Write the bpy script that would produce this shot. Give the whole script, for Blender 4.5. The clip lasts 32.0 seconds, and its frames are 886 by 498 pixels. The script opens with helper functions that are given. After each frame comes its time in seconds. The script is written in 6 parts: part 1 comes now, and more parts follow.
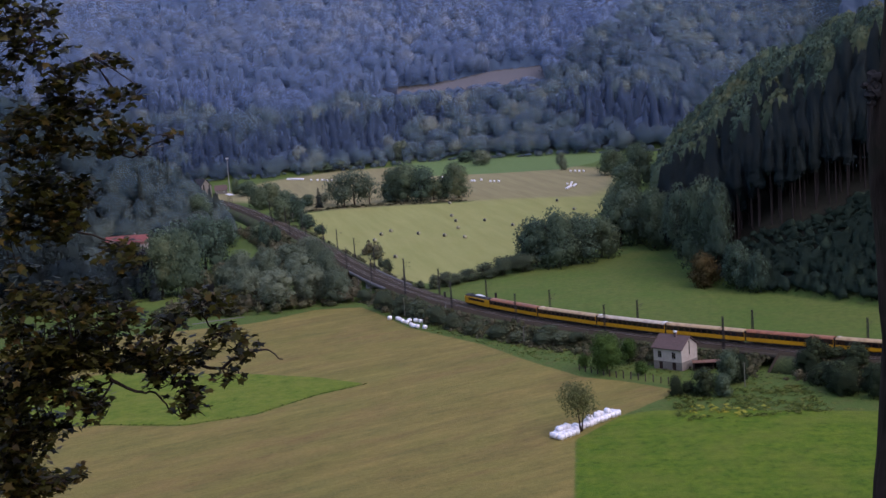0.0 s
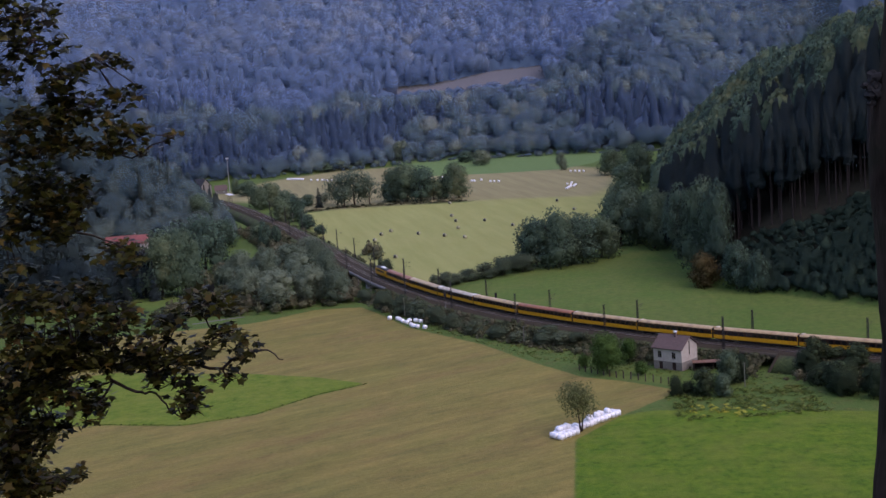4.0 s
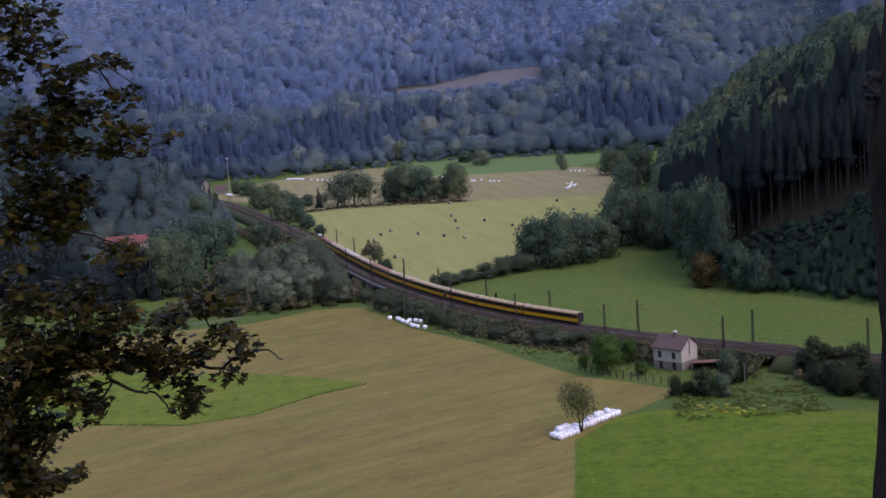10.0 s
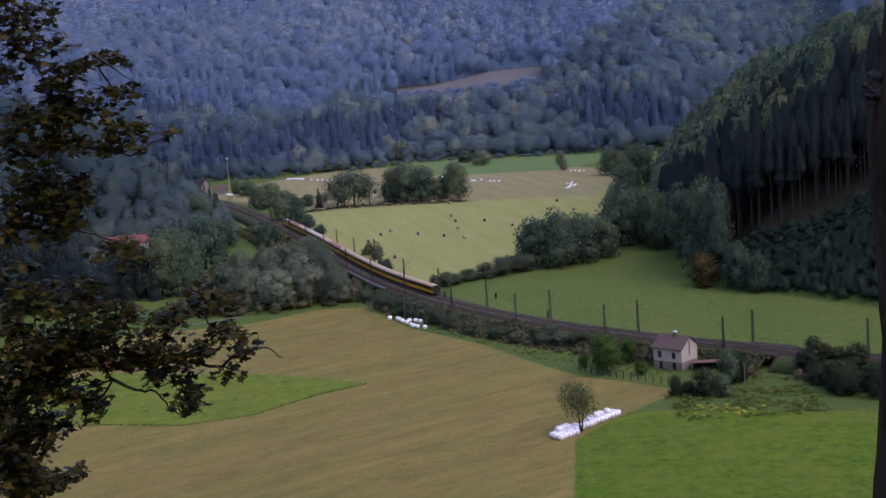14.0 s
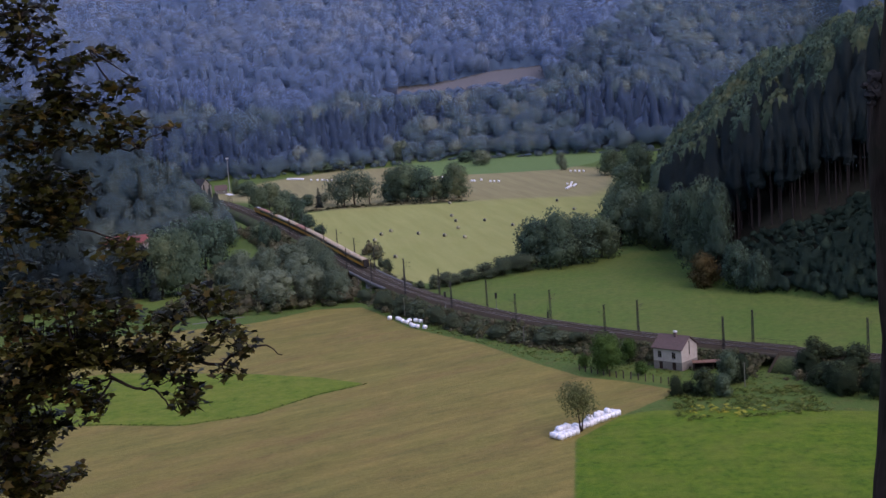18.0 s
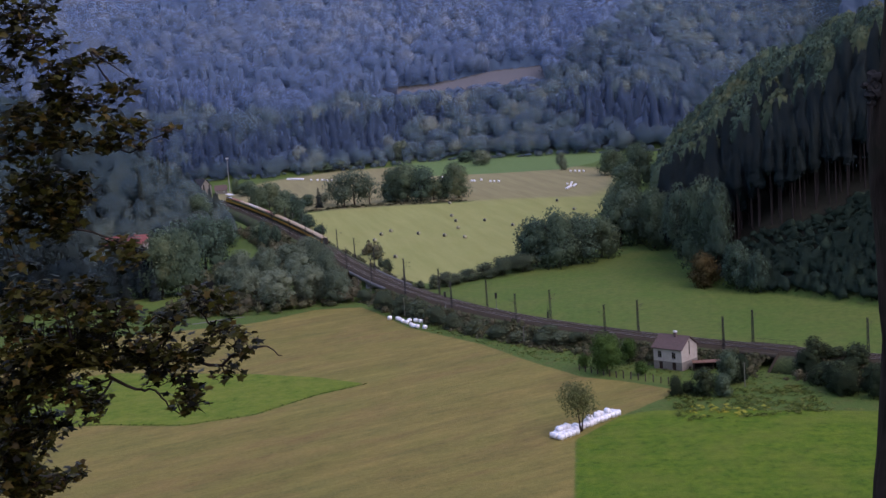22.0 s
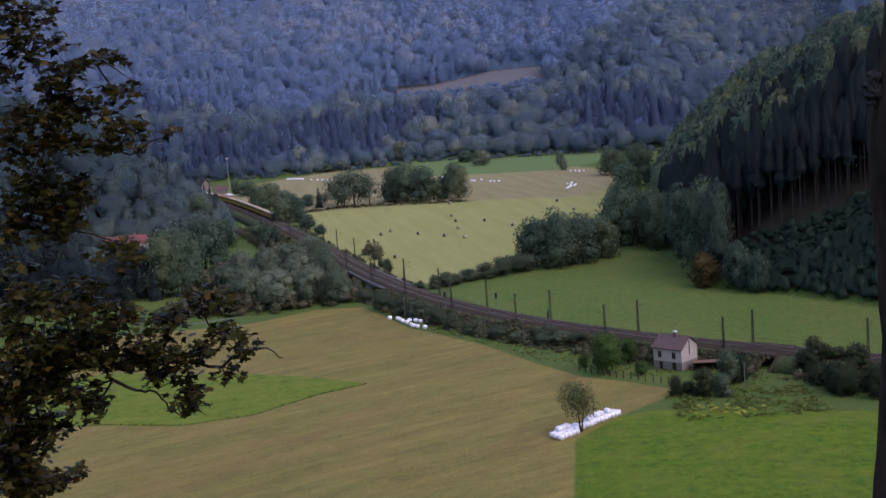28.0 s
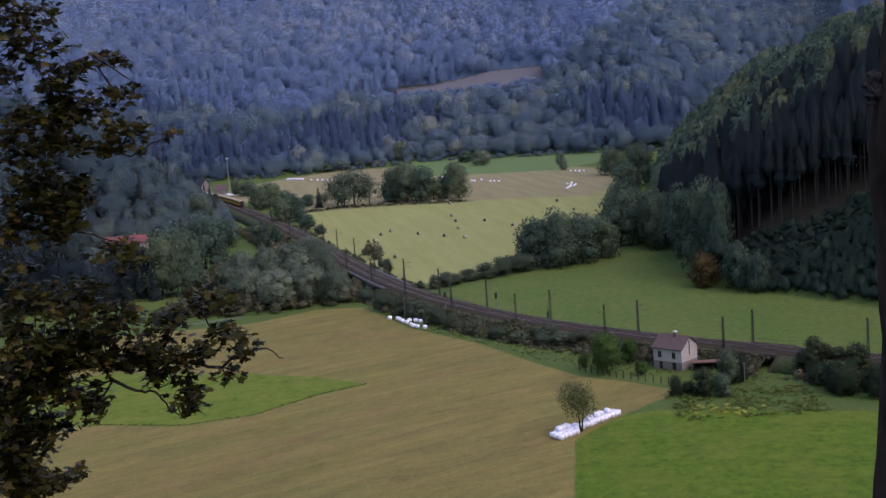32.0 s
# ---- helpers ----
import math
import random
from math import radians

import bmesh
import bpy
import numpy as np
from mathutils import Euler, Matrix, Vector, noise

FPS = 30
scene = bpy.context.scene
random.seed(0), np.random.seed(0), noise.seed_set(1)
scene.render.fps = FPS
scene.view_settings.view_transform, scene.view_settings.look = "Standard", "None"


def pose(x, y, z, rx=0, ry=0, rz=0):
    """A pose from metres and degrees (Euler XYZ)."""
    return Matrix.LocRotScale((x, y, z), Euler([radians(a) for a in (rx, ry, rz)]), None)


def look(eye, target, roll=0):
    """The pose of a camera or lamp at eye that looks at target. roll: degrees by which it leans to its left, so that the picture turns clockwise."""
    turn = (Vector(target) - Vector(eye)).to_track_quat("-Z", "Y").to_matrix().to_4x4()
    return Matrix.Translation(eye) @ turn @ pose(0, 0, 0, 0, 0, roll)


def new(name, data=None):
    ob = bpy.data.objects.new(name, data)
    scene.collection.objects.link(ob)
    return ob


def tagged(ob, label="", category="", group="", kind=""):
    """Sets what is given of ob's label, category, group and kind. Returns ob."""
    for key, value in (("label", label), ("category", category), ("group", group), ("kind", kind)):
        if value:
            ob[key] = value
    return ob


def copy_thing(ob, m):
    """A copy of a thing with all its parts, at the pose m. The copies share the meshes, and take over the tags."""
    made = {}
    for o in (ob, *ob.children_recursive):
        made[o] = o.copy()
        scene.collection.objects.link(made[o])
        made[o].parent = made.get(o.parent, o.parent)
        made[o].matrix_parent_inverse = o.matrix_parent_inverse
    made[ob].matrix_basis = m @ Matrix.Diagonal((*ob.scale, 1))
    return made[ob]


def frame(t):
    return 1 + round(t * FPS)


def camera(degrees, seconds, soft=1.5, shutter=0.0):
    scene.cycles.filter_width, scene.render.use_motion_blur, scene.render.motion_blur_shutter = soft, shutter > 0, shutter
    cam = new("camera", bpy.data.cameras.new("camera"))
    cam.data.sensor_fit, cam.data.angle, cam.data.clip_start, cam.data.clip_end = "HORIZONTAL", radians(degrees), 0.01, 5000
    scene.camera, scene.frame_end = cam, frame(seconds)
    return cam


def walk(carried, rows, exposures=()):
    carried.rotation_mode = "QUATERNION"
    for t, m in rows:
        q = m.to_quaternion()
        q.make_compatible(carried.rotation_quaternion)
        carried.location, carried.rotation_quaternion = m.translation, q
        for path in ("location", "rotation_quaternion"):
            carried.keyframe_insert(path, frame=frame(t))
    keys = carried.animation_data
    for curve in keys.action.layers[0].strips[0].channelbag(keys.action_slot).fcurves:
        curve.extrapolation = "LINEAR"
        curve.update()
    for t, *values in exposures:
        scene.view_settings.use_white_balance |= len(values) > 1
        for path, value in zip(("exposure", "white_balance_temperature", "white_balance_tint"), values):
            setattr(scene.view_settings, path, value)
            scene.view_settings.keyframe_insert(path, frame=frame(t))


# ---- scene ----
# camera: it stands still on the wooded slope over the valley
cam = camera(36.42, 32.0, soft=1.5)
EYE = Vector((0.0, 0.0, 89.0))
AIM = EYE + Vector((0.0, math.cos(radians(7.92)), -math.sin(radians(7.92)))) * 100
VIEW = look(EYE, AIM, -4.14)
walk(cam, [(0.0, VIEW), (32.0, VIEW)], exposures=[(0.0, 0.45, 6750, 35), (32.0, 0.45, 6750, 35)])

# light: a hazy overcast sky with a weak, wide sun
world = bpy.data.worlds.new("overcast_sky")
scene.world = world
world.use_nodes = True
wn = world.node_tree.nodes
wl = world.node_tree.links
wn.clear()
sky = wn.new("ShaderNodeTexSky")
sky.sky_type = "NISHITA"
sky.sun_disc = False
sky.sun_elevation = radians(48)
sky.sun_rotation = radians(131)
sky.air_density, sky.dust_density, sky.ozone_density = 1.3, 1.0, 3.0
bg = wn.new("ShaderNodeBackground")
bg.inputs["Strength"].default_value = 0.2
wout = wn.new("ShaderNodeOutputWorld")
wl.new(sky.outputs[0], bg.inputs[0])
wl.new(bg.outputs[0], wout.inputs[0])
sun_data = bpy.data.lights.new("sun", "SUN")
sun_data.energy, sun_data.angle, sun_data.color = 0.85, radians(60), (1.0, 0.93, 0.82)
sun = new("sun", sun_data)
sun.matrix_world = look((420, 50, 620), (0, 420, 0))


# ---- materials ----
def shader(name, rough=0.8, metal=0.0, spec=0.3):
    m = bpy.data.materials.new(name)
    m.use_nodes = True
    b = m.node_tree.nodes["Principled BSDF"]
    b.inputs["Roughness"].default_value, b.inputs["Metallic"].default_value = rough, metal
    b.inputs["Specular IOR Level"].default_value = spec
    return m, m.node_tree.nodes, m.node_tree.links, b


def coords(n, l, world_space=False):
    """Texture coordinates in metres: the object's own, or the world's for one sheet of ground."""
    c = n.new("ShaderNodeTexCoord")
    if not world_space:
        return c.outputs["Object"]
    g = n.new("ShaderNodeNewGeometry")
    return g.outputs["Position"]


def noise_node(n, l, co, scale, detail=4.0, rough=0.6, stretch=None, turn=0.0):
    if stretch:
        mp = n.new("ShaderNodeMapping")
        mp.vector_type = "TEXTURE"
        mp.inputs["Scale"].default_value = [1 / v for v in stretch]
        mp.inputs["Rotation"].default_value = (0, 0, turn)
        l.new(co, mp.inputs[0])
        co = mp.outputs[0]
    t = n.new("ShaderNodeTexNoise")
    t.inputs["Scale"].default_value, t.inputs["Detail"].default_value, t.inputs["Roughness"].default_value = scale, detail, rough
    l.new(co, t.inputs["Vector"])
    return t.outputs[0]


def ramp(n, l, fac, stops):
    r = n.new("ShaderNodeValToRGB")
    e = r.color_ramp.elements
    while len(e) < len(stops):
        e.new(0.5)
    for k, (at, c) in enumerate(stops):
        e[k].position, e[k].color = at, (*c, 1)
    l.new(fac, r.inputs[0])
    return r.outputs[0]


def mix(n, l, fac, a, b, kind="MIX"):
    x = n.new("ShaderNodeMix")
    x.data_type, x.blend_type = "RGBA", kind
    for slot, v in ((0, fac), (6, a), (7, b)):
        if isinstance(v, (int, float)):
            x.inputs[slot].default_value = v
        elif isinstance(v, tuple):
            x.inputs[slot].default_value = (*v, 1)
        else:
            l.new(v, x.inputs[slot])
    return x.outputs[2]


def sums(n, l, op, a, b, clamp=False):
    x = n.new("ShaderNodeMath")
    x.operation, x.use_clamp = op, clamp
    for k, v in enumerate((a, b)):
        if isinstance(v, (int, float)):
            x.inputs[k].default_value = v
        else:
            l.new(v, x.inputs[k])
    return x.outputs[0]


def relief(n, l, b, h, strength, distance):
    u = n.new("ShaderNodeBump")
    u.inputs["Strength"].default_value, u.inputs["Distance"].default_value = strength, distance
    l.new(h, u.inputs["Height"])
    l.new(u.outputs[0], b.inputs["Normal"])


def surface(name, dark, light, scale, rough=0.8, metal=0.0, spec=0.3, bump=0.3, depth=0.02, stretch=None, dirt=None, dirt_scale=0.7, each=0.0):
    """A plain weathered surface: grain between two colours, dirt in larger patches, relief, and a small difference from piece to piece."""
    m, n, l, b = shader(name, rough, metal, spec)
    co = coords(n, l)
    fine = noise_node(n, l, co, scale, 5, 0.65, stretch)
    col = ramp(n, l, fine, [(0.3, dark), (0.7, light)])
    if dirt:
        wide = noise_node(n, l, co, dirt_scale, 3, 0.6)
        col = mix(n, l, ramp(n, l, wide, [(0.5, (0, 0, 0)), (0.72, (1, 1, 1))]), col, dirt)
    if each:
        oi = n.new("ShaderNodeObjectInfo")
        col = mix(n, l, each, col, ramp(n, l, oi.outputs["Random"], [(0.0, tuple(v * 0.45 for v in dark)), (1.0, tuple(min(1, v * 1.5) for v in light))]))
    l.new(col, b.inputs["Base Color"])
    if bump:
        relief(n, l, b, fine, bump, depth)
    return m


def foliage(name, stops, each=0.3, sheen=0.0, thin=0.3, canopy=0.7, rough=0.8, spec=0.12, porous=0.0):
    """Leaves: the tone of each tree picks a colour, each clump and patch departs from it a little. porous: the share of gaps between the leaves of a spray."""
    m, n, l, b = shader(name, rough, 0.0, spec)
    at = n.new("ShaderNodeAttribute")
    at.attribute_name = "tone"
    geo = n.new("ShaderNodeNewGeometry")
    oi = n.new("ShaderNodeObjectInfo")
    own = sums(n, l, "ADD", at.outputs["Fac"], sums(n, l, "MULTIPLY", oi.outputs["Random"], 0.45))
    leaf = sums(n, l, "MULTIPLY", sums(n, l, "SUBTRACT", geo.outputs["Random Per Island"], 0.5), each)
    patch = noise_node(n, l, geo.outputs["Position"], 0.12, 2)
    own = sums(n, l, "ADD", sums(n, l, "ADD", own, leaf), sums(n, l, "MULTIPLY", sums(n, l, "SUBTRACT", patch, 0.5), 0.5), True)
    col = ramp(n, l, own, stops)
    ramp_name = col.node.name
    l.new(col, b.inputs["Base Color"])
    # blue sheen stands in for distance haze where a wood sets it
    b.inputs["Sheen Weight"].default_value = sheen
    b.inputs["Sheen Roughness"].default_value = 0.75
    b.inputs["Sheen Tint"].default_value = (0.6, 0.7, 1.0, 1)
    crown = n.new("ShaderNodeAttribute")
    crown.attribute_name = "crown"
    turned = n.new("ShaderNodeVectorTransform")
    turned.vector_type, turned.convert_from, turned.convert_to = "NORMAL", "OBJECT", "WORLD"
    l.new(crown.outputs["Vector"], turned.inputs[0])
    lean = n.new("ShaderNodeMix")
    lean.data_type = "VECTOR"
    lean.inputs[0].default_value = canopy
    l.new(geo.outputs["Normal"], lean.inputs[4])
    l.new(turned.outputs[0], lean.inputs[5])
    even = n.new("ShaderNodeVectorMath")
    even.operation = "NORMALIZE"
    l.new(lean.outputs[1], even.inputs[0])
    l.new(even.outputs[0], b.inputs["Normal"])
    wide = noise_node(n, l, geo.outputs["Position"], 0.02, 3)
    own = sums(n, l, "ADD", own, sums(n, l, "MULTIPLY", sums(n, l, "SUBTRACT", wide, 0.5), 0.7), True)
    l.new(own, n[ramp_name].inputs[0])
    tr = n.new("ShaderNodeBsdfTranslucent")
    l.new(col, tr.inputs[0])
    ms = n.new("ShaderNodeMixShader")
    ms.inputs[0].default_value = thin
    l.new(b.outputs[0], ms.inputs[1])
    l.new(tr.outputs[0], ms.inputs[2])
    last = ms.outputs[0]
    # see-through share; it also thins the shade so far woods look hazy
    if porous:
        gap = n.new("ShaderNodeBsdfTransparent")
        airy = n.new("ShaderNodeMixShader")
        airy.inputs[0].default_value = porous
        l.new(last, airy.inputs[1])
        l.new(gap.outputs[0], airy.inputs[2])
        last = airy.outputs[0]
    l.new(last, n["Material Output"].inputs["Surface"])
    return m


def ground_material():
    m, n, l, b = shader("meadow_ground", 0.95, 0.0, 0.1)
    co = coords(n, l, True)

    def mask(attribute, soft, wobble):
        at = n.new("ShaderNodeAttribute")
        at.attribute_name = attribute
        w = sums(n, l, "MULTIPLY", sums(n, l, "SUBTRACT", noise_node(n, l, co, 0.25, 4, 0.7), 0.5), wobble)
        return sums(n, l, "ADD", sums(n, l, "DIVIDE", sums(n, l, "ADD", at.outputs["Fac"], w), soft), 0.5, True)

    tuft = noise_node(n, l, co, 1.1, 6, 0.75)
    broad = noise_node(n, l, co, 0.035, 4, 0.6)
    swath = noise_node(n, l, co, 1.0, 3, 0.6, (0.012, 0.16, 0.1), radians(33))
    streak = sums(n, l, "ADD", sums(n, l, "MULTIPLY", noise_node(n, l, co, 1.0, 5, 0.75, (0.04, 0.6, 0.2), radians(33)), 0.5), sums(n, l, "MULTIPLY", swath, 0.5))
    streak_far = noise_node(n, l, co, 1.0, 4, 0.7, (0.012, 0.14, 0.2), radians(100))
    blotch = noise_node(n, l, co, 0.22, 5, 0.7)
    rough_grass = mix(n, l, ramp(n, l, blotch, [(0.48, (0, 0, 0)), (0.72, (0.9, 0.9, 0.9))]), ramp(n, l, tuft, [(0.3, (0.048, 0.086, 0.018)), (0.7, (0.1, 0.158, 0.036))]), ramp(n, l, tuft, [(0.3, (0.07, 0.075, 0.024)), (0.7, (0.15, 0.14, 0.046))]))
    lush = mix(n, l, ramp(n, l, blotch, [(0.35, (0, 0, 0)), (0.65, (1, 1, 1))]), ramp(n, l, tuft, [(0.25, (0.045, 0.1, 0.01)), (0.75, (0.08, 0.155, 0.012))]), ramp(n, l, tuft, [(0.25, (0.08, 0.135, 0.010)), (0.75, (0.125, 0.185, 0.018))]))
    mown = mix(n, l, ramp(n, l, broad, [(0.4, (0, 0, 0)), (0.62, (1, 1, 1))]), ramp(n, l, streak, [(0.36, (0.186, 0.15, 0.040)), (0.5, (0.236, 0.188, 0.053)), (0.64, (0.29, 0.232, 0.069))]), ramp(n, l, streak, [(0.36, (0.154, 0.147, 0.034)), (0.5, (0.2, 0.182, 0.045)), (0.64, (0.26, 0.226, 0.062))]))
    rusty = noise_node(n, l, co, 1.0, 5, 0.7, (0.02, 0.07, 0.1), radians(33))
    mown = mix(n, l, ramp(n, l, rusty, [(0.5, (0, 0, 0)), (0.74, (0.8, 0.8, 0.8))]), mown, (0.21, 0.122, 0.054))
    greener = noise_node(n, l, co, 1.0, 5, 0.75, (0.025, 0.12, 0.1), radians(28))
    mown = mix(n, l, ramp(n, l, greener, [(0.5, (0, 0, 0)), (0.72, (0.7, 0.7, 0.7))]), mown, (0.105, 0.115, 0.032))
    patchy = noise_node(n, l, co, 1.0, 7, 0.7, (0.045, 0.1, 0.08), radians(33))
    mown = mix(n, l, 1.0, mown, ramp(n, l, patchy, [(0.3, (0.72, 0.74, 0.68)), (0.48, (0.98, 0.98, 0.96)), (0.7, (1.14, 1.12, 1.08))]), "MULTIPLY")
    mown = mix(n, l, 0.35, mown, ramp(n, l, tuft, [(0.3, (0.075, 0.068, 0.022)), (0.75, (0.27, 0.235, 0.09))]))
    grain = noise_node(n, l, co, 1.0, 6, 0.8, (0.22, 0.5, 0.3), radians(33))
    mown = mix(n, l, 1.0, mown, ramp(n, l, grain, [(0.34, (0.86, 0.86, 0.84)), (0.5, (1.04, 1.0, 0.97)), (0.66, (1.18, 1.12, 1.06))]), "MULTIPLY")
    clod = noise_node(n, l, co, 0.42, 6, 0.75)
    lush = mix(n, l, 1.0, lush, ramp(n, l, clod, [(0.34, (0.6, 0.66, 0.6)), (0.48, (0.98, 0.98, 0.98)), (0.68, (1.35, 1.22, 1.1))]), "MULTIPLY")
    yellowing = noise_node(n, l, co, 0.06, 5, 0.65)
    lush = mix(n, l, ramp(n, l, yellowing, [(0.45, (0, 0, 0)), (0.68, (0.6, 0.6, 0.6))]), lush, (0.15, 0.17, 0.028))
    band = noise_node(n, l, co, 1.0, 4, 0.65, (0.016, 0.22, 0.1), radians(-12))
    lush = mix(n, l, 1.0, lush, ramp(n, l, band, [(0.36, (0.92, 0.95, 0.95)), (0.5, (1.0, 1.0, 1.0)), (0.64, (1.1, 1.05, 1.04))]), "MULTIPLY")
    hay = mix(n, l, ramp(n, l, broad, [(0.3, (0, 0, 0)), (0.7, (1, 1, 1))]), ramp(n, l, streak_far, [(0.3, (0.26, 0.255, 0.08)), (0.7, (0.32, 0.31, 0.11))]), ramp(n, l, streak_far, [(0.3, (0.235, 0.25, 0.075)), (0.7, (0.3, 0.3, 0.1))]))
    grazed = mix(n, l, ramp(n, l, sums(n, l, "ADD", sums(n, l, "MULTIPLY", blotch, 0.4), sums(n, l, "MULTIPLY", broad, 0.6)), [(0.38, (0, 0, 0)), (0.6, (1, 1, 1))]), ramp(n, l, tuft, [(0.25, (0.055, 0.098, 0.016)), (0.75, (0.09, 0.145, 0.03))]), ramp(n, l, tuft, [(0.25, (0.08, 0.105, 0.024)), (0.75, (0.125, 0.15, 0.038))]))
    grazed = mix(n, l, 1.0, grazed, ramp(n, l, clod, [(0.34, (0.84, 0.9, 0.86)), (0.48, (1.06, 1.1, 1.1)), (0.68, (1.42, 1.36, 1.28))]), "MULTIPLY")
    dry = ramp(n, l, streak_far, [(0.3, (0.215, 0.185, 0.088)), (0.7, (0.285, 0.25, 0.118))])
    cool = ramp(n, l, blotch, [(0.3, (0.1, 0.165, 0.052)), (0.7, (0.135, 0.2, 0.072))])
    # clearing grass greyed towards blue: distance haze put into its colour
    hazed_clearing = ramp(n, l, tuft, [(0.3, (0.115, 0.112, 0.115)), (0.7, (0.155, 0.148, 0.145))])
    # floor under the trees, darkened so that it reads as understorey
    wood_floor = ramp(n, l, tuft, [(0.3, (0.016, 0.016, 0.011)), (0.7, (0.04, 0.036, 0.023))])
    col = rough_grass
    for attribute, soft, wobble, c in (("pasture", 2.5, 3.0, grazed), ("clover", 0.8, 1.2, mix(n, l, ramp(n, l, blotch, [(0.35, (0.1, 0.1, 0.1)), (0.65, (0.5, 0.5, 0.5))]), lush, (0.2, 0.215, 0.04))), ("mown", 0.8, 1.6, mown), ("hay", 1.5, 3.0, hay), ("dry", 14.0, 20.0, dry), ("hazed_clearing", 3.0, 6.0, hazed_clearing), ("cool", 4.0, 6.0, cool), ("lush", 1.2, 2.4, lush), ("wood", 4.0, 8.0, wood_floor)):
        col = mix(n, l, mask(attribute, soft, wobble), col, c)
    l.new(col, b.inputs["Base Color"])
    relief(n, l, b, tuft, 0.9, 0.35)
    return m


M_GROUND = ground_material()
M_BALLAST = surface("ballast", (0.026, 0.020, 0.013), (0.070, 0.054, 0.037), 3.0, 0.95, spec=0.05, bump=0.8, depth=0.1, dirt=(0.058, 0.042, 0.026), dirt_scale=0.2)
M_BANK = surface("bank_grass", (0.022, 0.035, 0.01), (0.075, 0.1, 0.028), 1.2, 0.95, bump=0.8, depth=0.3, dirt=(0.05, 0.042, 0.025), dirt_scale=0.15)
M_RAIL = surface("rusty_rail", (0.045, 0.03, 0.024), (0.09, 0.06, 0.048), 2.0, 0.8, 0.2, bump=0.1)
M_RAIL_HEAD = surface("polished_rail_head", (0.4, 0.36, 0.33), (0.55, 0.5, 0.46), 2.0, 0.4, 0.7, bump=0.05)
M_SLEEPER = surface("concrete_sleeper", (0.06, 0.049, 0.036), (0.12, 0.098, 0.072), 3.0, 0.95, spec=0.05)
M_MAST = surface("dark_steel", (0.018, 0.018, 0.02), (0.05, 0.048, 0.048), 2.0, 0.7, 0.3, dirt=(0.06, 0.04, 0.03))
M_POLE = surface("grey_pole", (0.11, 0.1, 0.09), (0.2, 0.185, 0.165), 2.0, 0.8)
M_INSULATOR = surface("brown_insulator", (0.05, 0.025, 0.018), (0.09, 0.045, 0.03), 8.0, 0.3)
M_GRAVEL = surface("pale_gravel", (0.1, 0.092, 0.08), (0.17, 0.158, 0.138), 1.5, 0.95, dirt=(0.08, 0.085, 0.04), dirt_scale=0.3)
M_CONCRETE = surface("concrete", (0.24, 0.23, 0.21), (0.38, 0.365, 0.34), 0.8, 0.9, dirt=(0.12, 0.11, 0.1))
M_GIRDER = surface("pale_girder", (0.15, 0.14, 0.14), (0.25, 0.24, 0.23), 1.5, 0.7, dirt=(0.2, 0.16, 0.13))
M_DARK = surface("dark_void", (0.012, 0.012, 0.012), (0.03, 0.028, 0.026), 1.0, 0.95)
M_YELLOW = surface("yellow_paint", (0.6, 0.27, 0.008), (0.7, 0.34, 0.012), 0.6, 0.35, spec=0.4, bump=0.02, dirt=(0.5, 0.22, 0.01))
M_GLASS = surface("tinted_glass", (0.008, 0.007, 0.008), (0.02, 0.016, 0.014), 0.4, 0.12, spec=0.6, bump=0.0)
M_BAND = surface("dark_window_band", (0.026, 0.012, 0.007), (0.05, 0.023, 0.012), 0.6, 0.3, spec=0.4, bump=0.0)
M_ROOF_RED = surface("red_brown_roof", (0.26, 0.085, 0.04), (0.38, 0.15, 0.075), 0.6, 0.5, spec=0.3, dirt=(0.2, 0.09, 0.05))
M_ROOF_PALE = surface("pale_grey_roof", (0.46, 0.37, 0.26), (0.6, 0.5, 0.37), 0.6, 0.4, spec=0.4, dirt=(0.36, 0.26, 0.17))
M_ROOF_TAN = surface("tan_roof", (0.4, 0.26, 0.12), (0.54, 0.38, 0.2), 0.6, 0.45, spec=0.4, dirt=(0.32, 0.19, 0.1))
M_UNDER = surface("underframe", (0.012, 0.011, 0.011), (0.035, 0.03, 0.028), 2.0, 0.8)
M_WHITE = surface("white_equipment", (0.62, 0.61, 0.6), (0.8, 0.79, 0.78), 1.0, 0.4)
M_WRAP = surface("white_wrap", (0.84, 0.83, 0.85), (0.93, 0.92, 0.94), 5.0, 0.35, spec=0.5, bump=0.5, depth=0.03, each=0.1)
M_WRAP_DARK = surface("dark_wrap", (0.016, 0.015, 0.015), (0.04, 0.038, 0.036), 5.0, 0.28, spec=0.5, bump=0.5, depth=0.03)
M_STRAW = surface("straw", (0.3, 0.27, 0.17), (0.5, 0.46, 0.33), 9.0, 0.9, bump=0.8)
M_RENDER = surface("pale_render", (0.38, 0.335, 0.275), (0.48, 0.43, 0.36), 1.2, 0.9, spec=0.1, dirt=(0.37, 0.32, 0.27), dirt_scale=0.5)
M_PLINTH = surface("grey_plinth", (0.152, 0.133, 0.112), (0.240, 0.213, 0.175), 2.0, 0.95, bump=0.6)
M_TILES = surface("brown_roof_tiles", (0.09, 0.058, 0.05), (0.155, 0.1, 0.088), 2.5, 0.85, dirt=(0.1, 0.075, 0.065))
M_RUST = surface("rusty_sheet", (0.13, 0.065, 0.04), (0.24, 0.13, 0.085), 1.0, 0.8)
M_RED_TILES = surface("red_roof_tiles", (0.2, 0.06, 0.055), (0.28, 0.09, 0.08), 1.0, 0.8, dirt=(0.22, 0.07, 0.06))
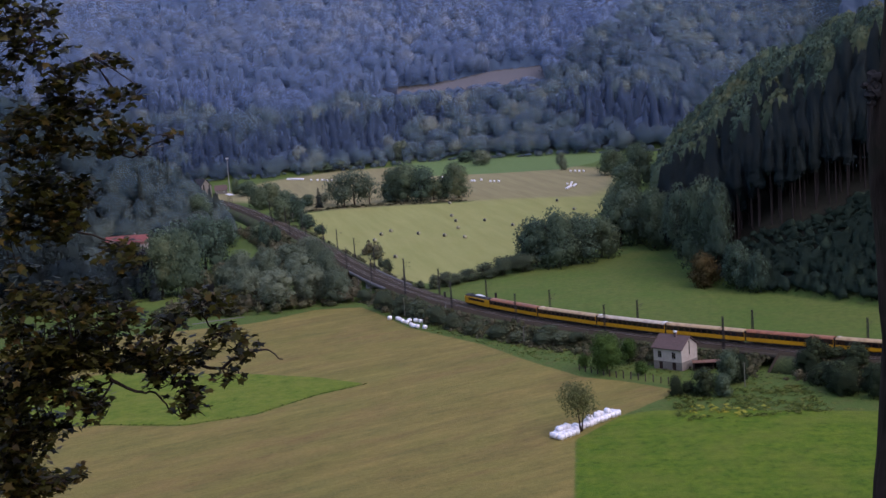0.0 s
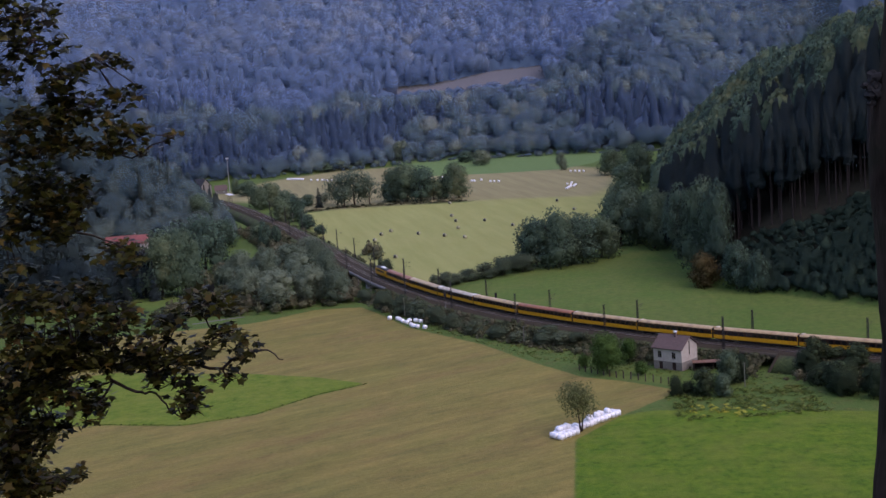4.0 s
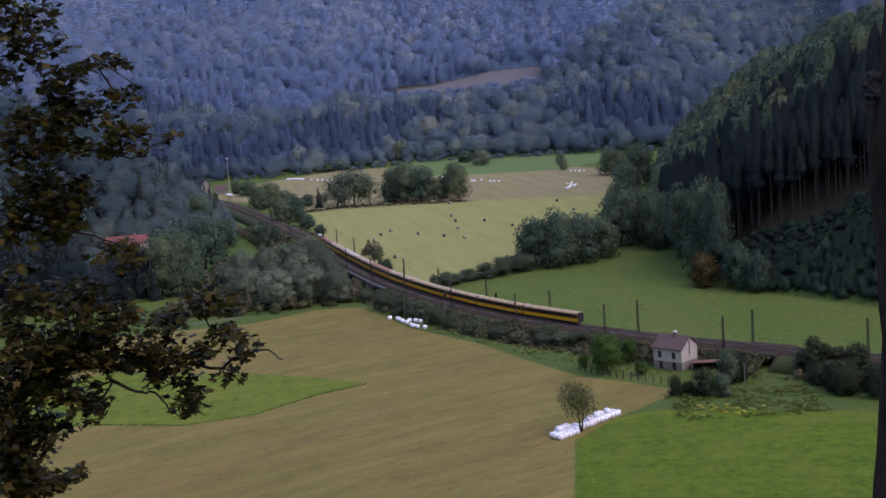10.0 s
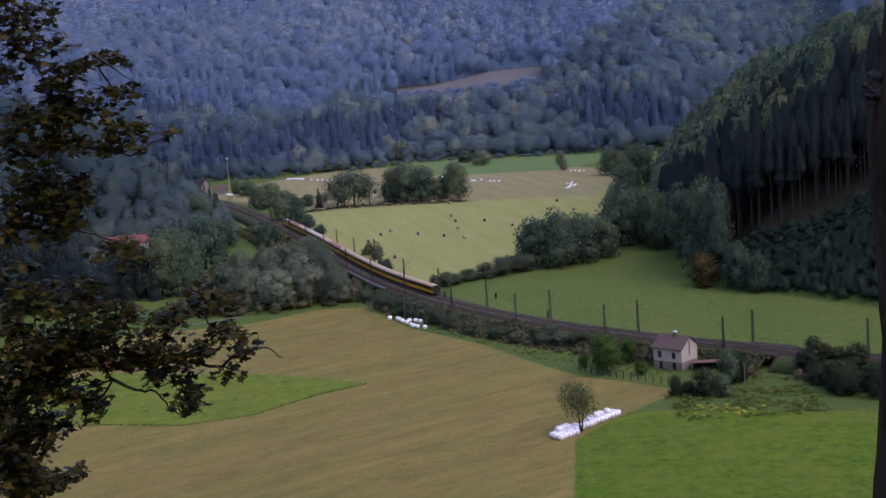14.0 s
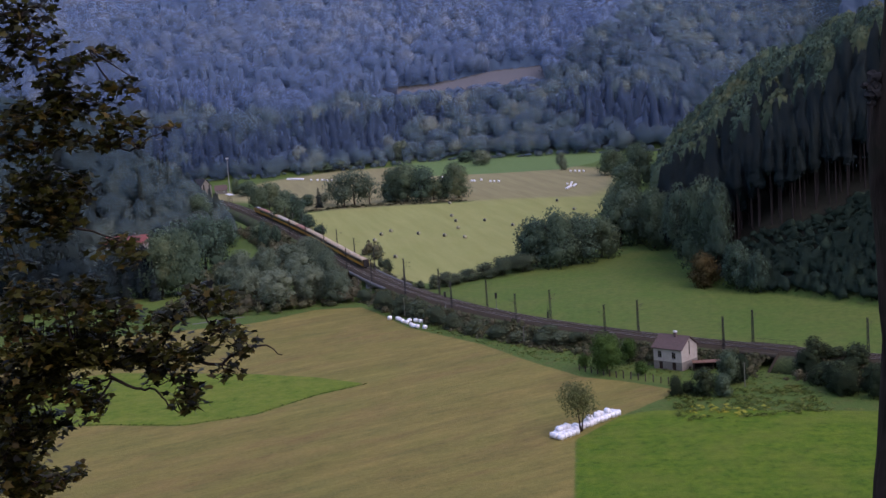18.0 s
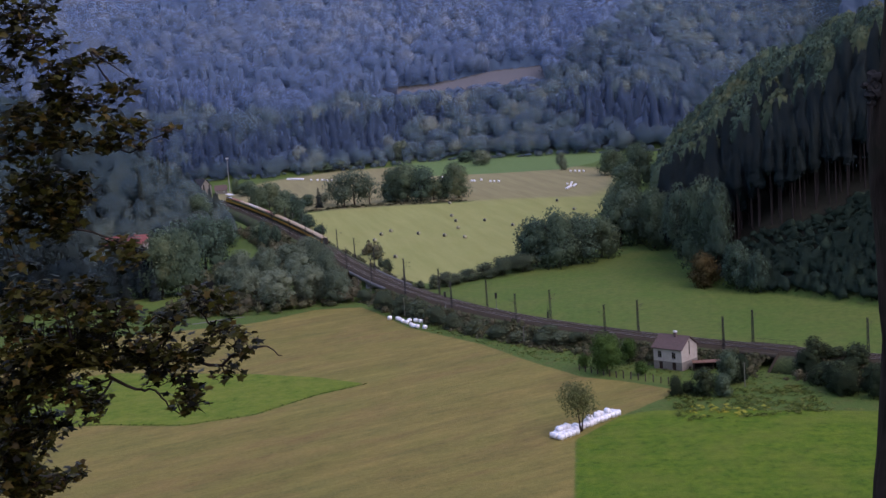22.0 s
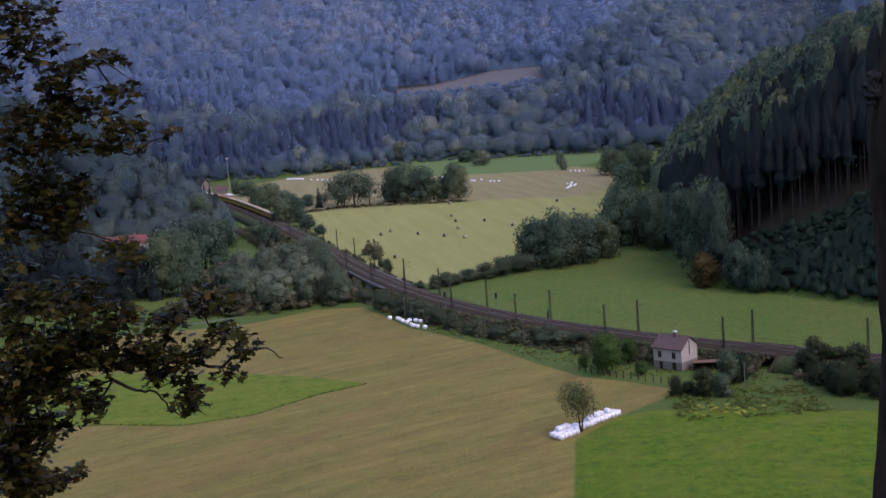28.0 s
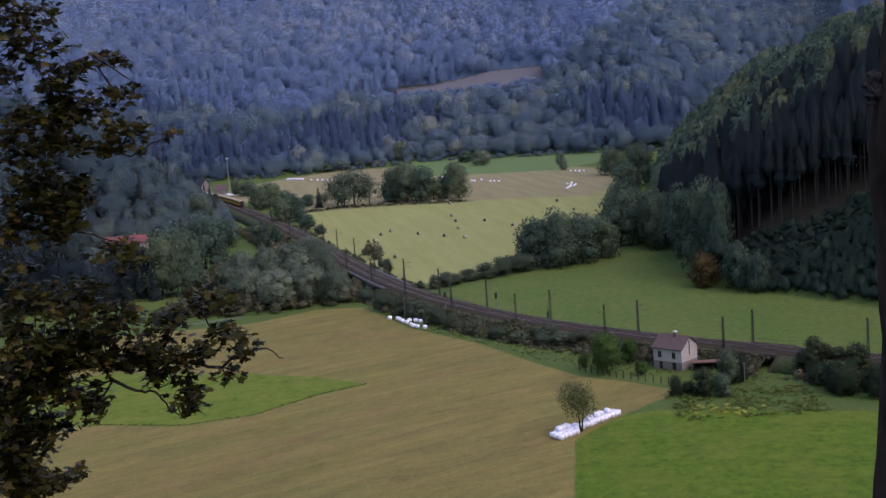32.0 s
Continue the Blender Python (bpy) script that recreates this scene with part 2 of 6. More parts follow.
M_DOOR = surface("dark_brown_door", (0.022, 0.012, 0.009), (0.05, 0.028, 0.02), 3.0, 0.7)
M_FRAME = surface("grey_window_frame", (0.2, 0.19, 0.17), (0.32, 0.3, 0.27), 3.0, 0.7)
M_WOOD = surface("weathered_wood", (0.035, 0.026, 0.02), (0.09, 0.07, 0.052), 3.0, 0.9)
M_BARK = surface("bark", (0.02, 0.014, 0.011), (0.065, 0.048, 0.038), 6.0, 0.95, spec=0.05, bump=1.0, depth=0.04, stretch=(1, 1, 0.25))
# very dark bark for the trunk beside the viewpoint
M_BARK_DARK = surface("dark_trunk_bark", (0.012, 0.008, 0.006), (0.07, 0.048, 0.035), 7.0, 0.95, spec=0.05, bump=1.0, depth=0.05, stretch=(1, 1, 0.25), dirt=(0.02, 0.022, 0.012), dirt_scale=2.0)
M_BARK_PALE = surface("spruce_bark", (0.017, 0.012, 0.011), (0.045, 0.032, 0.029), 3.0, 0.95, stretch=(1, 1, 0.3))
# tones lifted a little: mid-distance haze put into the leaf colour
M_BROAD = foliage("broad_leaves", [(0.0, (0.044, 0.080, 0.059)), (0.4, (0.073, 0.119, 0.078)), (0.75, (0.122, 0.165, 0.089)), (1.0, (0.195, 0.198, 0.097))], each=0.18, canopy=0.8, porous=0.22)
M_GREY = foliage("willow_leaves", [(0.0, (0.072, 0.107, 0.068)), (0.5, (0.133, 0.174, 0.112)), (1.0, (0.230, 0.262, 0.166))], canopy=0.8, porous=0.22)
M_ASH = foliage("ash_leaves", [(0.0, (0.104, 0.123, 0.046)), (0.5, (0.167, 0.186, 0.074)), (1.0, (0.248, 0.257, 0.112))], thin=0.5, porous=0.2)
M_SPRUCE = foliage("spruce_needles", [(0.0, (0.015, 0.026, 0.028)), (0.5, (0.027, 0.041, 0.041)), (1.0, (0.047, 0.064, 0.054))], thin=0.4, canopy=0.7, porous=0.3)
M_FRESH = foliage("fresh_leaves", [(0.0, (0.031, 0.067, 0.017)), (0.5, (0.056, 0.112, 0.025)), (1.0, (0.109, 0.175, 0.042))], porous=0.15)
M_AUTUMN = foliage("turning_leaves", [(0.0, (0.045, 0.038, 0.014)), (0.5, (0.090, 0.072, 0.027)), (1.0, (0.144, 0.090, 0.036))], porous=0.15)
# bluish stops: distance haze is put into these leaf, needle and understorey colours
M_FAR_BROAD = foliage("haze_tinted_leaves", [(0.0, (0.087, 0.146, 0.239)), (0.4, (0.115, 0.184, 0.283)), (0.75, (0.159, 0.228, 0.308)), (1.0, (0.247, 0.285, 0.297))], each=0.22, sheen=0.3, thin=0.3, canopy=0.92, porous=0.55)
M_FAR_SPRUCE = foliage("haze_tinted_needles", [(0.0, (0.070, 0.120, 0.205)), (0.5, (0.093, 0.155, 0.248)), (1.0, (0.133, 0.200, 0.283))], each=0.2, sheen=0.3, thin=0.3, canopy=0.92, porous=0.5)
M_EDGE_BROAD = foliage("haze_tinted_edge_leaves", [(0.0, (0.043, 0.081, 0.110)), (0.35, (0.073, 0.128, 0.153)), (0.7, (0.134, 0.194, 0.181)), (1.0, (0.232, 0.260, 0.188))], each=0.3, sheen=0.2, thin=0.3, canopy=0.92, porous=0.5)
M_EDGE_SPRUCE = foliage("haze_tinted_edge_needles", [(0.0, (0.025, 0.053, 0.091)), (0.5, (0.039, 0.073, 0.118)), (1.0, (0.068, 0.110, 0.150))], each=0.25, sheen=0.2, thin=0.3, canopy=0.92, porous=0.42)
M_FAR_SHADE = foliage("haze_tinted_understorey", [(0.0, (0.036, 0.067, 0.102)), (0.35, (0.064, 0.109, 0.161)), (0.75, (0.105, 0.161, 0.221)), (1.0, (0.160, 0.207, 0.234))], sheen=0.2, canopy=0.0)
# the blue in these leaves is haze over the slope across the river
M_RIVER_WOOD = foliage("haze_tinted_slope_leaves", [(0.0, (0.039, 0.073, 0.091)), (0.5, (0.074, 0.120, 0.130)), (1.0, (0.141, 0.186, 0.152))], each=0.35, canopy=0.8, thin=0.4, porous=0.38)
M_MAPLE = foliage("maple_leaves", [(0.0, (0.007, 0.007, 0.002)), (0.3, (0.021, 0.021, 0.005)), (0.5, (0.049, 0.048, 0.009)), (0.8, (0.084, 0.079, 0.013)), (0.93, (0.092, 0.058, 0.018)), (1.0, (0.176, 0.120, 0.016))], each=0.9, thin=0.5, canopy=0.0, rough=0.45, spec=0.2)
M_SCRUB = foliage("scrub_leaves", [(0.0, (0.048, 0.060, 0.030)), (0.4, (0.082, 0.094, 0.046)), (0.7, (0.118, 0.118, 0.062)), (1.0, (0.140, 0.126, 0.074))], thin=0.3, canopy=0.75, porous=0.2)
M_YOUNG = foliage("young_leaves", [(0.0, (0.022, 0.043, 0.031)), (0.5, (0.037, 0.066, 0.044)), (1.0, (0.066, 0.102, 0.060))], each=0.35, thin=0.35, canopy=0.85, porous=0.25)
# darker copy of the tree leaves, with deep shade put into the colour
M_GLOOM = foliage("shade_tinted_leaves", [(0.0, (0.016, 0.030, 0.034)), (0.5, (0.026, 0.044, 0.046)), (1.0, (0.048, 0.070, 0.062))], each=0.3, canopy=0.8, porous=0.15)
M_GRASS = foliage("tall_grass", [(0.0, (0.111, 0.169, 0.033)), (0.5, (0.169, 0.224, 0.049)), (1.0, (0.260, 0.260, 0.081))], thin=0.4, canopy=0.9, porous=0.3)
M_YELLOW_WEED = foliage("goldenrod", [(0.0, (0.214, 0.254, 0.047)), (0.5, (0.428, 0.422, 0.062)), (1.0, (0.641, 0.591, 0.094))], each=0.6, thin=0.3, canopy=0.9, porous=0.3)
M_SHRUB = foliage("shrub_leaves", [(0.0, (0.018, 0.034, 0.018)), (0.5, (0.034, 0.054, 0.026)), (1.0, (0.075, 0.095, 0.040))], each=0.35, canopy=0.75, porous=0.15)
M_HEDGE = foliage("hedge_leaves", [(0.0, (0.044, 0.068, 0.038)), (0.5, (0.080, 0.109, 0.064)), (1.0, (0.145, 0.165, 0.094))], each=0.3, canopy=0.75, porous=0.25)


# ---- mesh helpers ----
def link_mesh(name, me, material, parent=None, label="", smooth=False):
    for one in material if isinstance(material, (list, tuple)) else [material]:
        me.materials.append(one)
    if smooth:
        me.polygons.foreach_set("use_smooth", [True] * len(me.polygons))
    ob = new(name, me)
    ob.parent = parent
    if label:
        tagged(ob, label)
    return ob


def part(name, bm, material, parent=None, label="", smooth=False):
    me = bpy.data.meshes.new(name)
    bm.to_mesh(me)
    bm.free()
    return link_mesh(name, me, material, parent, label, smooth)


def sheet(name, verts, faces, material, parent=None, label="", smooth=False, tone=None, attributes=None, crown=None):
    """A mesh from arrays; faces all have the same number of corners."""
    verts, faces = np.asarray(verts, np.float32), np.asarray(faces, np.int32)
    me = bpy.data.meshes.new(name)
    me.vertices.add(len(verts))
    me.vertices.foreach_set("co", verts.ravel())
    k = faces.shape[1]
    me.loops.add(faces.size)
    me.loops.foreach_set("vertex_index", faces.ravel())
    me.polygons.add(len(faces))
    me.polygons.foreach_set("loop_start", np.arange(0, faces.size, k, dtype=np.int32))
    me.update(calc_edges=True)
    fields = dict(attributes or {})
    if tone is not None:
        fields["tone"] = tone
    if crown is not None:
        a = me.attributes.new("crown", "FLOAT_VECTOR", "POINT")
        a.data.foreach_set("vector", np.asarray(crown, np.float32).ravel())
    for key, values in fields.items():
        a = me.attributes.new(key, "FLOAT", "POINT")
        a.data.foreach_set("value", np.asarray(values, np.float32))
    me.validate()
    return link_mesh(name, me, material, parent, label, smooth)


def box(bm, cx, cy, cz, sx, sy, sz, bevel=0.0, turn=None):
    m = Matrix.Translation((cx, cy, cz)) @ (turn or Matrix()) @ Matrix.Diagonal((sx, sy, sz, 1))
    made = bmesh.ops.create_cube(bm, size=1, matrix=m)
    if bevel:
        edges = list({e for v in made["verts"] for e in v.link_edges})
        bmesh.ops.bevel(bm, geom=edges, offset=bevel, segments=1, affect="EDGES")
    return bm


def rod(bm, a, b, r1, r2=None, sides=8):
    """A tapered rod from a to b."""
    a, b = Vector(a), Vector(b)
    d = b - a
    m = Matrix.Translation((a + b) / 2) @ d.to_track_quat("Z", "Y").to_matrix().to_4x4()
    bmesh.ops.create_cone(bm, cap_ends=True, segments=sides, radius1=r1, radius2=r1 if r2 is None else r2, depth=d.length, matrix=m)
    return bm


def blocks(*rows, bevel=0.0):
    bm = bmesh.new()
    for r in rows:
        box(bm, *r, bevel=bevel)
    return bm


def rods(*rows, sides=8):
    bm = bmesh.new()
    for r in rows:
        rod(bm, *r, sides=sides)
    return bm


def prism(bm, outline, x0, x1):
    """An outline in (y, z) drawn out along x."""
    a = [bm.verts.new((x0, y, z)) for y, z in outline]
    b = [bm.verts.new((x1, y, z)) for y, z in outline]
    n = len(outline)
    for k in range(n):
        bm.faces.new((a[k], a[(k + 1) % n], b[(k + 1) % n], b[k]))
    bm.faces.new(a[::-1])
    bm.faces.new(b)
    bmesh.ops.recalc_face_normals(bm, faces=bm.faces)
    return bm


def thing(name, label, category, m=None, group="", kind=""):
    ob = new(name)
    ob.empty_display_size = 0.2
    if m is not None:
        ob.matrix_world = m
    return tagged(ob, label, category, group, kind)


# ---- the valley ----
RIGHT_BASE = [(420, 160), (300, 262), (205, 352), (143, 424), (119, 460), (98, 490), (94, 530), (97, 575), (104, 650), (124, 760), (148, 880), (180, 1000), (260, 1150), (380, 1330)]
LEFT_BASE = [(-360, 250), (-200, 455), (-172, 560), (-142, 640), (-120, 740), (-146, 850), (-184, 920), (-255, 985), (-345, 1060), (-520, 1120)]
FAR_BASE = [(-1500, 1180), (-520, 1180), (-300, 1170), (-140, 1160), (0, 1222), (110, 1190), (200, 1150), (420, 1300), (1500, 1500)]


def side_of(px, py, pts):
    """Distance from a broken line, positive on the left of its direction."""
    best = np.full(np.shape(px), 1e9)
    sign = np.ones(np.shape(px))
    for (ax, ay), (bx, by) in zip(pts[:-1], pts[1:]):
        dx, dy = bx - ax, by - ay
        u = np.clip(((px - ax) * dx + (py - ay) * dy) / (dx * dx + dy * dy), 0, 1)
        d = np.hypot(px - ax - u * dx, py - ay - u * dy)
        c = dx * (py - ay) - dy * (px - ax)
        near = d < best - 1e-9
        best = np.where(near, d, best)
        sign = np.where(near, np.where(c >= 0, 1.0, -1.0), sign)
    return best * sign


def waves(x, y, size, seed):
    """A smooth uneven surface between -1 and 1."""
    a = seed * 1.7
    x, y = x / size, y / size
    return (np.sin(x + 1.3 * np.sin(y * 0.9 + a) + a) + np.sin(y * 1.1 + 1.1 * np.sin(x * 0.8 - a) + 2 * a) + np.sin((x + y) * 1.7 + a * 3) * 0.5) / 2.5


def height(x, y):
    x, y = np.asarray(x, float), np.asarray(y, float)
    z = 0.25 * waves(x, y, 30, 1)
    s = np.maximum(0, -side_of(x, y, RIGHT_BASE))
    z = z + 120 * (1 - np.exp(-(s * 0.95 + 0.002 * s * s) / 120)) * (s > 0) + np.minimum(s / 40, 1) * 4 * waves(x, y, 26, 2)
    s = np.maximum(0, side_of(x, y, LEFT_BASE))
    bank = 130 * (1 - np.exp(-s * 0.95 / 130)) + np.minimum(s / 40, 1) * 4 * waves(x, y, 35, 3)
    terrace = np.abs(side_of(x, y, [(-150, 585), (-157, 668)]))
    z = z + np.minimum(bank, np.maximum(7.5, 7.5 + 1.1 * (terrace - 17)))
    s = np.maximum(0, side_of(x, y, FAR_BASE))
    z = z + 430 * (1 - np.exp(-s / 860)) + np.minimum(s / 200, 1) * 16 * waves(x, y, 120, 4)
    u = np.clip((128 - y) / 126, 0, 1)
    z = z + 86.2 * u * u * (3 - 2 * u) + np.maximum(0, -y - 3) * 0.35
    return z


def inside(x, y, pts):
    """Signed distance from a closed outline, positive inside, cut at 25 m."""
    x, y = np.asarray(x, float), np.asarray(y, float)
    best = np.full(x.shape, 1e9)
    odd = np.zeros(x.shape, bool)
    for (ax, ay), (bx, by) in zip(pts, pts[1:] + pts[:1]):
        dx, dy = bx - ax, by - ay
        u = np.clip(((x - ax) * dx + (y - ay) * dy) / (dx * dx + dy * dy), 0, 1)
        best = np.minimum(best, np.hypot(x - ax - u * dx, y - ay - u * dy))
        cross = ((ay > y) != (by > y)) & (x < (bx - ax) * (y - ay) / ((by - ay) if by != ay else 1e-9) + ax)
        odd ^= cross
    return np.clip(np.where(odd, best, -best), -25, 25)


MOWN = [(16, 130), (19, 200), (23, 262), (27.6, 302.5), (41, 320.5), (55, 336), (58, 342), (46, 355.5), (36, 363), (23.5, 387), (9.6, 417.6), (-4.6, 438), (-14, 452), (-23, 476), (-32, 497), (-49, 500), (-70, 481), (-84, 478), (-150, 470), (-185, 430), (-260, 330), (-300, 130)]
CLOVER = [(-150, 355), (-94, 349), (-71.5, 342), (-53, 347.6), (-38, 364.5), (-24, 373.6), (-40, 387), (-59, 397), (-106, 413), (-137, 401), (-170, 385)]
GREEN = [(19, 100), (23, 262), (27.6, 302.5), (41, 320.5), (50, 323), (75, 316), (104, 308), (150, 290), (230, 200), (260, 100)]
PASTURE = [(2, 510), (2.5, 526), (21, 536), (42, 562), (67, 575), (91, 590), (95, 540), (91, 495), (119, 458), (141, 425), (200, 350), (180, 310), (117, 351), (70, 397), (36, 436), (12, 478)]
HAY = [(-93, 846), (-65, 859), (-28, 853), (18, 845), (40, 880), (106, 880), (117, 862), (100, 780), (64, 660), (42, 600), (16, 562), (-6, 540), (-20, 555), (-28, 575), (-45, 640), (-70, 740)]
DRY = [(-180, 1000), (-140, 1125), (-87, 1188), (-30, 1180), (0, 1080), (60, 1060), (105, 1060), (136, 1000), (116, 885), (95, 830), (40, 850), (-90, 860), (-120, 930)]
STRIP = [(-32, 1222), (-25, 1150), (-5, 1060), (50, 1045), (95, 1040), (125, 1075), (150, 1150), (150, 1200), (60, 1225), (0, 1235)]
FIELD_LEFT = [(-136, 552), (-122, 560), (-106, 560), (-98, 536), (-99, 522), (-112, 524), (-126, 532)]
CLEARING = [(-54, 1350), (-47, 1363), (10, 1366), (60, 1370), (119, 1354), (112, 1322), (60, 1334), (10, 1346)]
STAND_EDGE = [(99, 560), (102, 520), (110, 504), (128, 489), (143, 482), (157, 476), (205, 450), (320, 370)]
FARMYARD = [(-168, 654), (-168, 671), (-144, 672), (-143, 654)]
YARD = [(34, 374), (44, 360), (58, 347), (66, 350), (60, 362), (48, 374)]
GOLD_PATCH = [(56.5, 316), (60, 327), (66, 328), (73, 322), (80, 318), (72, 315), (64, 311)]
FARM_FRONT = [(-170, 585), (-174, 648), (-135, 648), (-130, 585)]
EARTH = [(-105, 640), (-98, 655), (-88, 650), (-92, 632)]


def spaced(*runs):
    out = []
    for a, b, step in runs:
        out += list(np.arange(a, b, step))
    return np.array(out + [runs[-1][1]], float)


def build_ground():
    xs = spaced((-4600, -700, 300), (-700, -230, 18), (-230, 250, 3), (250, 700, 18), (700, 4600, 300))
    ys = spaced((-900, -60, 70), (-60, 150, 8), (150, 720, 3), (720, 1240, 6), (1240, 1800, 16), (1800, 4800, 120))
    X, Y = np.meshgrid(xs, ys)
    Z = height(X, Y)
    n, m = X.shape
    idx = np.arange(n * m).reshape(n, m)
    faces = np.stack([idx[:-1, :-1], idx[:-1, 1:], idx[1:, 1:], idx[1:, :-1]], -1).reshape(-1, 4)
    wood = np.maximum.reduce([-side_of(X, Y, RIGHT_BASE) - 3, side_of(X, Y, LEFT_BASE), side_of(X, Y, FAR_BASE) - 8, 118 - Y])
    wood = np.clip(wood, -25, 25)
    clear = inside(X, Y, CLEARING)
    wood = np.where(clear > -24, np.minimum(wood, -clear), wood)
    fields = {"mown": np.minimum(inside(X, Y, MOWN), -inside(X, Y, CLOVER)), "lush": inside(X, Y, GREEN), "pasture": np.maximum.reduce([inside(X, Y, PASTURE), inside(X, Y, YARD), inside(X, Y, FIELD_LEFT)]), "clover": inside(X, Y, CLOVER), "hay": inside(X, Y, HAY), "dry": np.maximum(inside(X, Y, DRY), inside(X, Y, EARTH)), "hazed_clearing": clear + 5, "cool": inside(X, Y, STRIP), "wood": wood}
    g = sheet("ground", np.stack([X, Y, Z], -1).reshape(-1, 3), faces, M_GROUND, smooth=True, attributes={k: v.ravel() for k, v in fields.items()})
    tagged(g, "valley floor of mown meadows between wooded slopes", "ground", kind="structure")


build_ground()

# ---- the railway ----
LINE = [(214.7, 264.0), (175.4, 296.2), (136.9, 329.0), (97.6, 361.2), (60.2, 395.6), (27.4, 434.8), (1.5, 478.1), (-18.6, 524.6), (-34.5, 572.9), (-48.4, 621.7), (-62.2, 671.1), (-76.6, 719.7), (-91.8, 768.2), (-107.4, 816.1), (-123.9, 864.3), (-141.6, 911.8), (-162.3, 958.6), (-186.9, 1002.7), (-216.5, 1043.7), (-251.2, 1081.2), (-290.2, 1113.9), (-333.3, 1140.5), (-379.5, 1161.2)]
RAIL_Z = 4.0


def smooth_line(pts, per=25):
    """A Catmull-Rom line through the points, with the way along it."""
    p = np.array([np.multiply(2, pts[0]) - pts[1], *pts, np.multiply(2, pts[-1]) - pts[-2]], float)
    out = []
    for k in range(1, len(p) - 2):
        u = np.linspace(0, 1, per, endpoint=False)[:, None]
        a, b, c, d = p[k - 1:k + 3]
        out.append(0.5 * (2 * b + (c - a) * u + (2 * a - 5 * b + 4 * c - d) * u ** 2 + (3 * b - a - 3 * c + d) * u ** 3))
    out = np.vstack(out + [p[-2:-1]])
    return out, np.concatenate([[0], np.cumsum(np.hypot(*np.diff(out, axis=0).T))])


LINE_XY, LINE_S = smooth_line(LINE)
LINE_END = LINE_S[-1]


def on_line(s, offset=0.0):
    """Place on the train's track at s metres, offset to the far side of it, and the heading."""
    x, y = np.interp(s, LINE_S, LINE_XY[:, 0]), np.interp(s, LINE_S, LINE_XY[:, 1])
    dx = np.interp(s + 3, LINE_S, LINE_XY[:, 0]) - np.interp(s - 3, LINE_S, LINE_XY[:, 0])
    dy = np.interp(s + 3, LINE_S, LINE_XY[:, 1]) - np.interp(s - 3, LINE_S, LINE_XY[:, 1])
    n = np.hypot(dx, dy)
    return x + offset * dy / n, y - offset * dx / n, np.arctan2(dy, dx)


def swept(name, profile, s0, s1, step, material, parent=None, label="", closed=True, smooth=False):
    """A profile of (offset, z) points drawn along the line."""
    ss = np.linspace(s0, s1, max(2, int((s1 - s0) / step) + 1))
    k = len(profile)
    verts = np.zeros((len(ss), k, 3))
    for j, (o, z) in enumerate(profile):
        verts[:, j, 0], verts[:, j, 1], _ = on_line(ss, o)
        verts[:, j, 2] = z
    idx = np.arange(len(ss) * k).reshape(len(ss), k)
    nxt = np.roll(idx, -1, 1)
    f = np.stack([idx[:-1], idx[1:], nxt[1:], nxt[:-1]], -1)
    if not closed:
        f = f[:, :-1]
    return sheet(name, verts.reshape(-1, 3), f.reshape(-1, 4), material, parent, label, smooth)


def at_line(s, offset=0.0, z=RAIL_Z):
    x, y, h = on_line(s, offset)
    return Matrix.Translation((float(x), float(y), z)) @ Matrix.Rotation(float(h), 4, "Z")


def ground_z(x, y):
    """The height of the ground or of the railway bank at a place."""
    x, y = np.atleast_1d(np.asarray(x, float)), np.atleast_1d(np.asarray(y, float))
    z = height(x, y)
    line = LINE_XY[::2]
    way = np.gradient(line, axis=0)
    way /= np.linalg.norm(way, axis=1)[:, None]
    k = np.argmin((x[:, None] - line[:, 0]) ** 2 + (y[:, None] - line[:, 1]) ** 2, axis=1)
    o = (x - line[k, 0]) * way[k, 1] - (y - line[k, 1]) * way[k, 0]
    return np.maximum(z, np.interp(o, [-14.5, -7.6, 3.6, 10.5], [-0.8, 3.25, 3.25, -0.8]))


BRIDGES = ((157.0, 171.0), (349.0, 402.0))


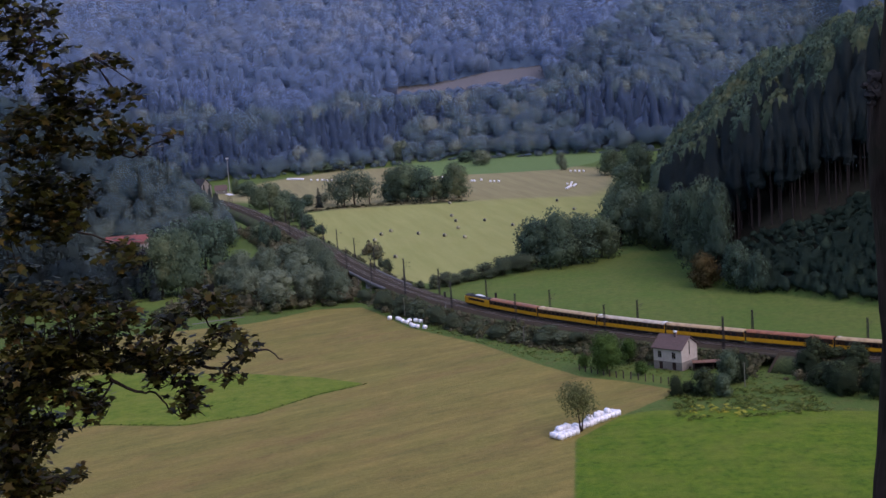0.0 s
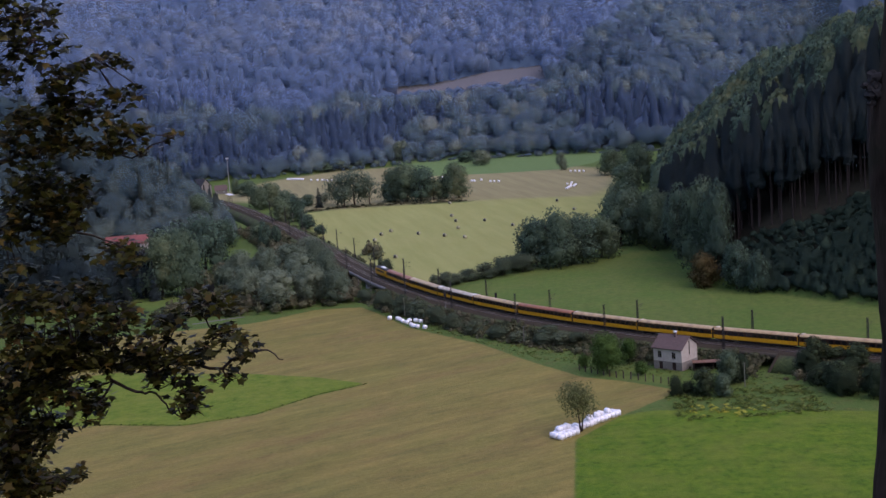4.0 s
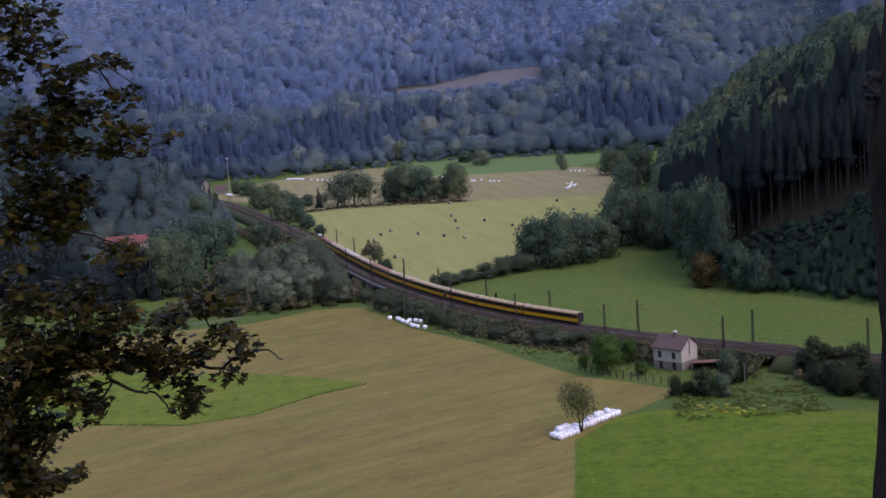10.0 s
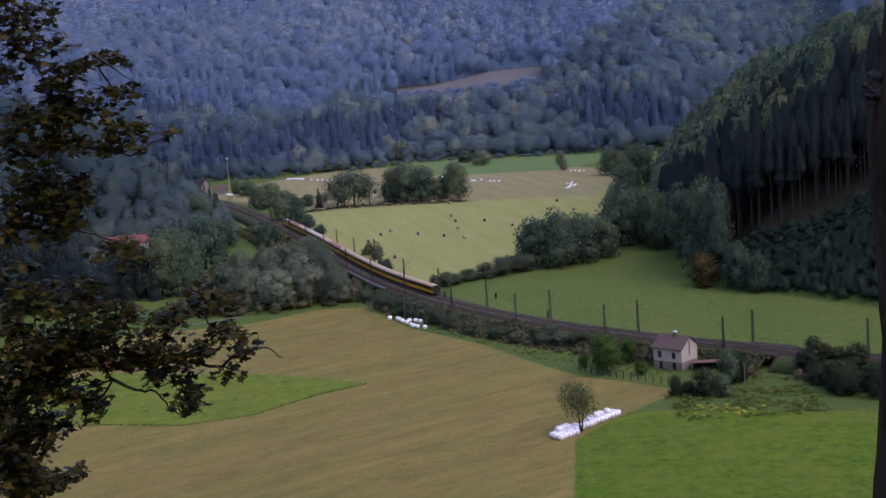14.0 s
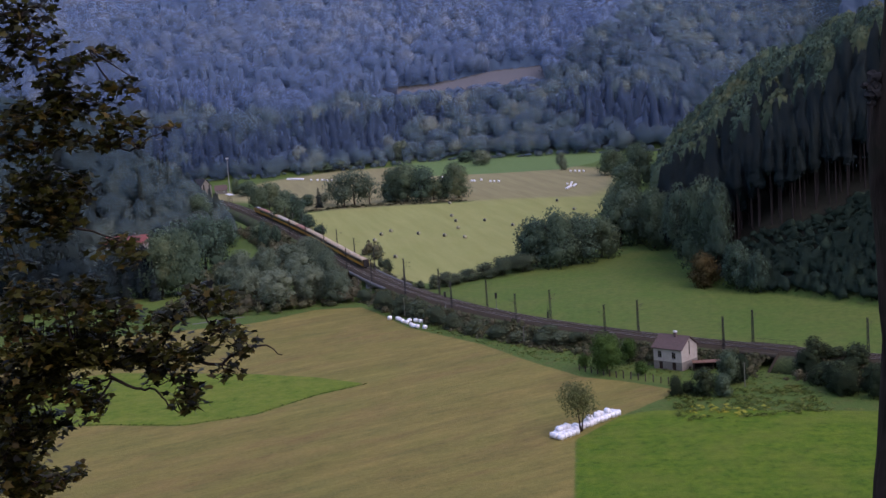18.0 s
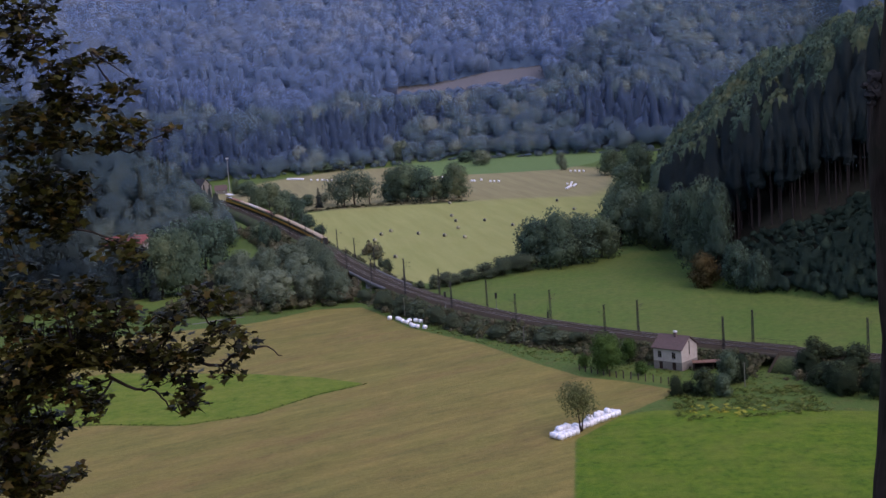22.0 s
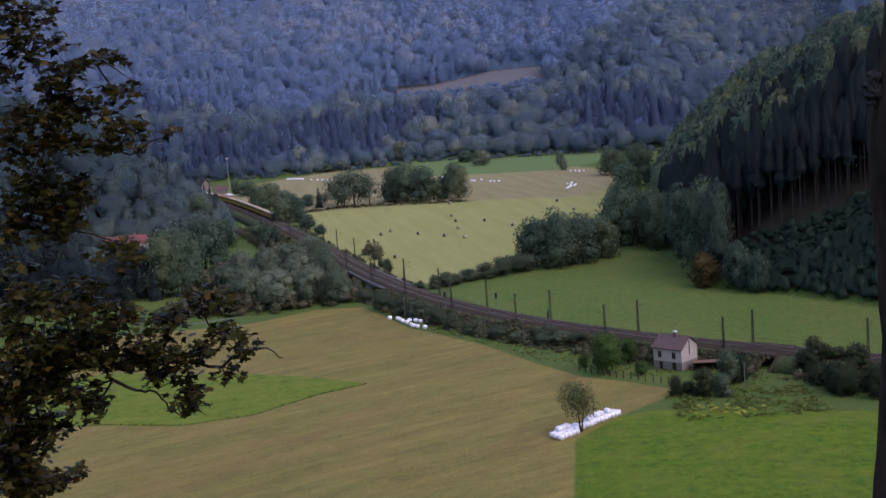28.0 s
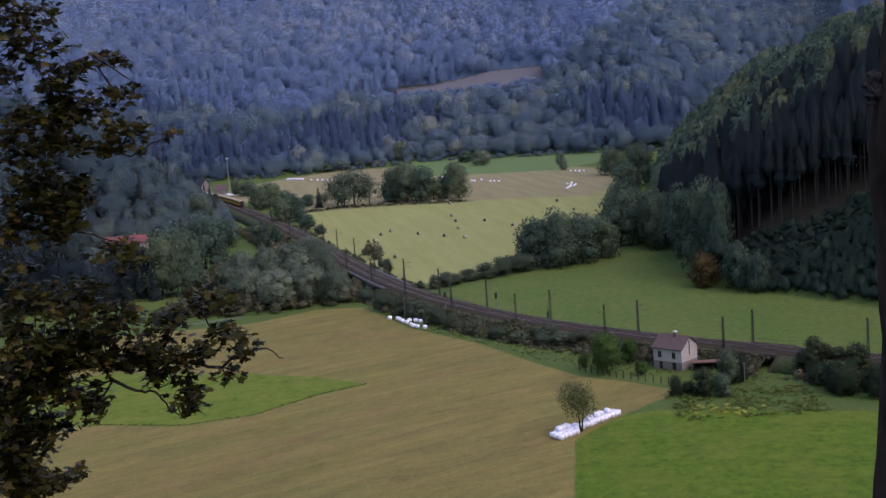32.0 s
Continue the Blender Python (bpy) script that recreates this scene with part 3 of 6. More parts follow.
def build_railway():
    bank = thing("embankment", "railway embankment of earth and rough grass across the valley", "embankment", kind="structure")
    bounds = [0.0, *[v for b in BRIDGES for v in b], LINE_END]
    for a, b in zip(bounds[::2], bounds[1::2]):
        swept("earth_bank", [(-14.5, -0.8), (-7.6, 3.25), (3.6, 3.25), (10.5, -0.8)], a, b, 5, M_BANK, bank)
        for s in (a, b):
            if 1 < s < LINE_END - 1:
                w = part("abutment", prism(bmesh.new(), [(14.6, -0.8), (7.7, 3.3), (-3.7, 3.3), (-10.6, -0.8)], -0.4, 0.4), M_BALLAST, bank)
                w.matrix_world = at_line(s, 0.0, 0)
    bed = thing("track_bed", "double railway track on dark weathered ballast", "railway track", kind="structure")
    swept("ballast_bed", [(-7.2, 3.2), (-6.3, 3.74), (2.2, 3.74), (3.1, 3.2)], 0, LINE_END, 4, M_BALLAST, bed, closed=False)
    for track in (0.0, -4.0):
        for side in (-0.75, 0.75):
            o = track + side
            swept("rail", [(o - 0.07, 3.8), (o - 0.05, RAIL_Z), (o + 0.05, RAIL_Z), (o + 0.07, 3.8)], 0, LINE_END, 4, M_RAIL, bed)
            swept("rail_head", [(o - 0.035, RAIL_Z + 0.002), (o - 0.035, RAIL_Z + 0.014), (o + 0.035, RAIL_Z + 0.014), (o + 0.035, RAIL_Z + 0.002)], 0, LINE_END, 4, M_RAIL_HEAD, bed)
        ss = np.arange(0.5, LINE_END, 0.65)
        x, y, h = on_line(ss, track)
        unit = np.array([(sx, sy, z) for z, k in ((0, 1.0), (0.12, 0.85)) for sx, sy in ((-0.14 * k, -1.25), (0.14 * k, -1.25), (0.14 * k, 1.25), (-0.14 * k, 1.25))])
        c, s = np.cos(h)[:, None], np.sin(h)[:, None]
        v = np.stack([x[:, None] + unit[:, 0] * c - unit[:, 1] * s, y[:, None] + unit[:, 0] * s + unit[:, 1] * c, np.broadcast_to(3.72 + unit[:, 2], (len(ss), 8))], -1)
        q = np.array([(4, 5, 6, 7), (0, 1, 5, 4), (1, 2, 6, 5), (2, 3, 7, 6), (3, 0, 4, 7)])
        f = (np.arange(len(ss)) * 8)[:, None, None] + q
        tagged(sheet("sleepers", v.reshape(-1, 3), f.reshape(-1, 4), M_SLEEPER, bed), "weathered concrete sleepers", kind="stuff")
    for k, (a, b) in enumerate(BRIDGES):
        br = thing("railway_bridge", ("short concrete railway bridge over a field road" if k == 0 else "pale steel girder railway bridge over the river"), "bridge", kind="structure")
        swept("deck", [(-7.4, 2.5), (-7.4, 3.2), (3.4, 3.2), (3.4, 2.5)], a, b, 4, M_SLEEPER, br)
        for o in (-7.5, 3.5):
            swept("girder", [(o - 0.16, 2.3), (o - 0.16, 3.7), (o + 0.16, 3.7), (o + 0.16, 2.3)], a, b, 4, M_GIRDER if k else M_SLEEPER, br)
            rail = bmesh.new()
            for s in np.arange(a, b + 0.1, 2.0):
                x, y, _ = on_line(s, o)
                rod(rail, (x, y, 3.7), (x, y, 4.8), 0.035, sides=5)
            part("railing_posts", rail, M_MAST, br)
            swept("handrail", [(o - 0.035, 4.77), (o - 0.035, 4.84), (o + 0.035, 4.84), (o + 0.035, 4.77)], a, b, 4, M_MAST, br)
        if k:
            m = at_line((a + b) / 2, -2.0, 0)
            p = part("pier", blocks((0, 0, 1.0, 1.6, 10.5, 3.2), bevel=0.1), M_CONCRETE, br)
            p.matrix_world = m


build_railway()


def catenary_mast(tall, arm, label):
    """A lattice mast with a bracket towards the tracks; arm is +1 or -1 along its own y."""
    mast = thing("catenary_mast", label, "mast", group="masts along the railway")
    bm = bmesh.new()
    for sx in (-1, 1):
        for sy in (-1, 1):
            rod(bm, (sx * 0.3, sy * 0.25, 0), (sx * 0.17, sy * 0.14, tall), 0.07, 0.055, 4)
    part("uprights", bm, M_MAST, mast)
    bm = bmesh.new()
    steps = 14
    for k in range(steps):
        z0, z1 = tall * k / steps, tall * (k + 1) / steps
        w0, w1 = 0.3 - 0.13 * k / steps, 0.3 - 0.13 * (k + 1) / steps
        for sy in (-1, 1):
            a, b = (-w0, w1) if k % 2 else (w0, -w1)
            rod(bm, (a, sy * w0 * 0.83, z0), (b, sy * w1 * 0.83, z1), 0.045, sides=4)
            rod(bm, (sy * w0, a * 0.83, z0), (sy * w1, b * 0.83, z1), 0.045, sides=4)
    part("lattice", bm, M_MAST, mast)
    part("foundation", blocks((0, 0, -0.4, 0.9, 0.9, 1.2), bevel=0.05), M_CONCRETE, mast)
    br = part("bracket", rods((((0, 0, tall * 0.82)), (0, arm * 2.9, tall * 0.86), 0.04), ((0, 0, tall * 0.68), (0, arm * 2.7, tall * 0.84), 0.035), ((0, 0, tall * 0.7), (0, arm * 2.9, tall * 0.66), 0.03), sides=5), M_MAST, mast)
    part("insulator", rods(((0, arm * 0.35, tall * 0.825), (0, arm * 0.75, tall * 0.83), 0.09)), M_INSULATOR, br)
    part("insulator", rods(((0, arm * 0.35, tall * 0.69), (0, arm * 0.7, tall * 0.70), 0.08)), M_INSULATOR, br)
    part("cap", rods(((0, -0.55, tall + 0.05), (0, 0.55, tall + 0.05), 0.05), ((0, -0.5, tall), (0, -0.5, tall + 0.35), 0.06), ((0, 0.5, tall), (0, 0.5, tall + 0.35), 0.06), sides=6), M_MAST, mast)
    return mast


def build_masts():
    near = catenary_mast(9.5, 1, "dark steel lattice catenary mast beside the near track")
    far = catenary_mast(9.8, -1, "dark steel lattice catenary mast beside the far track")
    for master, offset, places in ((near, -6.6, (174, 215, 254, 292, 330, 369, 410, 457, 505, 550, 600)), (far, 3.0, (98, 136, 170, 210, 248, 284, 320, 356, 399, 436, 475, 510, 564, 610, 655))):
        for k, s in enumerate(places):
            m = at_line(s, offset, 3.15)
            if k == 0:
                master.matrix_world = m
            else:
                copy_thing(master, m)
    weight = thing("tension_weight", "dark stack of tensioning weights hanging on a catenary mast", "weight", at_line(248.9, 2.6, 3.15))
    part("weight_stack", rods(((0, 0, 0.6), (0, 0, 2.6), 0.3), sides=10), M_MAST, weight)
    part("hanger", rods(((0, 0, 2.6), (0, 0, 6.5), 0.03), sides=5), M_MAST, weight)
    part("frame", rods(((0.4, 0, 0), (0.4, 0, 3.2), 0.05), ((-0.4, 0, 0), (-0.4, 0, 3.2), 0.05), ((-0.4, 0, 3.2), (0.4, 0, 3.2), 0.05), sides=5), M_MAST, weight)


build_masts()


def railway_signal(m):
    sig = thing("railway_signal", "railway light signal with a dark head on a pale mast", "signal", m, group="railway signals")
    part("signal_mast", rods(((0, 0, 0), (0, 0, 4.6), 0.085)), M_POLE, sig)
    head = part("signal_head", blocks((0, 0, 4.7, 0.25, 0.85, 2.0), bevel=0.06), M_MAST, sig)
    for k in range(4):
        part("lens_hood", rods(((-0.1, 0, 4.0 + 0.46 * k), (-0.42, 0, 4.02 + 0.46 * k), 0.14)), M_DARK, head)
    part("signal_foot", blocks((0, 0, 0.1, 0.5, 0.5, 0.5), bevel=0.03), M_CONCRETE, sig)


railway_signal(at_line(296, -6.9, 3.15))
railway_signal(at_line(279, 3.6, 3.15))


# ---- the train ----
def shell(profile, length, close=0.25):
    """A body shell along x from a cross section of (y, z), its ends drawn in a little."""
    bm = bmesh.new()
    rings = []
    zc = sum(z for _, z in profile) / len(profile)
    for x, k in ((-length / 2, 0.94), (-length / 2 + close, 1.0), (length / 2 - close, 1.0), (length / 2, 0.94)):
        rings.append([bm.verts.new((x, y * k, zc + (z - zc) * (1 - (1 - k) * 0.5))) for y, z in profile])
    n = len(profile)
    for a, b in zip(rings[:-1], rings[1:]):
        for j in range(n):
            bm.faces.new((a[j], a[(j + 1) % n], b[(j + 1) % n], b[j]))
    bm.faces.new(rings[0][::-1])
    bm.faces.new(rings[-1])
    bmesh.ops.recalc_face_normals(bm, faces=bm.faces)
    return bm


def bogie(parent, x, wheelbase=2.5):
    b = part("bogie", blocks((x, 1.0, 0.55, wheelbase + 1.0, 0.16, 0.35), (x, -1.0, 0.55, wheelbase + 1.0, 0.16, 0.35), (x, 0, 0.6, 0.6, 2.1, 0.3), bevel=0.03), M_UNDER, parent)
    for dx in (-wheelbase / 2, wheelbase / 2):
        part("wheelset", rods(((x + dx, 0.68, 0.46), (x + dx, 0.82, 0.46), 0.46), ((x + dx, -0.82, 0.46), (x + dx, -0.68, 0.46), 0.46), ((x + dx, -0.9, 0.46), (x + dx, 0.9, 0.46), 0.09), sides=14), M_UNDER, b)
    return b


def coach(roof_material, label, pale_ends, plain):
    c = thing("railway_coach", label, "train coach", group="coaches of the train")
    half = 1.42
    side = [(-half, 1.0), (-half, 3.15), (-half + 0.06, 3.42), (half - 0.06, 3.42), (half, 3.15), (half, 1.0), (half - 0.18, 0.82), (-half + 0.18, 0.82)]
    body = part("body", shell(side, 26.0), M_YELLOW, c)
    arch = [(-half + 0.05, 3.41)] + [(-(half - 0.05) * math.cos(a), 3.41 + 0.64 * math.sin(a)) for a in np.linspace(0.12, math.pi - 0.12, 9)] + [(half - 0.05, 3.41)]
    roof = part("roof", shell(arch, 25.8), roof_material, c, smooth=False)
    for sy in (-1, 1):
        part("window_band", blocks((0, sy * (half + 0.006), 2.73, 25.8, 0.03, 1.36), bevel=0.01), M_BAND, body)
        for k in range(11):
            x = -9.6 + k * 1.92
            part("window", blocks((x, sy * (half + 0.022), 2.62, 1.4, 0.03, 0.98), bevel=0.012), M_GLASS, body)
        for x in (-11.9, 11.9):
            d = part("door", blocks((x, sy * (half + 0.012), 1.56, 0.85, 0.04, 1.0), bevel=0.015), M_YELLOW, body)
            part("door_window", blocks((x, sy * (half + 0.036), 2.5, 0.5, 0.02, 0.8), bevel=0.008), M_GLASS, d)
    for sx in (-1, 1):
        part("gangway", blocks((sx * 13.06, 0, 2.25, 0.34, 2.3, 2.9), bevel=0.08), M_UNDER, c)
        part("end_wall", blocks((sx * 13.0, 0, 2.35, 0.05, 2.66, 2.9), bevel=0.02), M_UNDER, c)
        for sy in (-0.87, 0.87):
            part("buffer", rods(((sx * 12.9, sy, 1.05), (sx * 13.18, sy, 1.05), 0.1), ((sx * 13.14, sy, 1.05), (sx * 13.2, sy, 1.05), 0.22)), M_UNDER, c)
        if pale_ends and (sx > 0 or not plain):
            part("roof_end_panel", blocks((sx * 12.3, 0, 3.99, 0.9, 1.7, 0.2), bevel=0.06), M_ROOF_PALE if plain else M_WHITE, roof)
    for x in (-6.0, -1.0, 4.5):
        part("roof_vent", blocks((x, 0, 4.06, 0.7, 0.5, 0.16), bevel=0.03), roof_material, roof)
    part("underframe", blocks((0, 0, 0.78, 25.2, 2.5, 0.3), (-3.5, 0, 0.5, 4.4, 2.5, 0.55), (2.6, 0, 0.5, 4.6, 2.5, 0.55), bevel=0.03), M_UNDER, c)
    for x in (-9.5, 9.5):
        bogie(c, x)
    return c


def locomotive():
    c = thing("electric_locomotive", "yellow electric locomotive with a dark grey roof", "locomotive")
    half = 1.45
    side = [(-half, 0.95), (-half, 2.9), (-half + 0.12, 3.35), (half - 0.12, 3.35), (half, 2.9), (half, 0.95), (half - 0.2, 0.78), (-half + 0.2, 0.78)]
    body = part("body", shell(side, 15.6, 0.9), M_YELLOW, c)
    arch = [(-half + 0.12, 3.34)] + [(-(half - 0.12) * math.cos(a), 3.34 + 0.55 * math.sin(a)) for a in np.linspace(0.15, math.pi - 0.15, 7)] + [(half - 0.12, 3.34)]
    roof = part("roof", shell(arch, 15.0, 0.8), M_MAST, c)
    for sy in (-1, 1):
        part("side_band", blocks((0, sy * (half + 0.006), 2.55, 10.4, 0.03, 0.8), bevel=0.01), M_BAND, body)
        for k in range(4):
            part("side_window", blocks((-3.6 + k * 2.4, sy * (half + 0.022), 2.6, 0.9, 0.02, 0.5), bevel=0.01), M_GLASS, body)
        for x in (-6.5, 6.5):
            part("cab_door", blocks((x, sy * (half + 0.01), 2.0, 0.6, 0.03, 2.0), bevel=0.01), M_YELLOW, body)
    for sx in (-1, 1):
        part("windscreen", blocks((sx * 7.74, 0, 2.6, 0.1, 2.2, 0.75), bevel=0.02), M_GLASS, body)
        for sy in (-0.95, 0.95):
            part("headlight", rods(((sx * 7.7, sy, 1.5), (sx * 7.84, sy, 1.5), 0.14)), M_WHITE, body)
            part("buffer", rods(((sx * 7.7, sy * 0.92, 1.05), (sx * 8.15, sy * 0.92, 1.05), 0.12), ((sx * 8.12, sy * 0.92, 1.05), (sx * 8.2, sy * 0.92, 1.05), 0.24)), M_UNDER, c)
        part("pantograph", rods(((sx * 5.0, -0.6, 3.9), (sx * 5.0 - sx * 1.2, 0, 4.15), 0.04), ((sx * 5.0, 0.6, 3.9), (sx * 5.0 - sx * 1.2, 0, 4.15), 0.04), ((sx * 4.4, -0.9, 4.2), (sx * 4.4, 0.9, 4.2), 0.05), sides=5), M_UNDER, roof)
    part("roof_equipment", blocks((0, 0, 3.98, 3.2, 1.4, 0.3), (-2.8, 0, 3.95, 1.2, 1.0, 0.22), bevel=0.05), M_WHITE, roof)
    part("underframe", blocks((0, 0, 0.8, 14.4, 2.4, 0.3), (0, 0, 0.5, 3.0, 2.3, 0.5), bevel=0.03), M_UNDER, c)
    for x in (-4.2, 4.2):
        bogie(c, x, 3.2)
    return c


COACH = 26.4
TRAIN = []


def build_train():
    kinds = {"red": (M_ROOF_RED, "yellow coach with a dark window band and red-brown roof", False, False), "pale": (M_ROOF_PALE, "yellow coach with a dark window band and pale grey roof", True, False), "tan": (M_ROOF_TAN, "yellow coach with a dark window band and tan roof", True, True)}
    made = {}
    TRAIN.append((locomotive(), 10 * COACH + 8.2, 4.2))
    for k, kind in enumerate(("red", "tan", "pale", "tan", "red", "tan", "tan", "tan", "tan", "tan")):
        if kind not in made:
            made[kind] = coach(*kinds[kind])
            ob = made[kind]
        else:
            ob = copy_thing(made[kind], Matrix())
        TRAIN.append((ob, (9.5 - k) * COACH, 9.5))


def tail_at(t):
    """How far along the line the train's rear end is."""
    u = t - 16.0
    return 358.33 + 21.418 * u + 0.04306 * u * u + 0.003673 * u ** 3


build_train()


# ---- trees: clumps of leaves on lobes, round a tapered trunk with limbs ----
def quads_at(rng, pos, normal, size):
    """Bent leaf sprays, one at each place, facing along the normals."""
    n = len(pos)
    normal = normal / np.linalg.norm(normal, axis=1)[:, None]
    side = np.cross(normal, rng.normal(size=(n, 3)))
    side /= np.linalg.norm(side, axis=1)[:, None]
    up = np.cross(normal, side)
    sz = (size * rng.uniform(0.55, 1.35, n))[:, None]
    k = rng.uniform(0.6, 1.2, (n, 1))
    corners = np.stack([pos - side * sz, pos - up * sz * k + normal * sz * 0.35, pos + side * sz * 0.9, pos + up * sz * k - normal * sz * 0.3], 1)
    base = (np.arange(n) * 4)[:, None]
    faces = np.concatenate([base + np.array([[0, 1, 2]]), base + np.array([[0, 2, 3]])])
    return corners.reshape(-1, 3), faces


def ball(cut=1):
    bm = bmesh.new()
    bmesh.ops.create_icosphere(bm, subdivisions=cut, radius=1)
    v = np.array([x.co[:] for x in bm.verts])
    f = np.array([[q.index for q in x.verts] for x in bm.faces])
    bm.free()
    return v, f


BALL_1, BALL_2, BALL_3 = ball(1), ball(2), ball(3)


def join_arrays(pieces):
    verts, faces, base = [], [], 0
    for v, f in pieces:
        verts.append(v)
        faces.append(f + base)
        base += len(v)
    return np.concatenate(verts), np.concatenate(faces)


def broad_crown(seed, sprays, size, lobes=9, core=BALL_1, low=0.22, loose=0.0, mass=0.86, ruffle=0.5):
    """A crown of height 1 and width 1: uneven lobes, an inner mass of shade, and sprays on the outside."""
    rng = np.random.default_rng(seed)
    c, r = [], []
    for k in range(lobes):
        a = rng.uniform(0, 6.28)
        z = low + 0.14 + (0.78 - low) * (k + rng.uniform(0, 0.8)) / lobes
        reach = 0.33 * math.sin(math.pi * min(0.93, max(0.2, (z - low + 0.12) / (1.12 - low)))) ** 0.55
        d = reach * rng.uniform(0.45, 1.05)
        c.append((d * math.cos(a), d * math.sin(a), z))
        r.append(rng.uniform(0.15, 0.24) * (0.75 + 0.5 * reach / 0.33))
    c, r = np.array(c), np.array(r)
    pieces, out = [], []
    middle = np.array([0, 0, low + 0.3 * (1 - low)])
    for q, s in zip(c, r):
        v, f = core
        pieces.append((v * s * mass * rng.uniform(0.7, 1.15, (len(v), 1)) * np.array([1, 1, 0.85]) + q, f))
        out.append(v + (pieces[-1][0] - middle) * 1.2)
    pick = rng.choice(lobes, sprays, p=r ** 2 / (r ** 2).sum())
    way = rng.normal(size=(sprays, 3)) + np.array([0, 0, 0.25])
    way /= np.linalg.norm(way, axis=1)[:, None]
    pos = c[pick] + way * (r[pick] * rng.uniform(0.8, 1.2 + loose, sprays))[:, None]
    pieces.append(quads_at(rng, pos, way + rng.normal(size=(sprays, 3)) * ruffle, size))
    out.append(np.repeat(way + (pos - middle) * 1.2, 4, axis=0))
    out = np.concatenate(out)
    out /= np.linalg.norm(out, axis=1)[:, None] + 1e-6
    v, f = join_arrays(pieces)
    v[:, :2] *= 0.5 / np.quantile(np.hypot(v[:, 0], v[:, 1]), 0.97)
    top, foot = np.quantile(v[:, 2], 0.995), np.quantile(v[:, 2], 0.01)
    v[:, 2] = low + (v[:, 2] - foot) / (top - foot) * (1 - low)
    return v, f, out


def cone_crown(seed, tiers, per, low=0.1, spread=0.5, droop=0.3, taper=0.0):
    """A conifer's crown of height 1 and width 1: tiers of drooping sprays that get shorter towards the tip."""
    rng = np.random.default_rng(seed)
    verts, faces = [], []
    for k in range(tiers):
        z = low + (0.97 - low) * (k + rng.uniform()) / tiers
        reach = spread * (1 - (z - low) / (1 - low)) ** 0.85 * (1 - taper * max(0.0, 1 - 3.5 * (z - low) / (1 - low))) * rng.uniform(0.8, 1.15) + 0.02
        m = max(4, int(per * (0.5 + reach / spread * 0.5)))
        for j in range(m):
            a = 6.283 * (j + rng.uniform(0, 0.9)) / m
            u = np.array([math.cos(a), math.sin(a), 0])
            w = np.array([-math.sin(a), math.cos(a), 0]) * reach * rng.uniform(0.28, 0.5)
            root_z = z + rng.uniform(-0.5, 0.5) * (1 - low) / tiers
            out = reach * rng.uniform(0.5, 1.2)
            tip = u * out + np.array([0, 0, root_z - droop * out * 0.6])
            mid = u * out * 0.55
            root = np.array([0, 0, root_z + 0.03])
            b = len(verts)
            verts += [root, mid + w + np.array([0, 0, root_z - 0.1 * out]), tip, mid - w + np.array([0, 0, root_z - 0.16 * out])]
            faces += [(b, b + 1, b + 2), (b, b + 2, b + 3)]
    b = len(verts)
    verts += [np.array(q, float) for q in ((0.02, 0, 0.9), (-0.01, 0.02, 0.9), (-0.01, -0.02, 0.9), (0, 0, 1.0))]
    faces += [(b, b + 1, b + 3), (b + 1, b + 2, b + 3), (b + 2, b, b + 3)]
    v = np.array(verts)
    out = v * np.array([1 / spread, 1 / spread, 0]) + np.array([0, 0, 0.55])
    return v, np.array(faces), out / np.linalg.norm(out, axis=1)[:, None]


def soft_crown(seed, sprays, size, bumps=5, low=0.0, core=BALL_2, rough=0.32):
    """A distant broadleaf crown of height 1 and width 1: one rounded mass with shallow bumps, and sprays lying on it."""
    rng = np.random.default_rng(seed)
    v, f = core
    ways = rng.normal(size=(bumps * 2, 3))
    ways /= np.linalg.norm(ways, axis=1)[:, None]

    def radius(d):
        near = np.clip((d @ ways.T - 0.55) / 0.45, 0, 1)
        return 0.70 + 0.36 * np.max(near * near * (3 - 2 * near), axis=1)

    def placed(d, k):
        q = d * (radius(d) * k)[:, None]
        q[:, :2] *= (0.5 - 0.1 * np.clip(q[:, 2:3], -1, 1)) * 1.02
        q[:, 2] = low + (1 - low) * (0.5 + 0.5 * q[:, 2])
        return q

    body = placed(v, rng.uniform(0.82, 0.94, len(v)))
    d = rng.normal(size=(sprays, 3)) + np.array([0, 0, 0.35])
    d /= np.linalg.norm(d, axis=1)[:, None]
    pos = placed(d, rng.uniform(0.93, 1.08, sprays))
    qv, qf = quads_at(rng, pos, d + rng.normal(size=(sprays, 3)) * rough, size)
    out = np.concatenate([v, np.repeat(d, 4, axis=0)]) + np.array([0, 0, 0.25])
    vv, ff = join_arrays([(body, f), (qv, qf)])
    return vv, ff, out / np.linalg.norm(out, axis=1)[:, None]


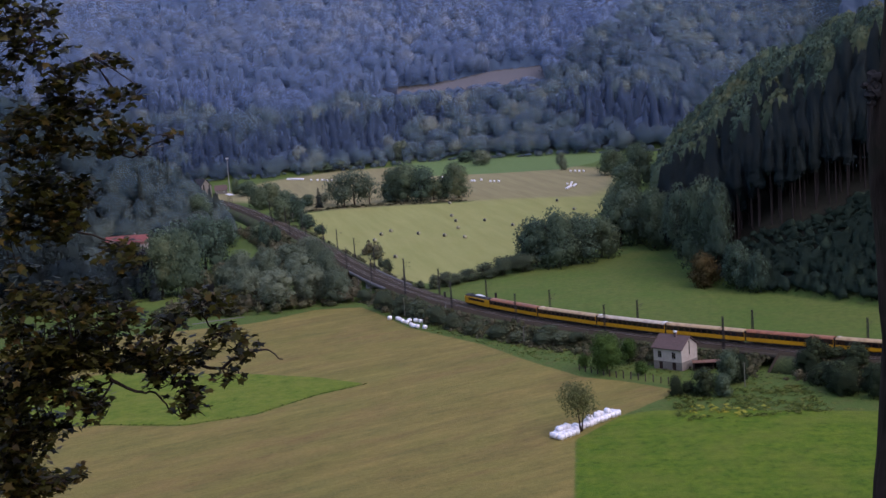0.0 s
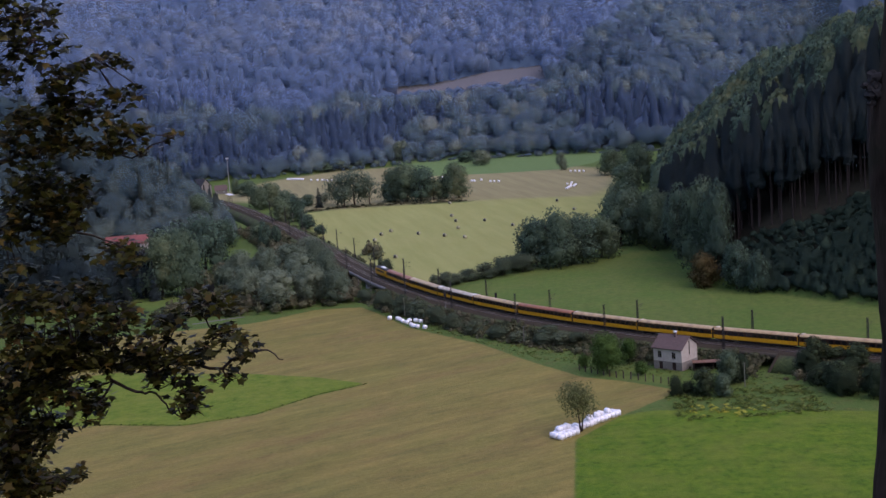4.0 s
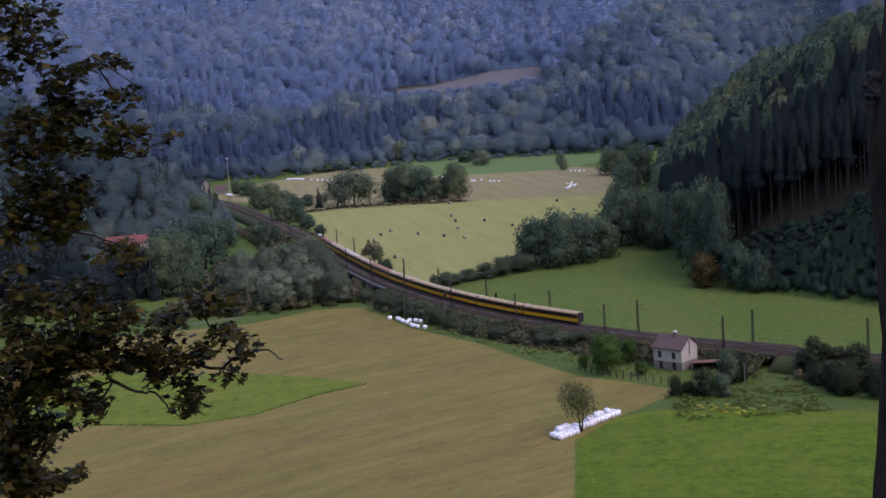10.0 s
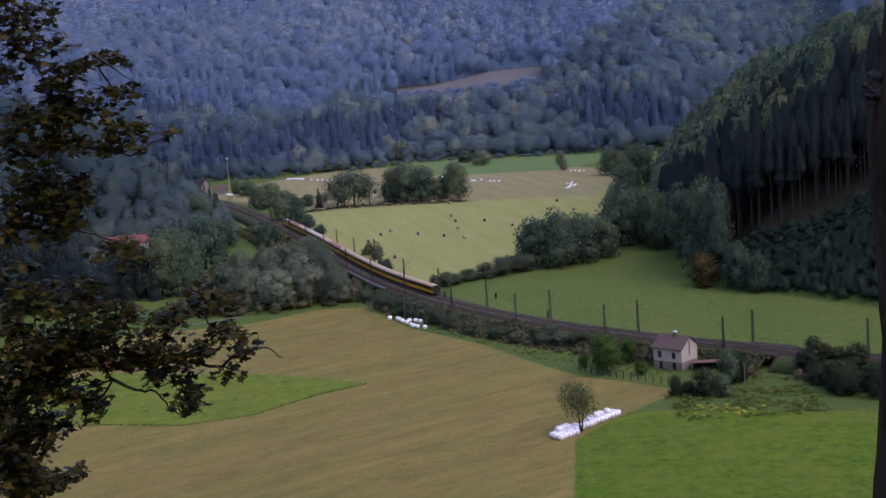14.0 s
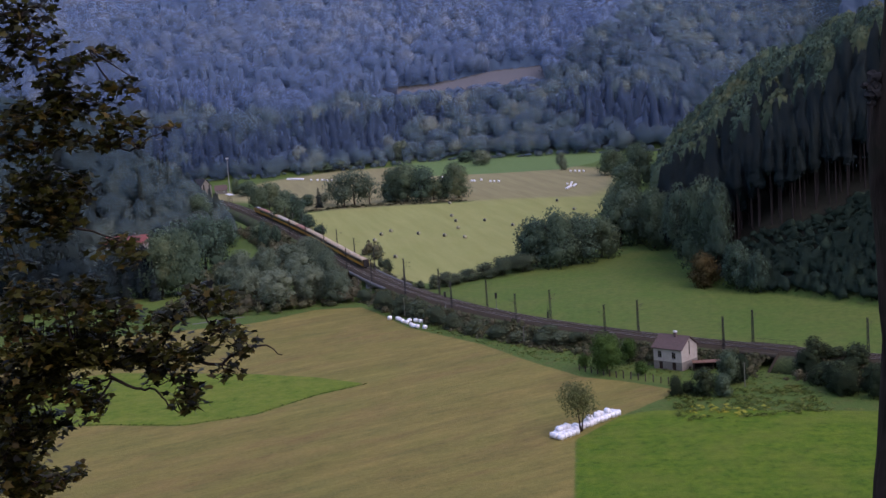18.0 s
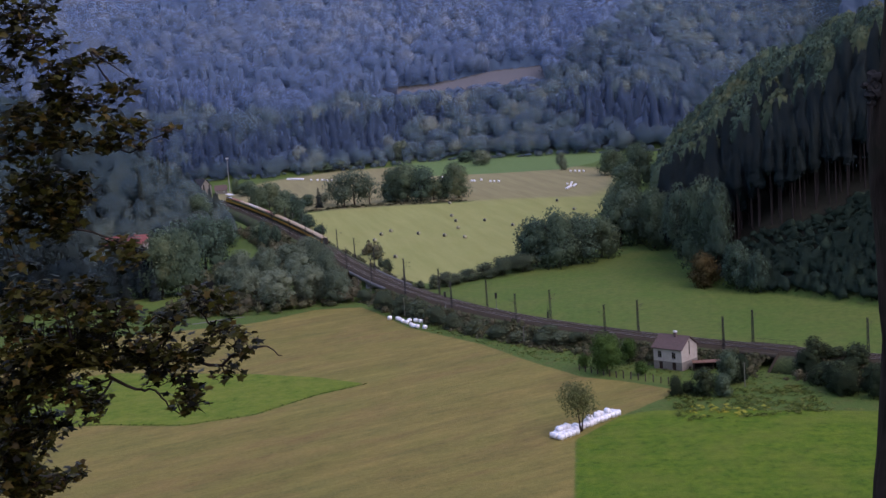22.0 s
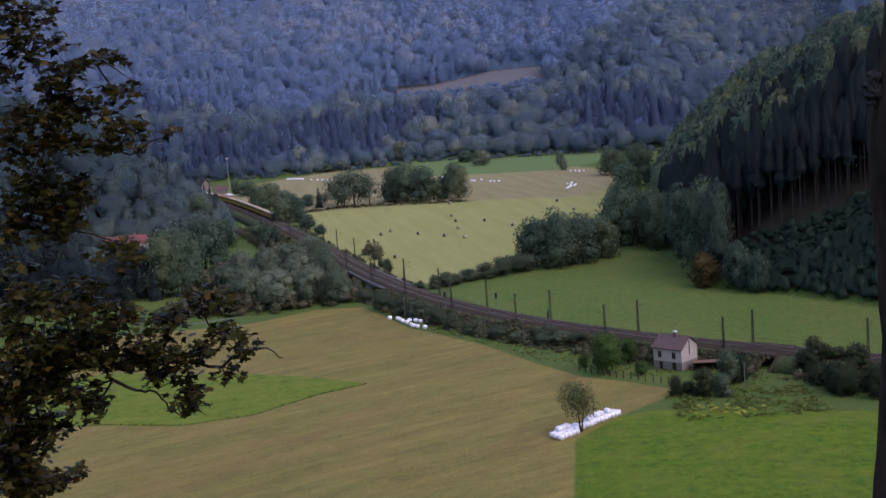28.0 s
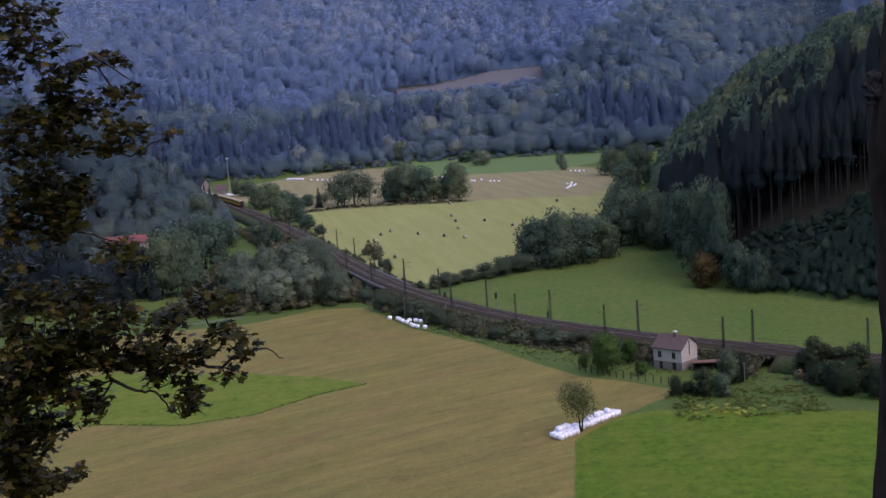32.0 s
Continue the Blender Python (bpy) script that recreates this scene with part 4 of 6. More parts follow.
def full_cone(seed, tiers, per, low=0.03, spread=0.5, droop=0.22, taper=0.0, girth=0.55):
    """A conifer's crown with a closed inner cone of needles under its sprays."""
    rng = np.random.default_rng(seed + 900)
    v, f, out = cone_crown(seed, tiers, per, low, spread, droop, taper)
    rings, sides = 6, 8
    body, way = [], []
    for k in range(rings):
        z = low + (0.96 - low) * k / (rings - 1)
        for j in range(sides):
            a = 6.283 * (j + 0.5 * (k % 2)) / sides
            r = (spread * girth * (1 - (z - low) / (1 - low)) ** 0.7 * (1 - taper * max(0.0, 1 - 3.5 * (z - low) / (1 - low))) + 0.012) * rng.uniform(0.82, 1.12)
            body.append((r * math.cos(a), r * math.sin(a), z))
            way.append((math.cos(a), math.sin(a), 0.55))
    fc = []
    for k in range(rings - 1):
        for j in range(sides):
            i, n = k * sides + j, k * sides + (j + 1) % sides
            fc += [(i, n, n + sides), (i, n + sides, i + sides)]
    way = np.array(way)
    vv, ff = join_arrays([(v, f), (np.array(body), np.array(fc))])
    return vv, ff, np.concatenate([out, way / np.linalg.norm(way, axis=1)[:, None]])


def limb(points, radii, sides=7):
    """A bent tapered tube through the points."""
    pts = [np.array(q, float) for q in points]
    rings = []
    for k, q in enumerate(pts):
        d = pts[min(k + 1, len(pts) - 1)] - pts[max(k - 1, 0)]
        d /= np.linalg.norm(d)
        a = np.cross(d, (0.3, 0.9, 0.2))
        a /= np.linalg.norm(a)
        b = np.cross(d, a)
        t = np.linspace(0, 2 * math.pi, sides, endpoint=False)[:, None]
        rings.append(q + radii[k] * (np.cos(t) * a + np.sin(t) * b))
    faces = []
    for k in range(len(pts) - 1):
        for j in range(sides):
            i, n = k * sides + j, k * sides + (j + 1) % sides
            faces += [(i, n, n + sides), (i, n + sides, i + sides)]
    e = (len(pts) - 1) * sides
    faces += [(e, e + j, e + j + 1) for j in range(1, sides - 1)]
    return np.concatenate(rings), np.array(faces)


def trunk_with_limbs(seed, top=0.75, width=0.03, limbs=6, fork=0.25):
    rng = np.random.default_rng(seed)
    bend = rng.normal(size=(5, 2)) * 0.012
    zs = np.linspace(-0.03, top, 5)
    stem = [(bend[k, 0], bend[k, 1], zs[k]) for k in range(5)]
    pieces = [limb(stem, [width * 1.35, width, width * 0.8, width * 0.5, width * 0.2])]
    for k in range(limbs):
        z = fork + (top - fork) * k / limbs * 0.9
        a = k * 2.4 + rng.uniform(0, 1)
        reach = rng.uniform(0.18, 0.34)
        pieces.append(limb([(0, 0, z), (math.cos(a) * reach * 0.5, math.sin(a) * reach * 0.5, z + 0.08), (math.cos(a) * reach, math.sin(a) * reach, z + 0.2)], [width * 0.5, width * 0.35, width * 0.1], 5))
    return join_arrays(pieces)


def forked_trunk(seed):
    """Two stems from one foot, each with limbs that rise into the crown."""
    rng = np.random.default_rng(seed)
    pieces = []
    for side, lean in ((-1, 0.05), (1, 0.085)):
        pts = [(side * 0.012, 0, -0.03), (side * lean * 0.5, 0.01, 0.2), (side * lean, 0.0, 0.42), (side * lean * 1.5, -0.01, 0.62), (side * lean * 1.7, 0, 0.84)]
        pieces.append(limb(pts, [0.022, 0.016, 0.012, 0.008, 0.003]))
        for k in range(6):
            z, a = 0.34 + 0.08 * k, rng.uniform(0, 6.28)
            r = rng.uniform(0.16, 0.3)
            foot = (side * lean * np.interp(z, [0.2, 0.42, 0.84], [0.5, 1.0, 1.7]), 0, z)
            pieces.append(limb([foot, (foot[0] + math.cos(a) * r * 0.5, math.sin(a) * r * 0.5, z + 0.09), (foot[0] + math.cos(a) * r, math.sin(a) * r, z + 0.2)], [0.008, 0.005, 0.002], 5))
    return join_arrays(pieces)


def tree_master(name, label, crown, trunk, leaf, bark, category="tree", group=""):
    t = thing(name, label, category, group=group)
    if trunk is not None:
        sheet("trunk", *trunk, bark, t, smooth=True)
    sheet("crown", crown[0], crown[1], leaf, t, tone=np.full(len(crown[0]), 0.28), crown=crown[2])
    return t


UNUSED = []


def plant(masters, places, seed=0, first=None):
    """Copies of the masters at (x, y, height, width)."""
    rng = np.random.default_rng(seed)
    for k, (x, y, h, w) in enumerate(places):
        m = Matrix.Translation((x, y, float(ground_z(x, y)[0]) - 0.1)) @ Matrix.Rotation(rng.uniform(0, 6.28), 4, "Z") @ Matrix.Diagonal((w, w, h, 1))
        who = masters[k % len(masters)]
        if who in UNUSED:
            UNUSED.remove(who)
            who.matrix_world = m
        else:
            c = copy_thing(who, Matrix())
            c.matrix_basis = m


def masters(*made):
    UNUSED.extend(made)
    return list(made)


def wood(name, label, places, templates, material, seed, tones=(0.0, 0.6), bank=False, base=None):
    """Many far trees in one mesh; places are rows of x, y, height, width."""
    rng = np.random.default_rng(seed)
    places = np.asarray(places, float)
    z = ground_z(places[:, 0], places[:, 1]) - 0.15 if bank else height(places[:, 0], places[:, 1]) - 0.3
    kind = rng.integers(0, len(templates), len(places))
    pieces, tone, round_out = [], [], []
    for k, (v, f, *o) in enumerate(templates):
        rows, zz = places[kind == k], z[kind == k]
        if not len(rows):
            continue
        a = rng.uniform(0, 6.28, len(rows))
        c, s = np.cos(a)[:, None], np.sin(a)[:, None]
        x = rows[:, :1] + (v[:, 0] * c - v[:, 1] * s) * rows[:, 3:]
        y = rows[:, 1:2] + (v[:, 0] * s + v[:, 1] * c) * rows[:, 3:]
        h = zz[:, None] + v[:, 2] * rows[:, 2:3]
        pieces.append((np.stack([x, y, h], -1).reshape(-1, 3), ((np.arange(len(rows)) * len(v))[:, None, None] + f).reshape(-1, 3)))
        o = o[0] if o else np.zeros(v.shape)
        round_out.append(np.stack([o[:, 0] * c - o[:, 1] * s, o[:, 0] * s + o[:, 1] * c, o[:, 2] + 0 * c], -1).reshape(-1, 3))
        own = rng.uniform(*tones, len(rows)) ** 1.2
        tone.append(np.repeat(own + (base[kind == k] if base is not None else 0.0), len(v)))
    v, f = join_arrays(pieces)
    return tagged(sheet(name, v, f, material, tone=np.concatenate(tone), smooth=True, crown=np.concatenate(round_out)), label, "forest", kind="stuff")


def scattered(seed, x0, x1, y0, y1, step):
    """Uneven points on a jittered grid."""
    rng = np.random.default_rng(seed)
    X, Y = np.meshgrid(np.arange(x0, x1, step), np.arange(y0, y1, step))
    X, Y = X.ravel(), Y.ravel()
    return X + rng.uniform(-0.48, 0.48, X.size) * step, Y + rng.uniform(-0.48, 0.48, X.size) * step, rng


def clear_of_line(x, y):
    """True away from the railway."""
    d = np.full(x.shape, 1e9)
    for k in range(0, len(LINE_XY), 3):
        d = np.minimum(d, np.hypot(x - LINE_XY[k, 0], y - LINE_XY[k, 1]))
    return d > 15


def along(pts, step):
    """Points at even steps along a broken line."""
    p = np.array(pts, float)
    s = np.concatenate([[0], np.cumsum(np.hypot(*np.diff(p, axis=0).T))])
    q = np.arange(0, s[-1], step)
    return list(zip(np.interp(q, s, p[:, 0]), np.interp(q, s, p[:, 1])))


# tone rises up the far slope: distance haze put into the wood's colour
UP_SLOPE, HAZE_TONES = [0, 12, 30, 92, 122, 260, 480], [0.1, 0.0, 0.0, 0.0, 0.3, 0.5, 0.7]


def canopy_sheet(name, label, x0, x1, y0, y1, step, cell, seed):
    """The roof of a dense wood: every crown is a dome or a cone of its own height, and meets its neighbours."""
    rng = np.random.default_rng(seed)
    nx, ny = int((x1 - x0) / cell) + 4, int((y1 - y0) / cell) + 4
    jx, jy = rng.uniform(0.08, 0.92, (ny, nx)), rng.uniform(0.08, 0.92, (ny, nx))
    cx, cy = x0 + (np.arange(nx)[None, :] - 1 + jx) * cell, y0 + (np.arange(ny)[:, None] - 1 + jy) * cell
    pointed = waves(cx, cy, 38, 7) + rng.normal(size=cx.shape) * 0.55 < -0.05
    tall = np.where(pointed, rng.uniform(19, 27, cx.shape), rng.uniform(13, 20, cx.shape)) + 2.5 * waves(cx, cy, 60, 6)
    wide = np.where(pointed, rng.uniform(5.5, 7.5, cx.shape), rng.uniform(6.5, 10.5, cx.shape))
    edge = side_of(cx, cy, FAR_BASE)
    tall = tall * np.interp(edge, [0, 40, 92, 104, 150, 230], [0.8, 1.1, 1.15, 0.55, 0.75, 1.0])
    tone = np.clip(np.where(pointed, rng.uniform(0.0, 0.25, cx.shape), rng.uniform(0.2, 0.9, cx.shape) ** 1.4) * 0.4 + np.interp(edge, UP_SLOPE, HAZE_TONES), 0, 1)
    X, Y = np.meshgrid(np.arange(x0, x1, step), np.arange(y0, y1, step))
    X, Y = X + rng.uniform(-0.35, 0.35, X.shape) * step, Y + rng.uniform(-0.35, 0.35, X.shape) * step
    ix, iy = np.floor((X - x0) / cell).astype(int) + 1, np.floor((Y - y0) / cell).astype(int) + 1
    best, own = np.full(X.shape, 4.0), np.zeros(X.shape)
    for dy in (-1, 0, 1):
        for dx in (-1, 0, 1):
            k = (np.clip(iy + dy, 0, ny - 1), np.clip(ix + dx, 0, nx - 1))
            d = np.hypot(X - cx[k], Y - cy[k]) / wide[k]
            dome = tall[k] * (0.5 + 0.5 * np.sqrt(np.maximum(0, 1 - d * d)))
            spire = tall[k] * (1 - 0.62 * np.minimum(d, 1.2))
            top = np.where(d < 1.25, np.where(pointed[k], spire, dome), 0)
            own = np.where(top > best, tone[k], own)
            best = np.maximum(best, top)
    s = side_of(X, Y, FAR_BASE)
    best = best * np.interp(s, [0, 105, 190], [0.5, 0.66, 0.78]) + rng.normal(size=X.shape) * 0.5
    best = best * np.clip((s - 12) / 9, 0, 1) * np.clip((-inside(X, Y, CLEARING) - 2) / 4, 0, 1)
    Z = height(X, Y) + best - 0.6
    n, m = X.shape
    idx = np.arange(n * m).reshape(n, m)
    f = np.stack([idx[:-1, :-1], idx[:-1, 1:], idx[1:, 1:], idx[1:, :-1]], -1).reshape(-1, 4)
    live = (best.ravel() > 0.05) & (np.abs(X) < 0.37 * Y + 30).ravel()
    f = f[live[f].any(1)]
    used = np.unique(f)
    where = np.zeros(n * m, int)
    where[used] = np.arange(used.size)
    v = np.stack([X.ravel(), Y.ravel(), Z.ravel()], -1)[used]
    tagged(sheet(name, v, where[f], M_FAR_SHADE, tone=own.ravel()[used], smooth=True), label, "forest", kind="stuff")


def build_woods():
    far_broad = [soft_crown(q, 190, 0.07, 7, 0.0) for q in (11, 12, 13, 14, 15, 16)]
    far_cone = [full_cone(q, 12, 8, 0.02, 0.5, 0.75, 0.0, 0.72) for q in (21, 22, 23)]
    mid_broad = [soft_crown(q, 560, 0.046, 9, 0.04) for q in (31, 32, 33, 37)]
    mid_cone = [full_cone(q, 26, 9, low, 0.5, 0.6, 0.45, 0.66) for q, low in ((41, 0.12), (42, 0.25), (43, 0.36))]
    side_broad = [soft_crown(q, 280, 0.062, 8, 0.02) for q in (34, 35, 36)]
    low_cone = [full_cone(q, 12, 8, 0.04, 0.5) for q in (44, 45)]

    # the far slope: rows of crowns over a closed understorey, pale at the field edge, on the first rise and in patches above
    # sheet added between the crowns to keep their gaps from going dark
    canopy_sheet("far_wood", "gap-filling understorey of the far wood, with haze in its colour", -720, 680, 1150, 1830, 3.6, 13, 1)
    x, y, rng = scattered(1, -760, 700, 1165, 1820, 9.0)
    s = side_of(x, y, FAR_BASE)
    clear = inside(x, y, CLEARING)
    keep = (s > 5) & (x > -0.34 * y - 14) & (x < np.interp(s, [0, 120, 400], [0.2, 0.28, 0.35]) * y + 14) & (clear < -0.5) & (y < np.interp(x, [100, 220], [1680, 1810]))
    x, y, s = x[keep], y[keep], s[keep]
    n = x.size
    lot = rng.normal(size=n)
    broad = waves(x, y, 34, 7) + lot * 0.35 + np.interp(s, [0, 14, 34, 72, 84, 104, 118, 180, 300], [0.5, 0.3, -0.45, -0.2, 0.9, 0.8, 0.15, 0.45, 0.7]) + np.clip(x / 400, -0.1, 0.6) > 0.0
    keep = ~broad | (rng.uniform(size=n) < 0.62)
    x, y, s, broad = x[keep], y[keep], s[keep], broad[keep]
    n = x.size
    h = np.where(broad, rng.uniform(16, 24, n), rng.uniform(19, 27, n)) * np.interp(s, [0, 14, 30, 78, 104, 150, 230], [0.7, 0.8, 1.1, 1.1, 0.9, 0.95, 1.05])
    w = np.where(broad, rng.uniform(12, 24, n), rng.uniform(11, 16, n))
    sight = 89 - 28 * y / 1330
    front = (s < 130) & (x > -62) & (x < 112) & (y < 1350)
    h = np.where(front, np.minimum(h, np.maximum(6, (sight - height(x, y)) * rng.uniform(0.7, 1.12, n))), h)
    # the tone's rise high on the slope is painted haze
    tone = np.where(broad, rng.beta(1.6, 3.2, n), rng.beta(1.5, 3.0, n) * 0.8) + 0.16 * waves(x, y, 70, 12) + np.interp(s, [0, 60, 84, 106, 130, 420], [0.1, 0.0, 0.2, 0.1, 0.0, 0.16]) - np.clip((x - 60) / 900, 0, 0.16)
    tone = np.clip(tone, 0, 0.95)
    rows = np.stack([x, y, h, w], 1)
    # low and right-hand trees take the darker, less haze-tinted materials
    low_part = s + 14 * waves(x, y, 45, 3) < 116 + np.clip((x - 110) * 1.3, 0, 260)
    fringe = np.array(along(FAR_BASE[1:-1], 4.0))
    fringe = fringe[np.abs(fringe[:, 0]) < 480]
    m = len(fringe)
    bushes = np.stack([fringe[:, 0] + rng.uniform(-3, 3, m), fringe[:, 1] + rng.uniform(2, 13, m), rng.uniform(5, 17, m), rng.uniform(7, 15, m)], 1)
    low_bushes = np.stack([fringe[:, 0] + rng.uniform(-4, 4, m), fringe[:, 1] + rng.uniform(-4, 3, m), rng.uniform(1.5, 6, m), rng.uniform(4, 9, m)], 1)
    bushes = np.concatenate([bushes, low_bushes[rng.uniform(size=m) < 0.7]])
    m = len(bushes)
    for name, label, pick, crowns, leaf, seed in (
            ("far_broadleaf_trees", "haze-tinted rounded broadleaf trees up the far slope", broad & ~low_part, far_broad, M_FAR_BROAD, 2),
            ("far_spruces", "haze-tinted pointed spruces up the far slope", ~broad & ~low_part, far_cone, M_FAR_SPRUCE, 3),
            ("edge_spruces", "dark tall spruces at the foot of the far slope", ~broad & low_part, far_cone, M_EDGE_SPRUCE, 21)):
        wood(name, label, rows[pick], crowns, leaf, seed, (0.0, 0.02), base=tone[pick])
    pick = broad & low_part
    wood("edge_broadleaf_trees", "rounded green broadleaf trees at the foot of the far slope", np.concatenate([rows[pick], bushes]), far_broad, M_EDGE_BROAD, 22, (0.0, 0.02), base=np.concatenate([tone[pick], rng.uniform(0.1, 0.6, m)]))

    # the steep slope beside the pasture
    x, y, rng = scattered(4, 90, 420, 380, 1180, 6.0)
    s = -side_of(x, y, RIGHT_BASE)
    z = height(x, y)
    edge = np.interp(x, [p[0] for p in STAND_EDGE], [p[1] for p in STAND_EDGE])
    keep = (s > 3) & (s < 115) & (y > edge + 9)
    x, y, s, z = x[keep], y[keep], s[keep], z[keep]
    n = x.size
    chance = (z - 58) / 22 + (y - 565) / 60 + rng.normal(size=n) * 0.5 + 0.7 * waves(x, y, 22, 5)
    broad = chance > -0.1
    h = np.where(broad, rng.uniform(16, 27, n), rng.uniform(23, 29, n))
    w = np.where(broad, rng.uniform(10, 18, n), rng.uniform(9.0, 13.0, n))
    rows = np.stack([x, y, h, w], 1)
    close = (y < 730) & (s < 105)
    wood("slope_broadleaf_wood", "broadleaf wood on the steep slope, tops turning yellow", rows[broad & close], mid_broad, M_BROAD, 5, (0.0, 0.78))
    wood("back_slope_wood", "broadleaf wood on the back of the steep slope", rows[broad & ~close & (s < 70)], [soft_crown(q, 70, 0.12, 5) for q in (15, 16)], M_BROAD, 7, (0.0, 0.7))
    wood("slope_spruce_wood", "dense dark spruce stand on the steep slope", rows[~broad], mid_cone, M_SPRUCE, 6, (0.0, 0.45))
    stems = rows[~broad]
    stems = stems[stems[:, 1] < 640]
    rod_v, rod_f = limb([(0, 0, 0), (0, 0, 0.5)], [0.035, 0.026], 5)
    wood("spruce_stems", "bare brown stems along the edge of the spruce stand", stems, [(rod_v, rod_f)], M_BARK_PALE, 8)

    # young growth under the stand
    x, y, rng = scattered(9, 95, 250, 330, 520, 2.2)
    s = -side_of(x, y, RIGHT_BASE)
    edge = np.interp(x, [p[0] for p in STAND_EDGE], [p[1] for p in STAND_EDGE])
    keep = (s > 0.5) & (y < edge - 3) & (x > 104)
    low = np.clip((edge - y)[keep] / 25, 0.55, 1)
    n = keep.sum()
    rows = np.stack([x[keep], y[keep], rng.uniform(3.0, 6.0, n) * low, rng.uniform(3.2, 5.0, n)], 1)
    wood("young_growth", "low young broadleaf growth on a cleared slope", rows, [soft_crown(q, 44, 0.12, 5, 0.0, BALL_1, 0.6) for q in (51, 52, 53)], M_YOUNG, 10, (0.05, 0.7))

    # the wooded slope across the river
    x, y, rng = scattered(12, -420, -100, 330, 1130, 7.0)
    s = side_of(x, y, LEFT_BASE)
    keep = (s > -4) & (s < 115) & (np.abs(x) < 0.34 * y + 12) & (inside(x, y, FARMYARD) < -1) & clear_of_line(x, y)
    x, y, s = x[keep], y[keep], s[keep]
    n = x.size
    broad = (waves(x, y, 30, 9) + rng.normal(size=n) * 0.5) > -0.5
    h = np.where(broad, rng.uniform(10, 17, n), rng.uniform(16, 25, n)) * np.where(inside(x, y, FARM_FRONT) > 0, 0.35, 1.0)
    w = np.where(broad, rng.uniform(9, 16, n), rng.uniform(6.5, 9, n))
    before_farm = (y < 655) & (x / y > -0.275) & (x / y < -0.2)
    h = np.where(before_farm, np.minimum(h, np.maximum(3.0, 89 - 78 * y / 664 - height(x, y) - rng.uniform(0, 4, n))), h)
    rows = np.stack([x, y, h, w], 1)
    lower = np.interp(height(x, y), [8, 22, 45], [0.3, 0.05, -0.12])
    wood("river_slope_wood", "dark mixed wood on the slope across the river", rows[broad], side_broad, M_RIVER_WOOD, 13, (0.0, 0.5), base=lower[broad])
    wood("river_slope_spruces", "dark spruces on the slope across the river", rows[~broad], low_cone, M_SPRUCE, 14, (0.2, 1.0))

    # scrub along the railway bank and the river
    rng = np.random.default_rng(15)
    rows = []
    for _ in range(3600):
        s, o = rng.uniform(95, 350), -8.0 - 12.0 * rng.beta(1.3, 1.8)
        px, py, _h = on_line(s, o)
        big = rng.uniform() < 0.06 + 0.06 * math.sin(s * 0.13)
        rows.append((px, py, rng.uniform(1.4, 2.8) if big else rng.uniform(0.3, 1.1), rng.uniform(1.8, 3.4) if big else rng.uniform(0.7, 1.8)))
    for _ in range(330):
        s, o = rng.uniform(400, 620), rng.uniform(-26, -9)
        px, py, _h = on_line(s, o)
        rows.append((px, py, rng.uniform(1.0, 4.5), rng.uniform(2.0, 5.0)))
    for _ in range(150):
        s, o = rng.uniform(330, 640), rng.uniform(5, 9)
        px, py, _h = on_line(s, o)
        if rng.uniform() < 0.45 + 0.45 * math.sin(s * 0.2):
            rows.append((px, py, rng.uniform(0.6, 2.2), rng.uniform(1.2, 3.0)))
    for _ in range(330):
        px, py = rng.uniform(-110, -30), rng.uniform(496, 640)
        if side_of(np.array(px), np.array(py), [(-120, 492), (-70, 494), (-40, 507), (-30, 520)]) > 0 and inside(np.array(px), np.array(py), FIELD_LEFT) < -1 and clear_of_line(np.array([px]), np.array([py]))[0]:
            rows.append((px, py, rng.uniform(1.5, 7), rng.uniform(3, 8)))
    for px, py in along([(-93, 850), (-65, 863), (-28, 857), (18, 849)], 1.5):
        rows.append((px + rng.uniform(-1, 1), py + rng.uniform(0, 7), rng.uniform(0.7, 2.0), rng.uniform(2.5, 5.0)))
    rows = [r for r in rows if inside(np.array(r[0]), np.array(r[1]), MOWN) < -1 and math.hypot(r[0] - 88, r[1] - 352) > 7]
    wood("scrub", "low scrub and brambles along the railway bank", rows, [soft_crown(q, 44, 0.13, 4, 0.0, BALL_1, 1.2) for q in (61, 62, 63)], M_SCRUB, 16, (0.0, 0.9), True)
    rng = np.random.default_rng(18)
    rows, green = [], []
    for _ in range(800):
        px, py = rng.uniform(54, 90), rng.uniform(311, 338)
        if float(waves(px, py, 2.6, 3)) + rng.normal() * 0.4 > -0.1:
            (rows if rng.uniform() < 0.8 and inside(np.array(px), np.array(py), GOLD_PATCH) > 0 and float(waves(px, py, 3.5, 8)) > -0.1 else green).append((px, py, rng.uniform(0.45, 1.0), rng.uniform(1.2, 2.6)))
    for _ in range(260):
        px, py = rng.uniform(70, 112), rng.uniform(310, 345)
        if float(waves(px, py, 3.0, 4)) + rng.normal() * 0.4 > 0.1:
            green.append((px, py, rng.uniform(0.15, 0.4), rng.uniform(0.8, 2.0)))
    for _ in range(1100):
        s, o = rng.uniform(150, 320), rng.uniform(-30, -14)
        px, py, _h = on_line(s, o)
        if inside(np.array(px), np.array(py), MOWN) < -0.5:
            green.append((px, py, rng.uniform(0.2, 0.8), rng.uniform(0.6, 1.8)))
    for px, py in along([(-150, 355), (-94, 349), (-71.5, 342), (-53, 347.6), (-38, 364.5), (-24, 373.6)], 0.45):
        green.append((px + rng.uniform(-0.2, 0.2), py + rng.uniform(0.1, 0.7), rng.uniform(0.3, 0.6), rng.uniform(0.6, 1.0)))
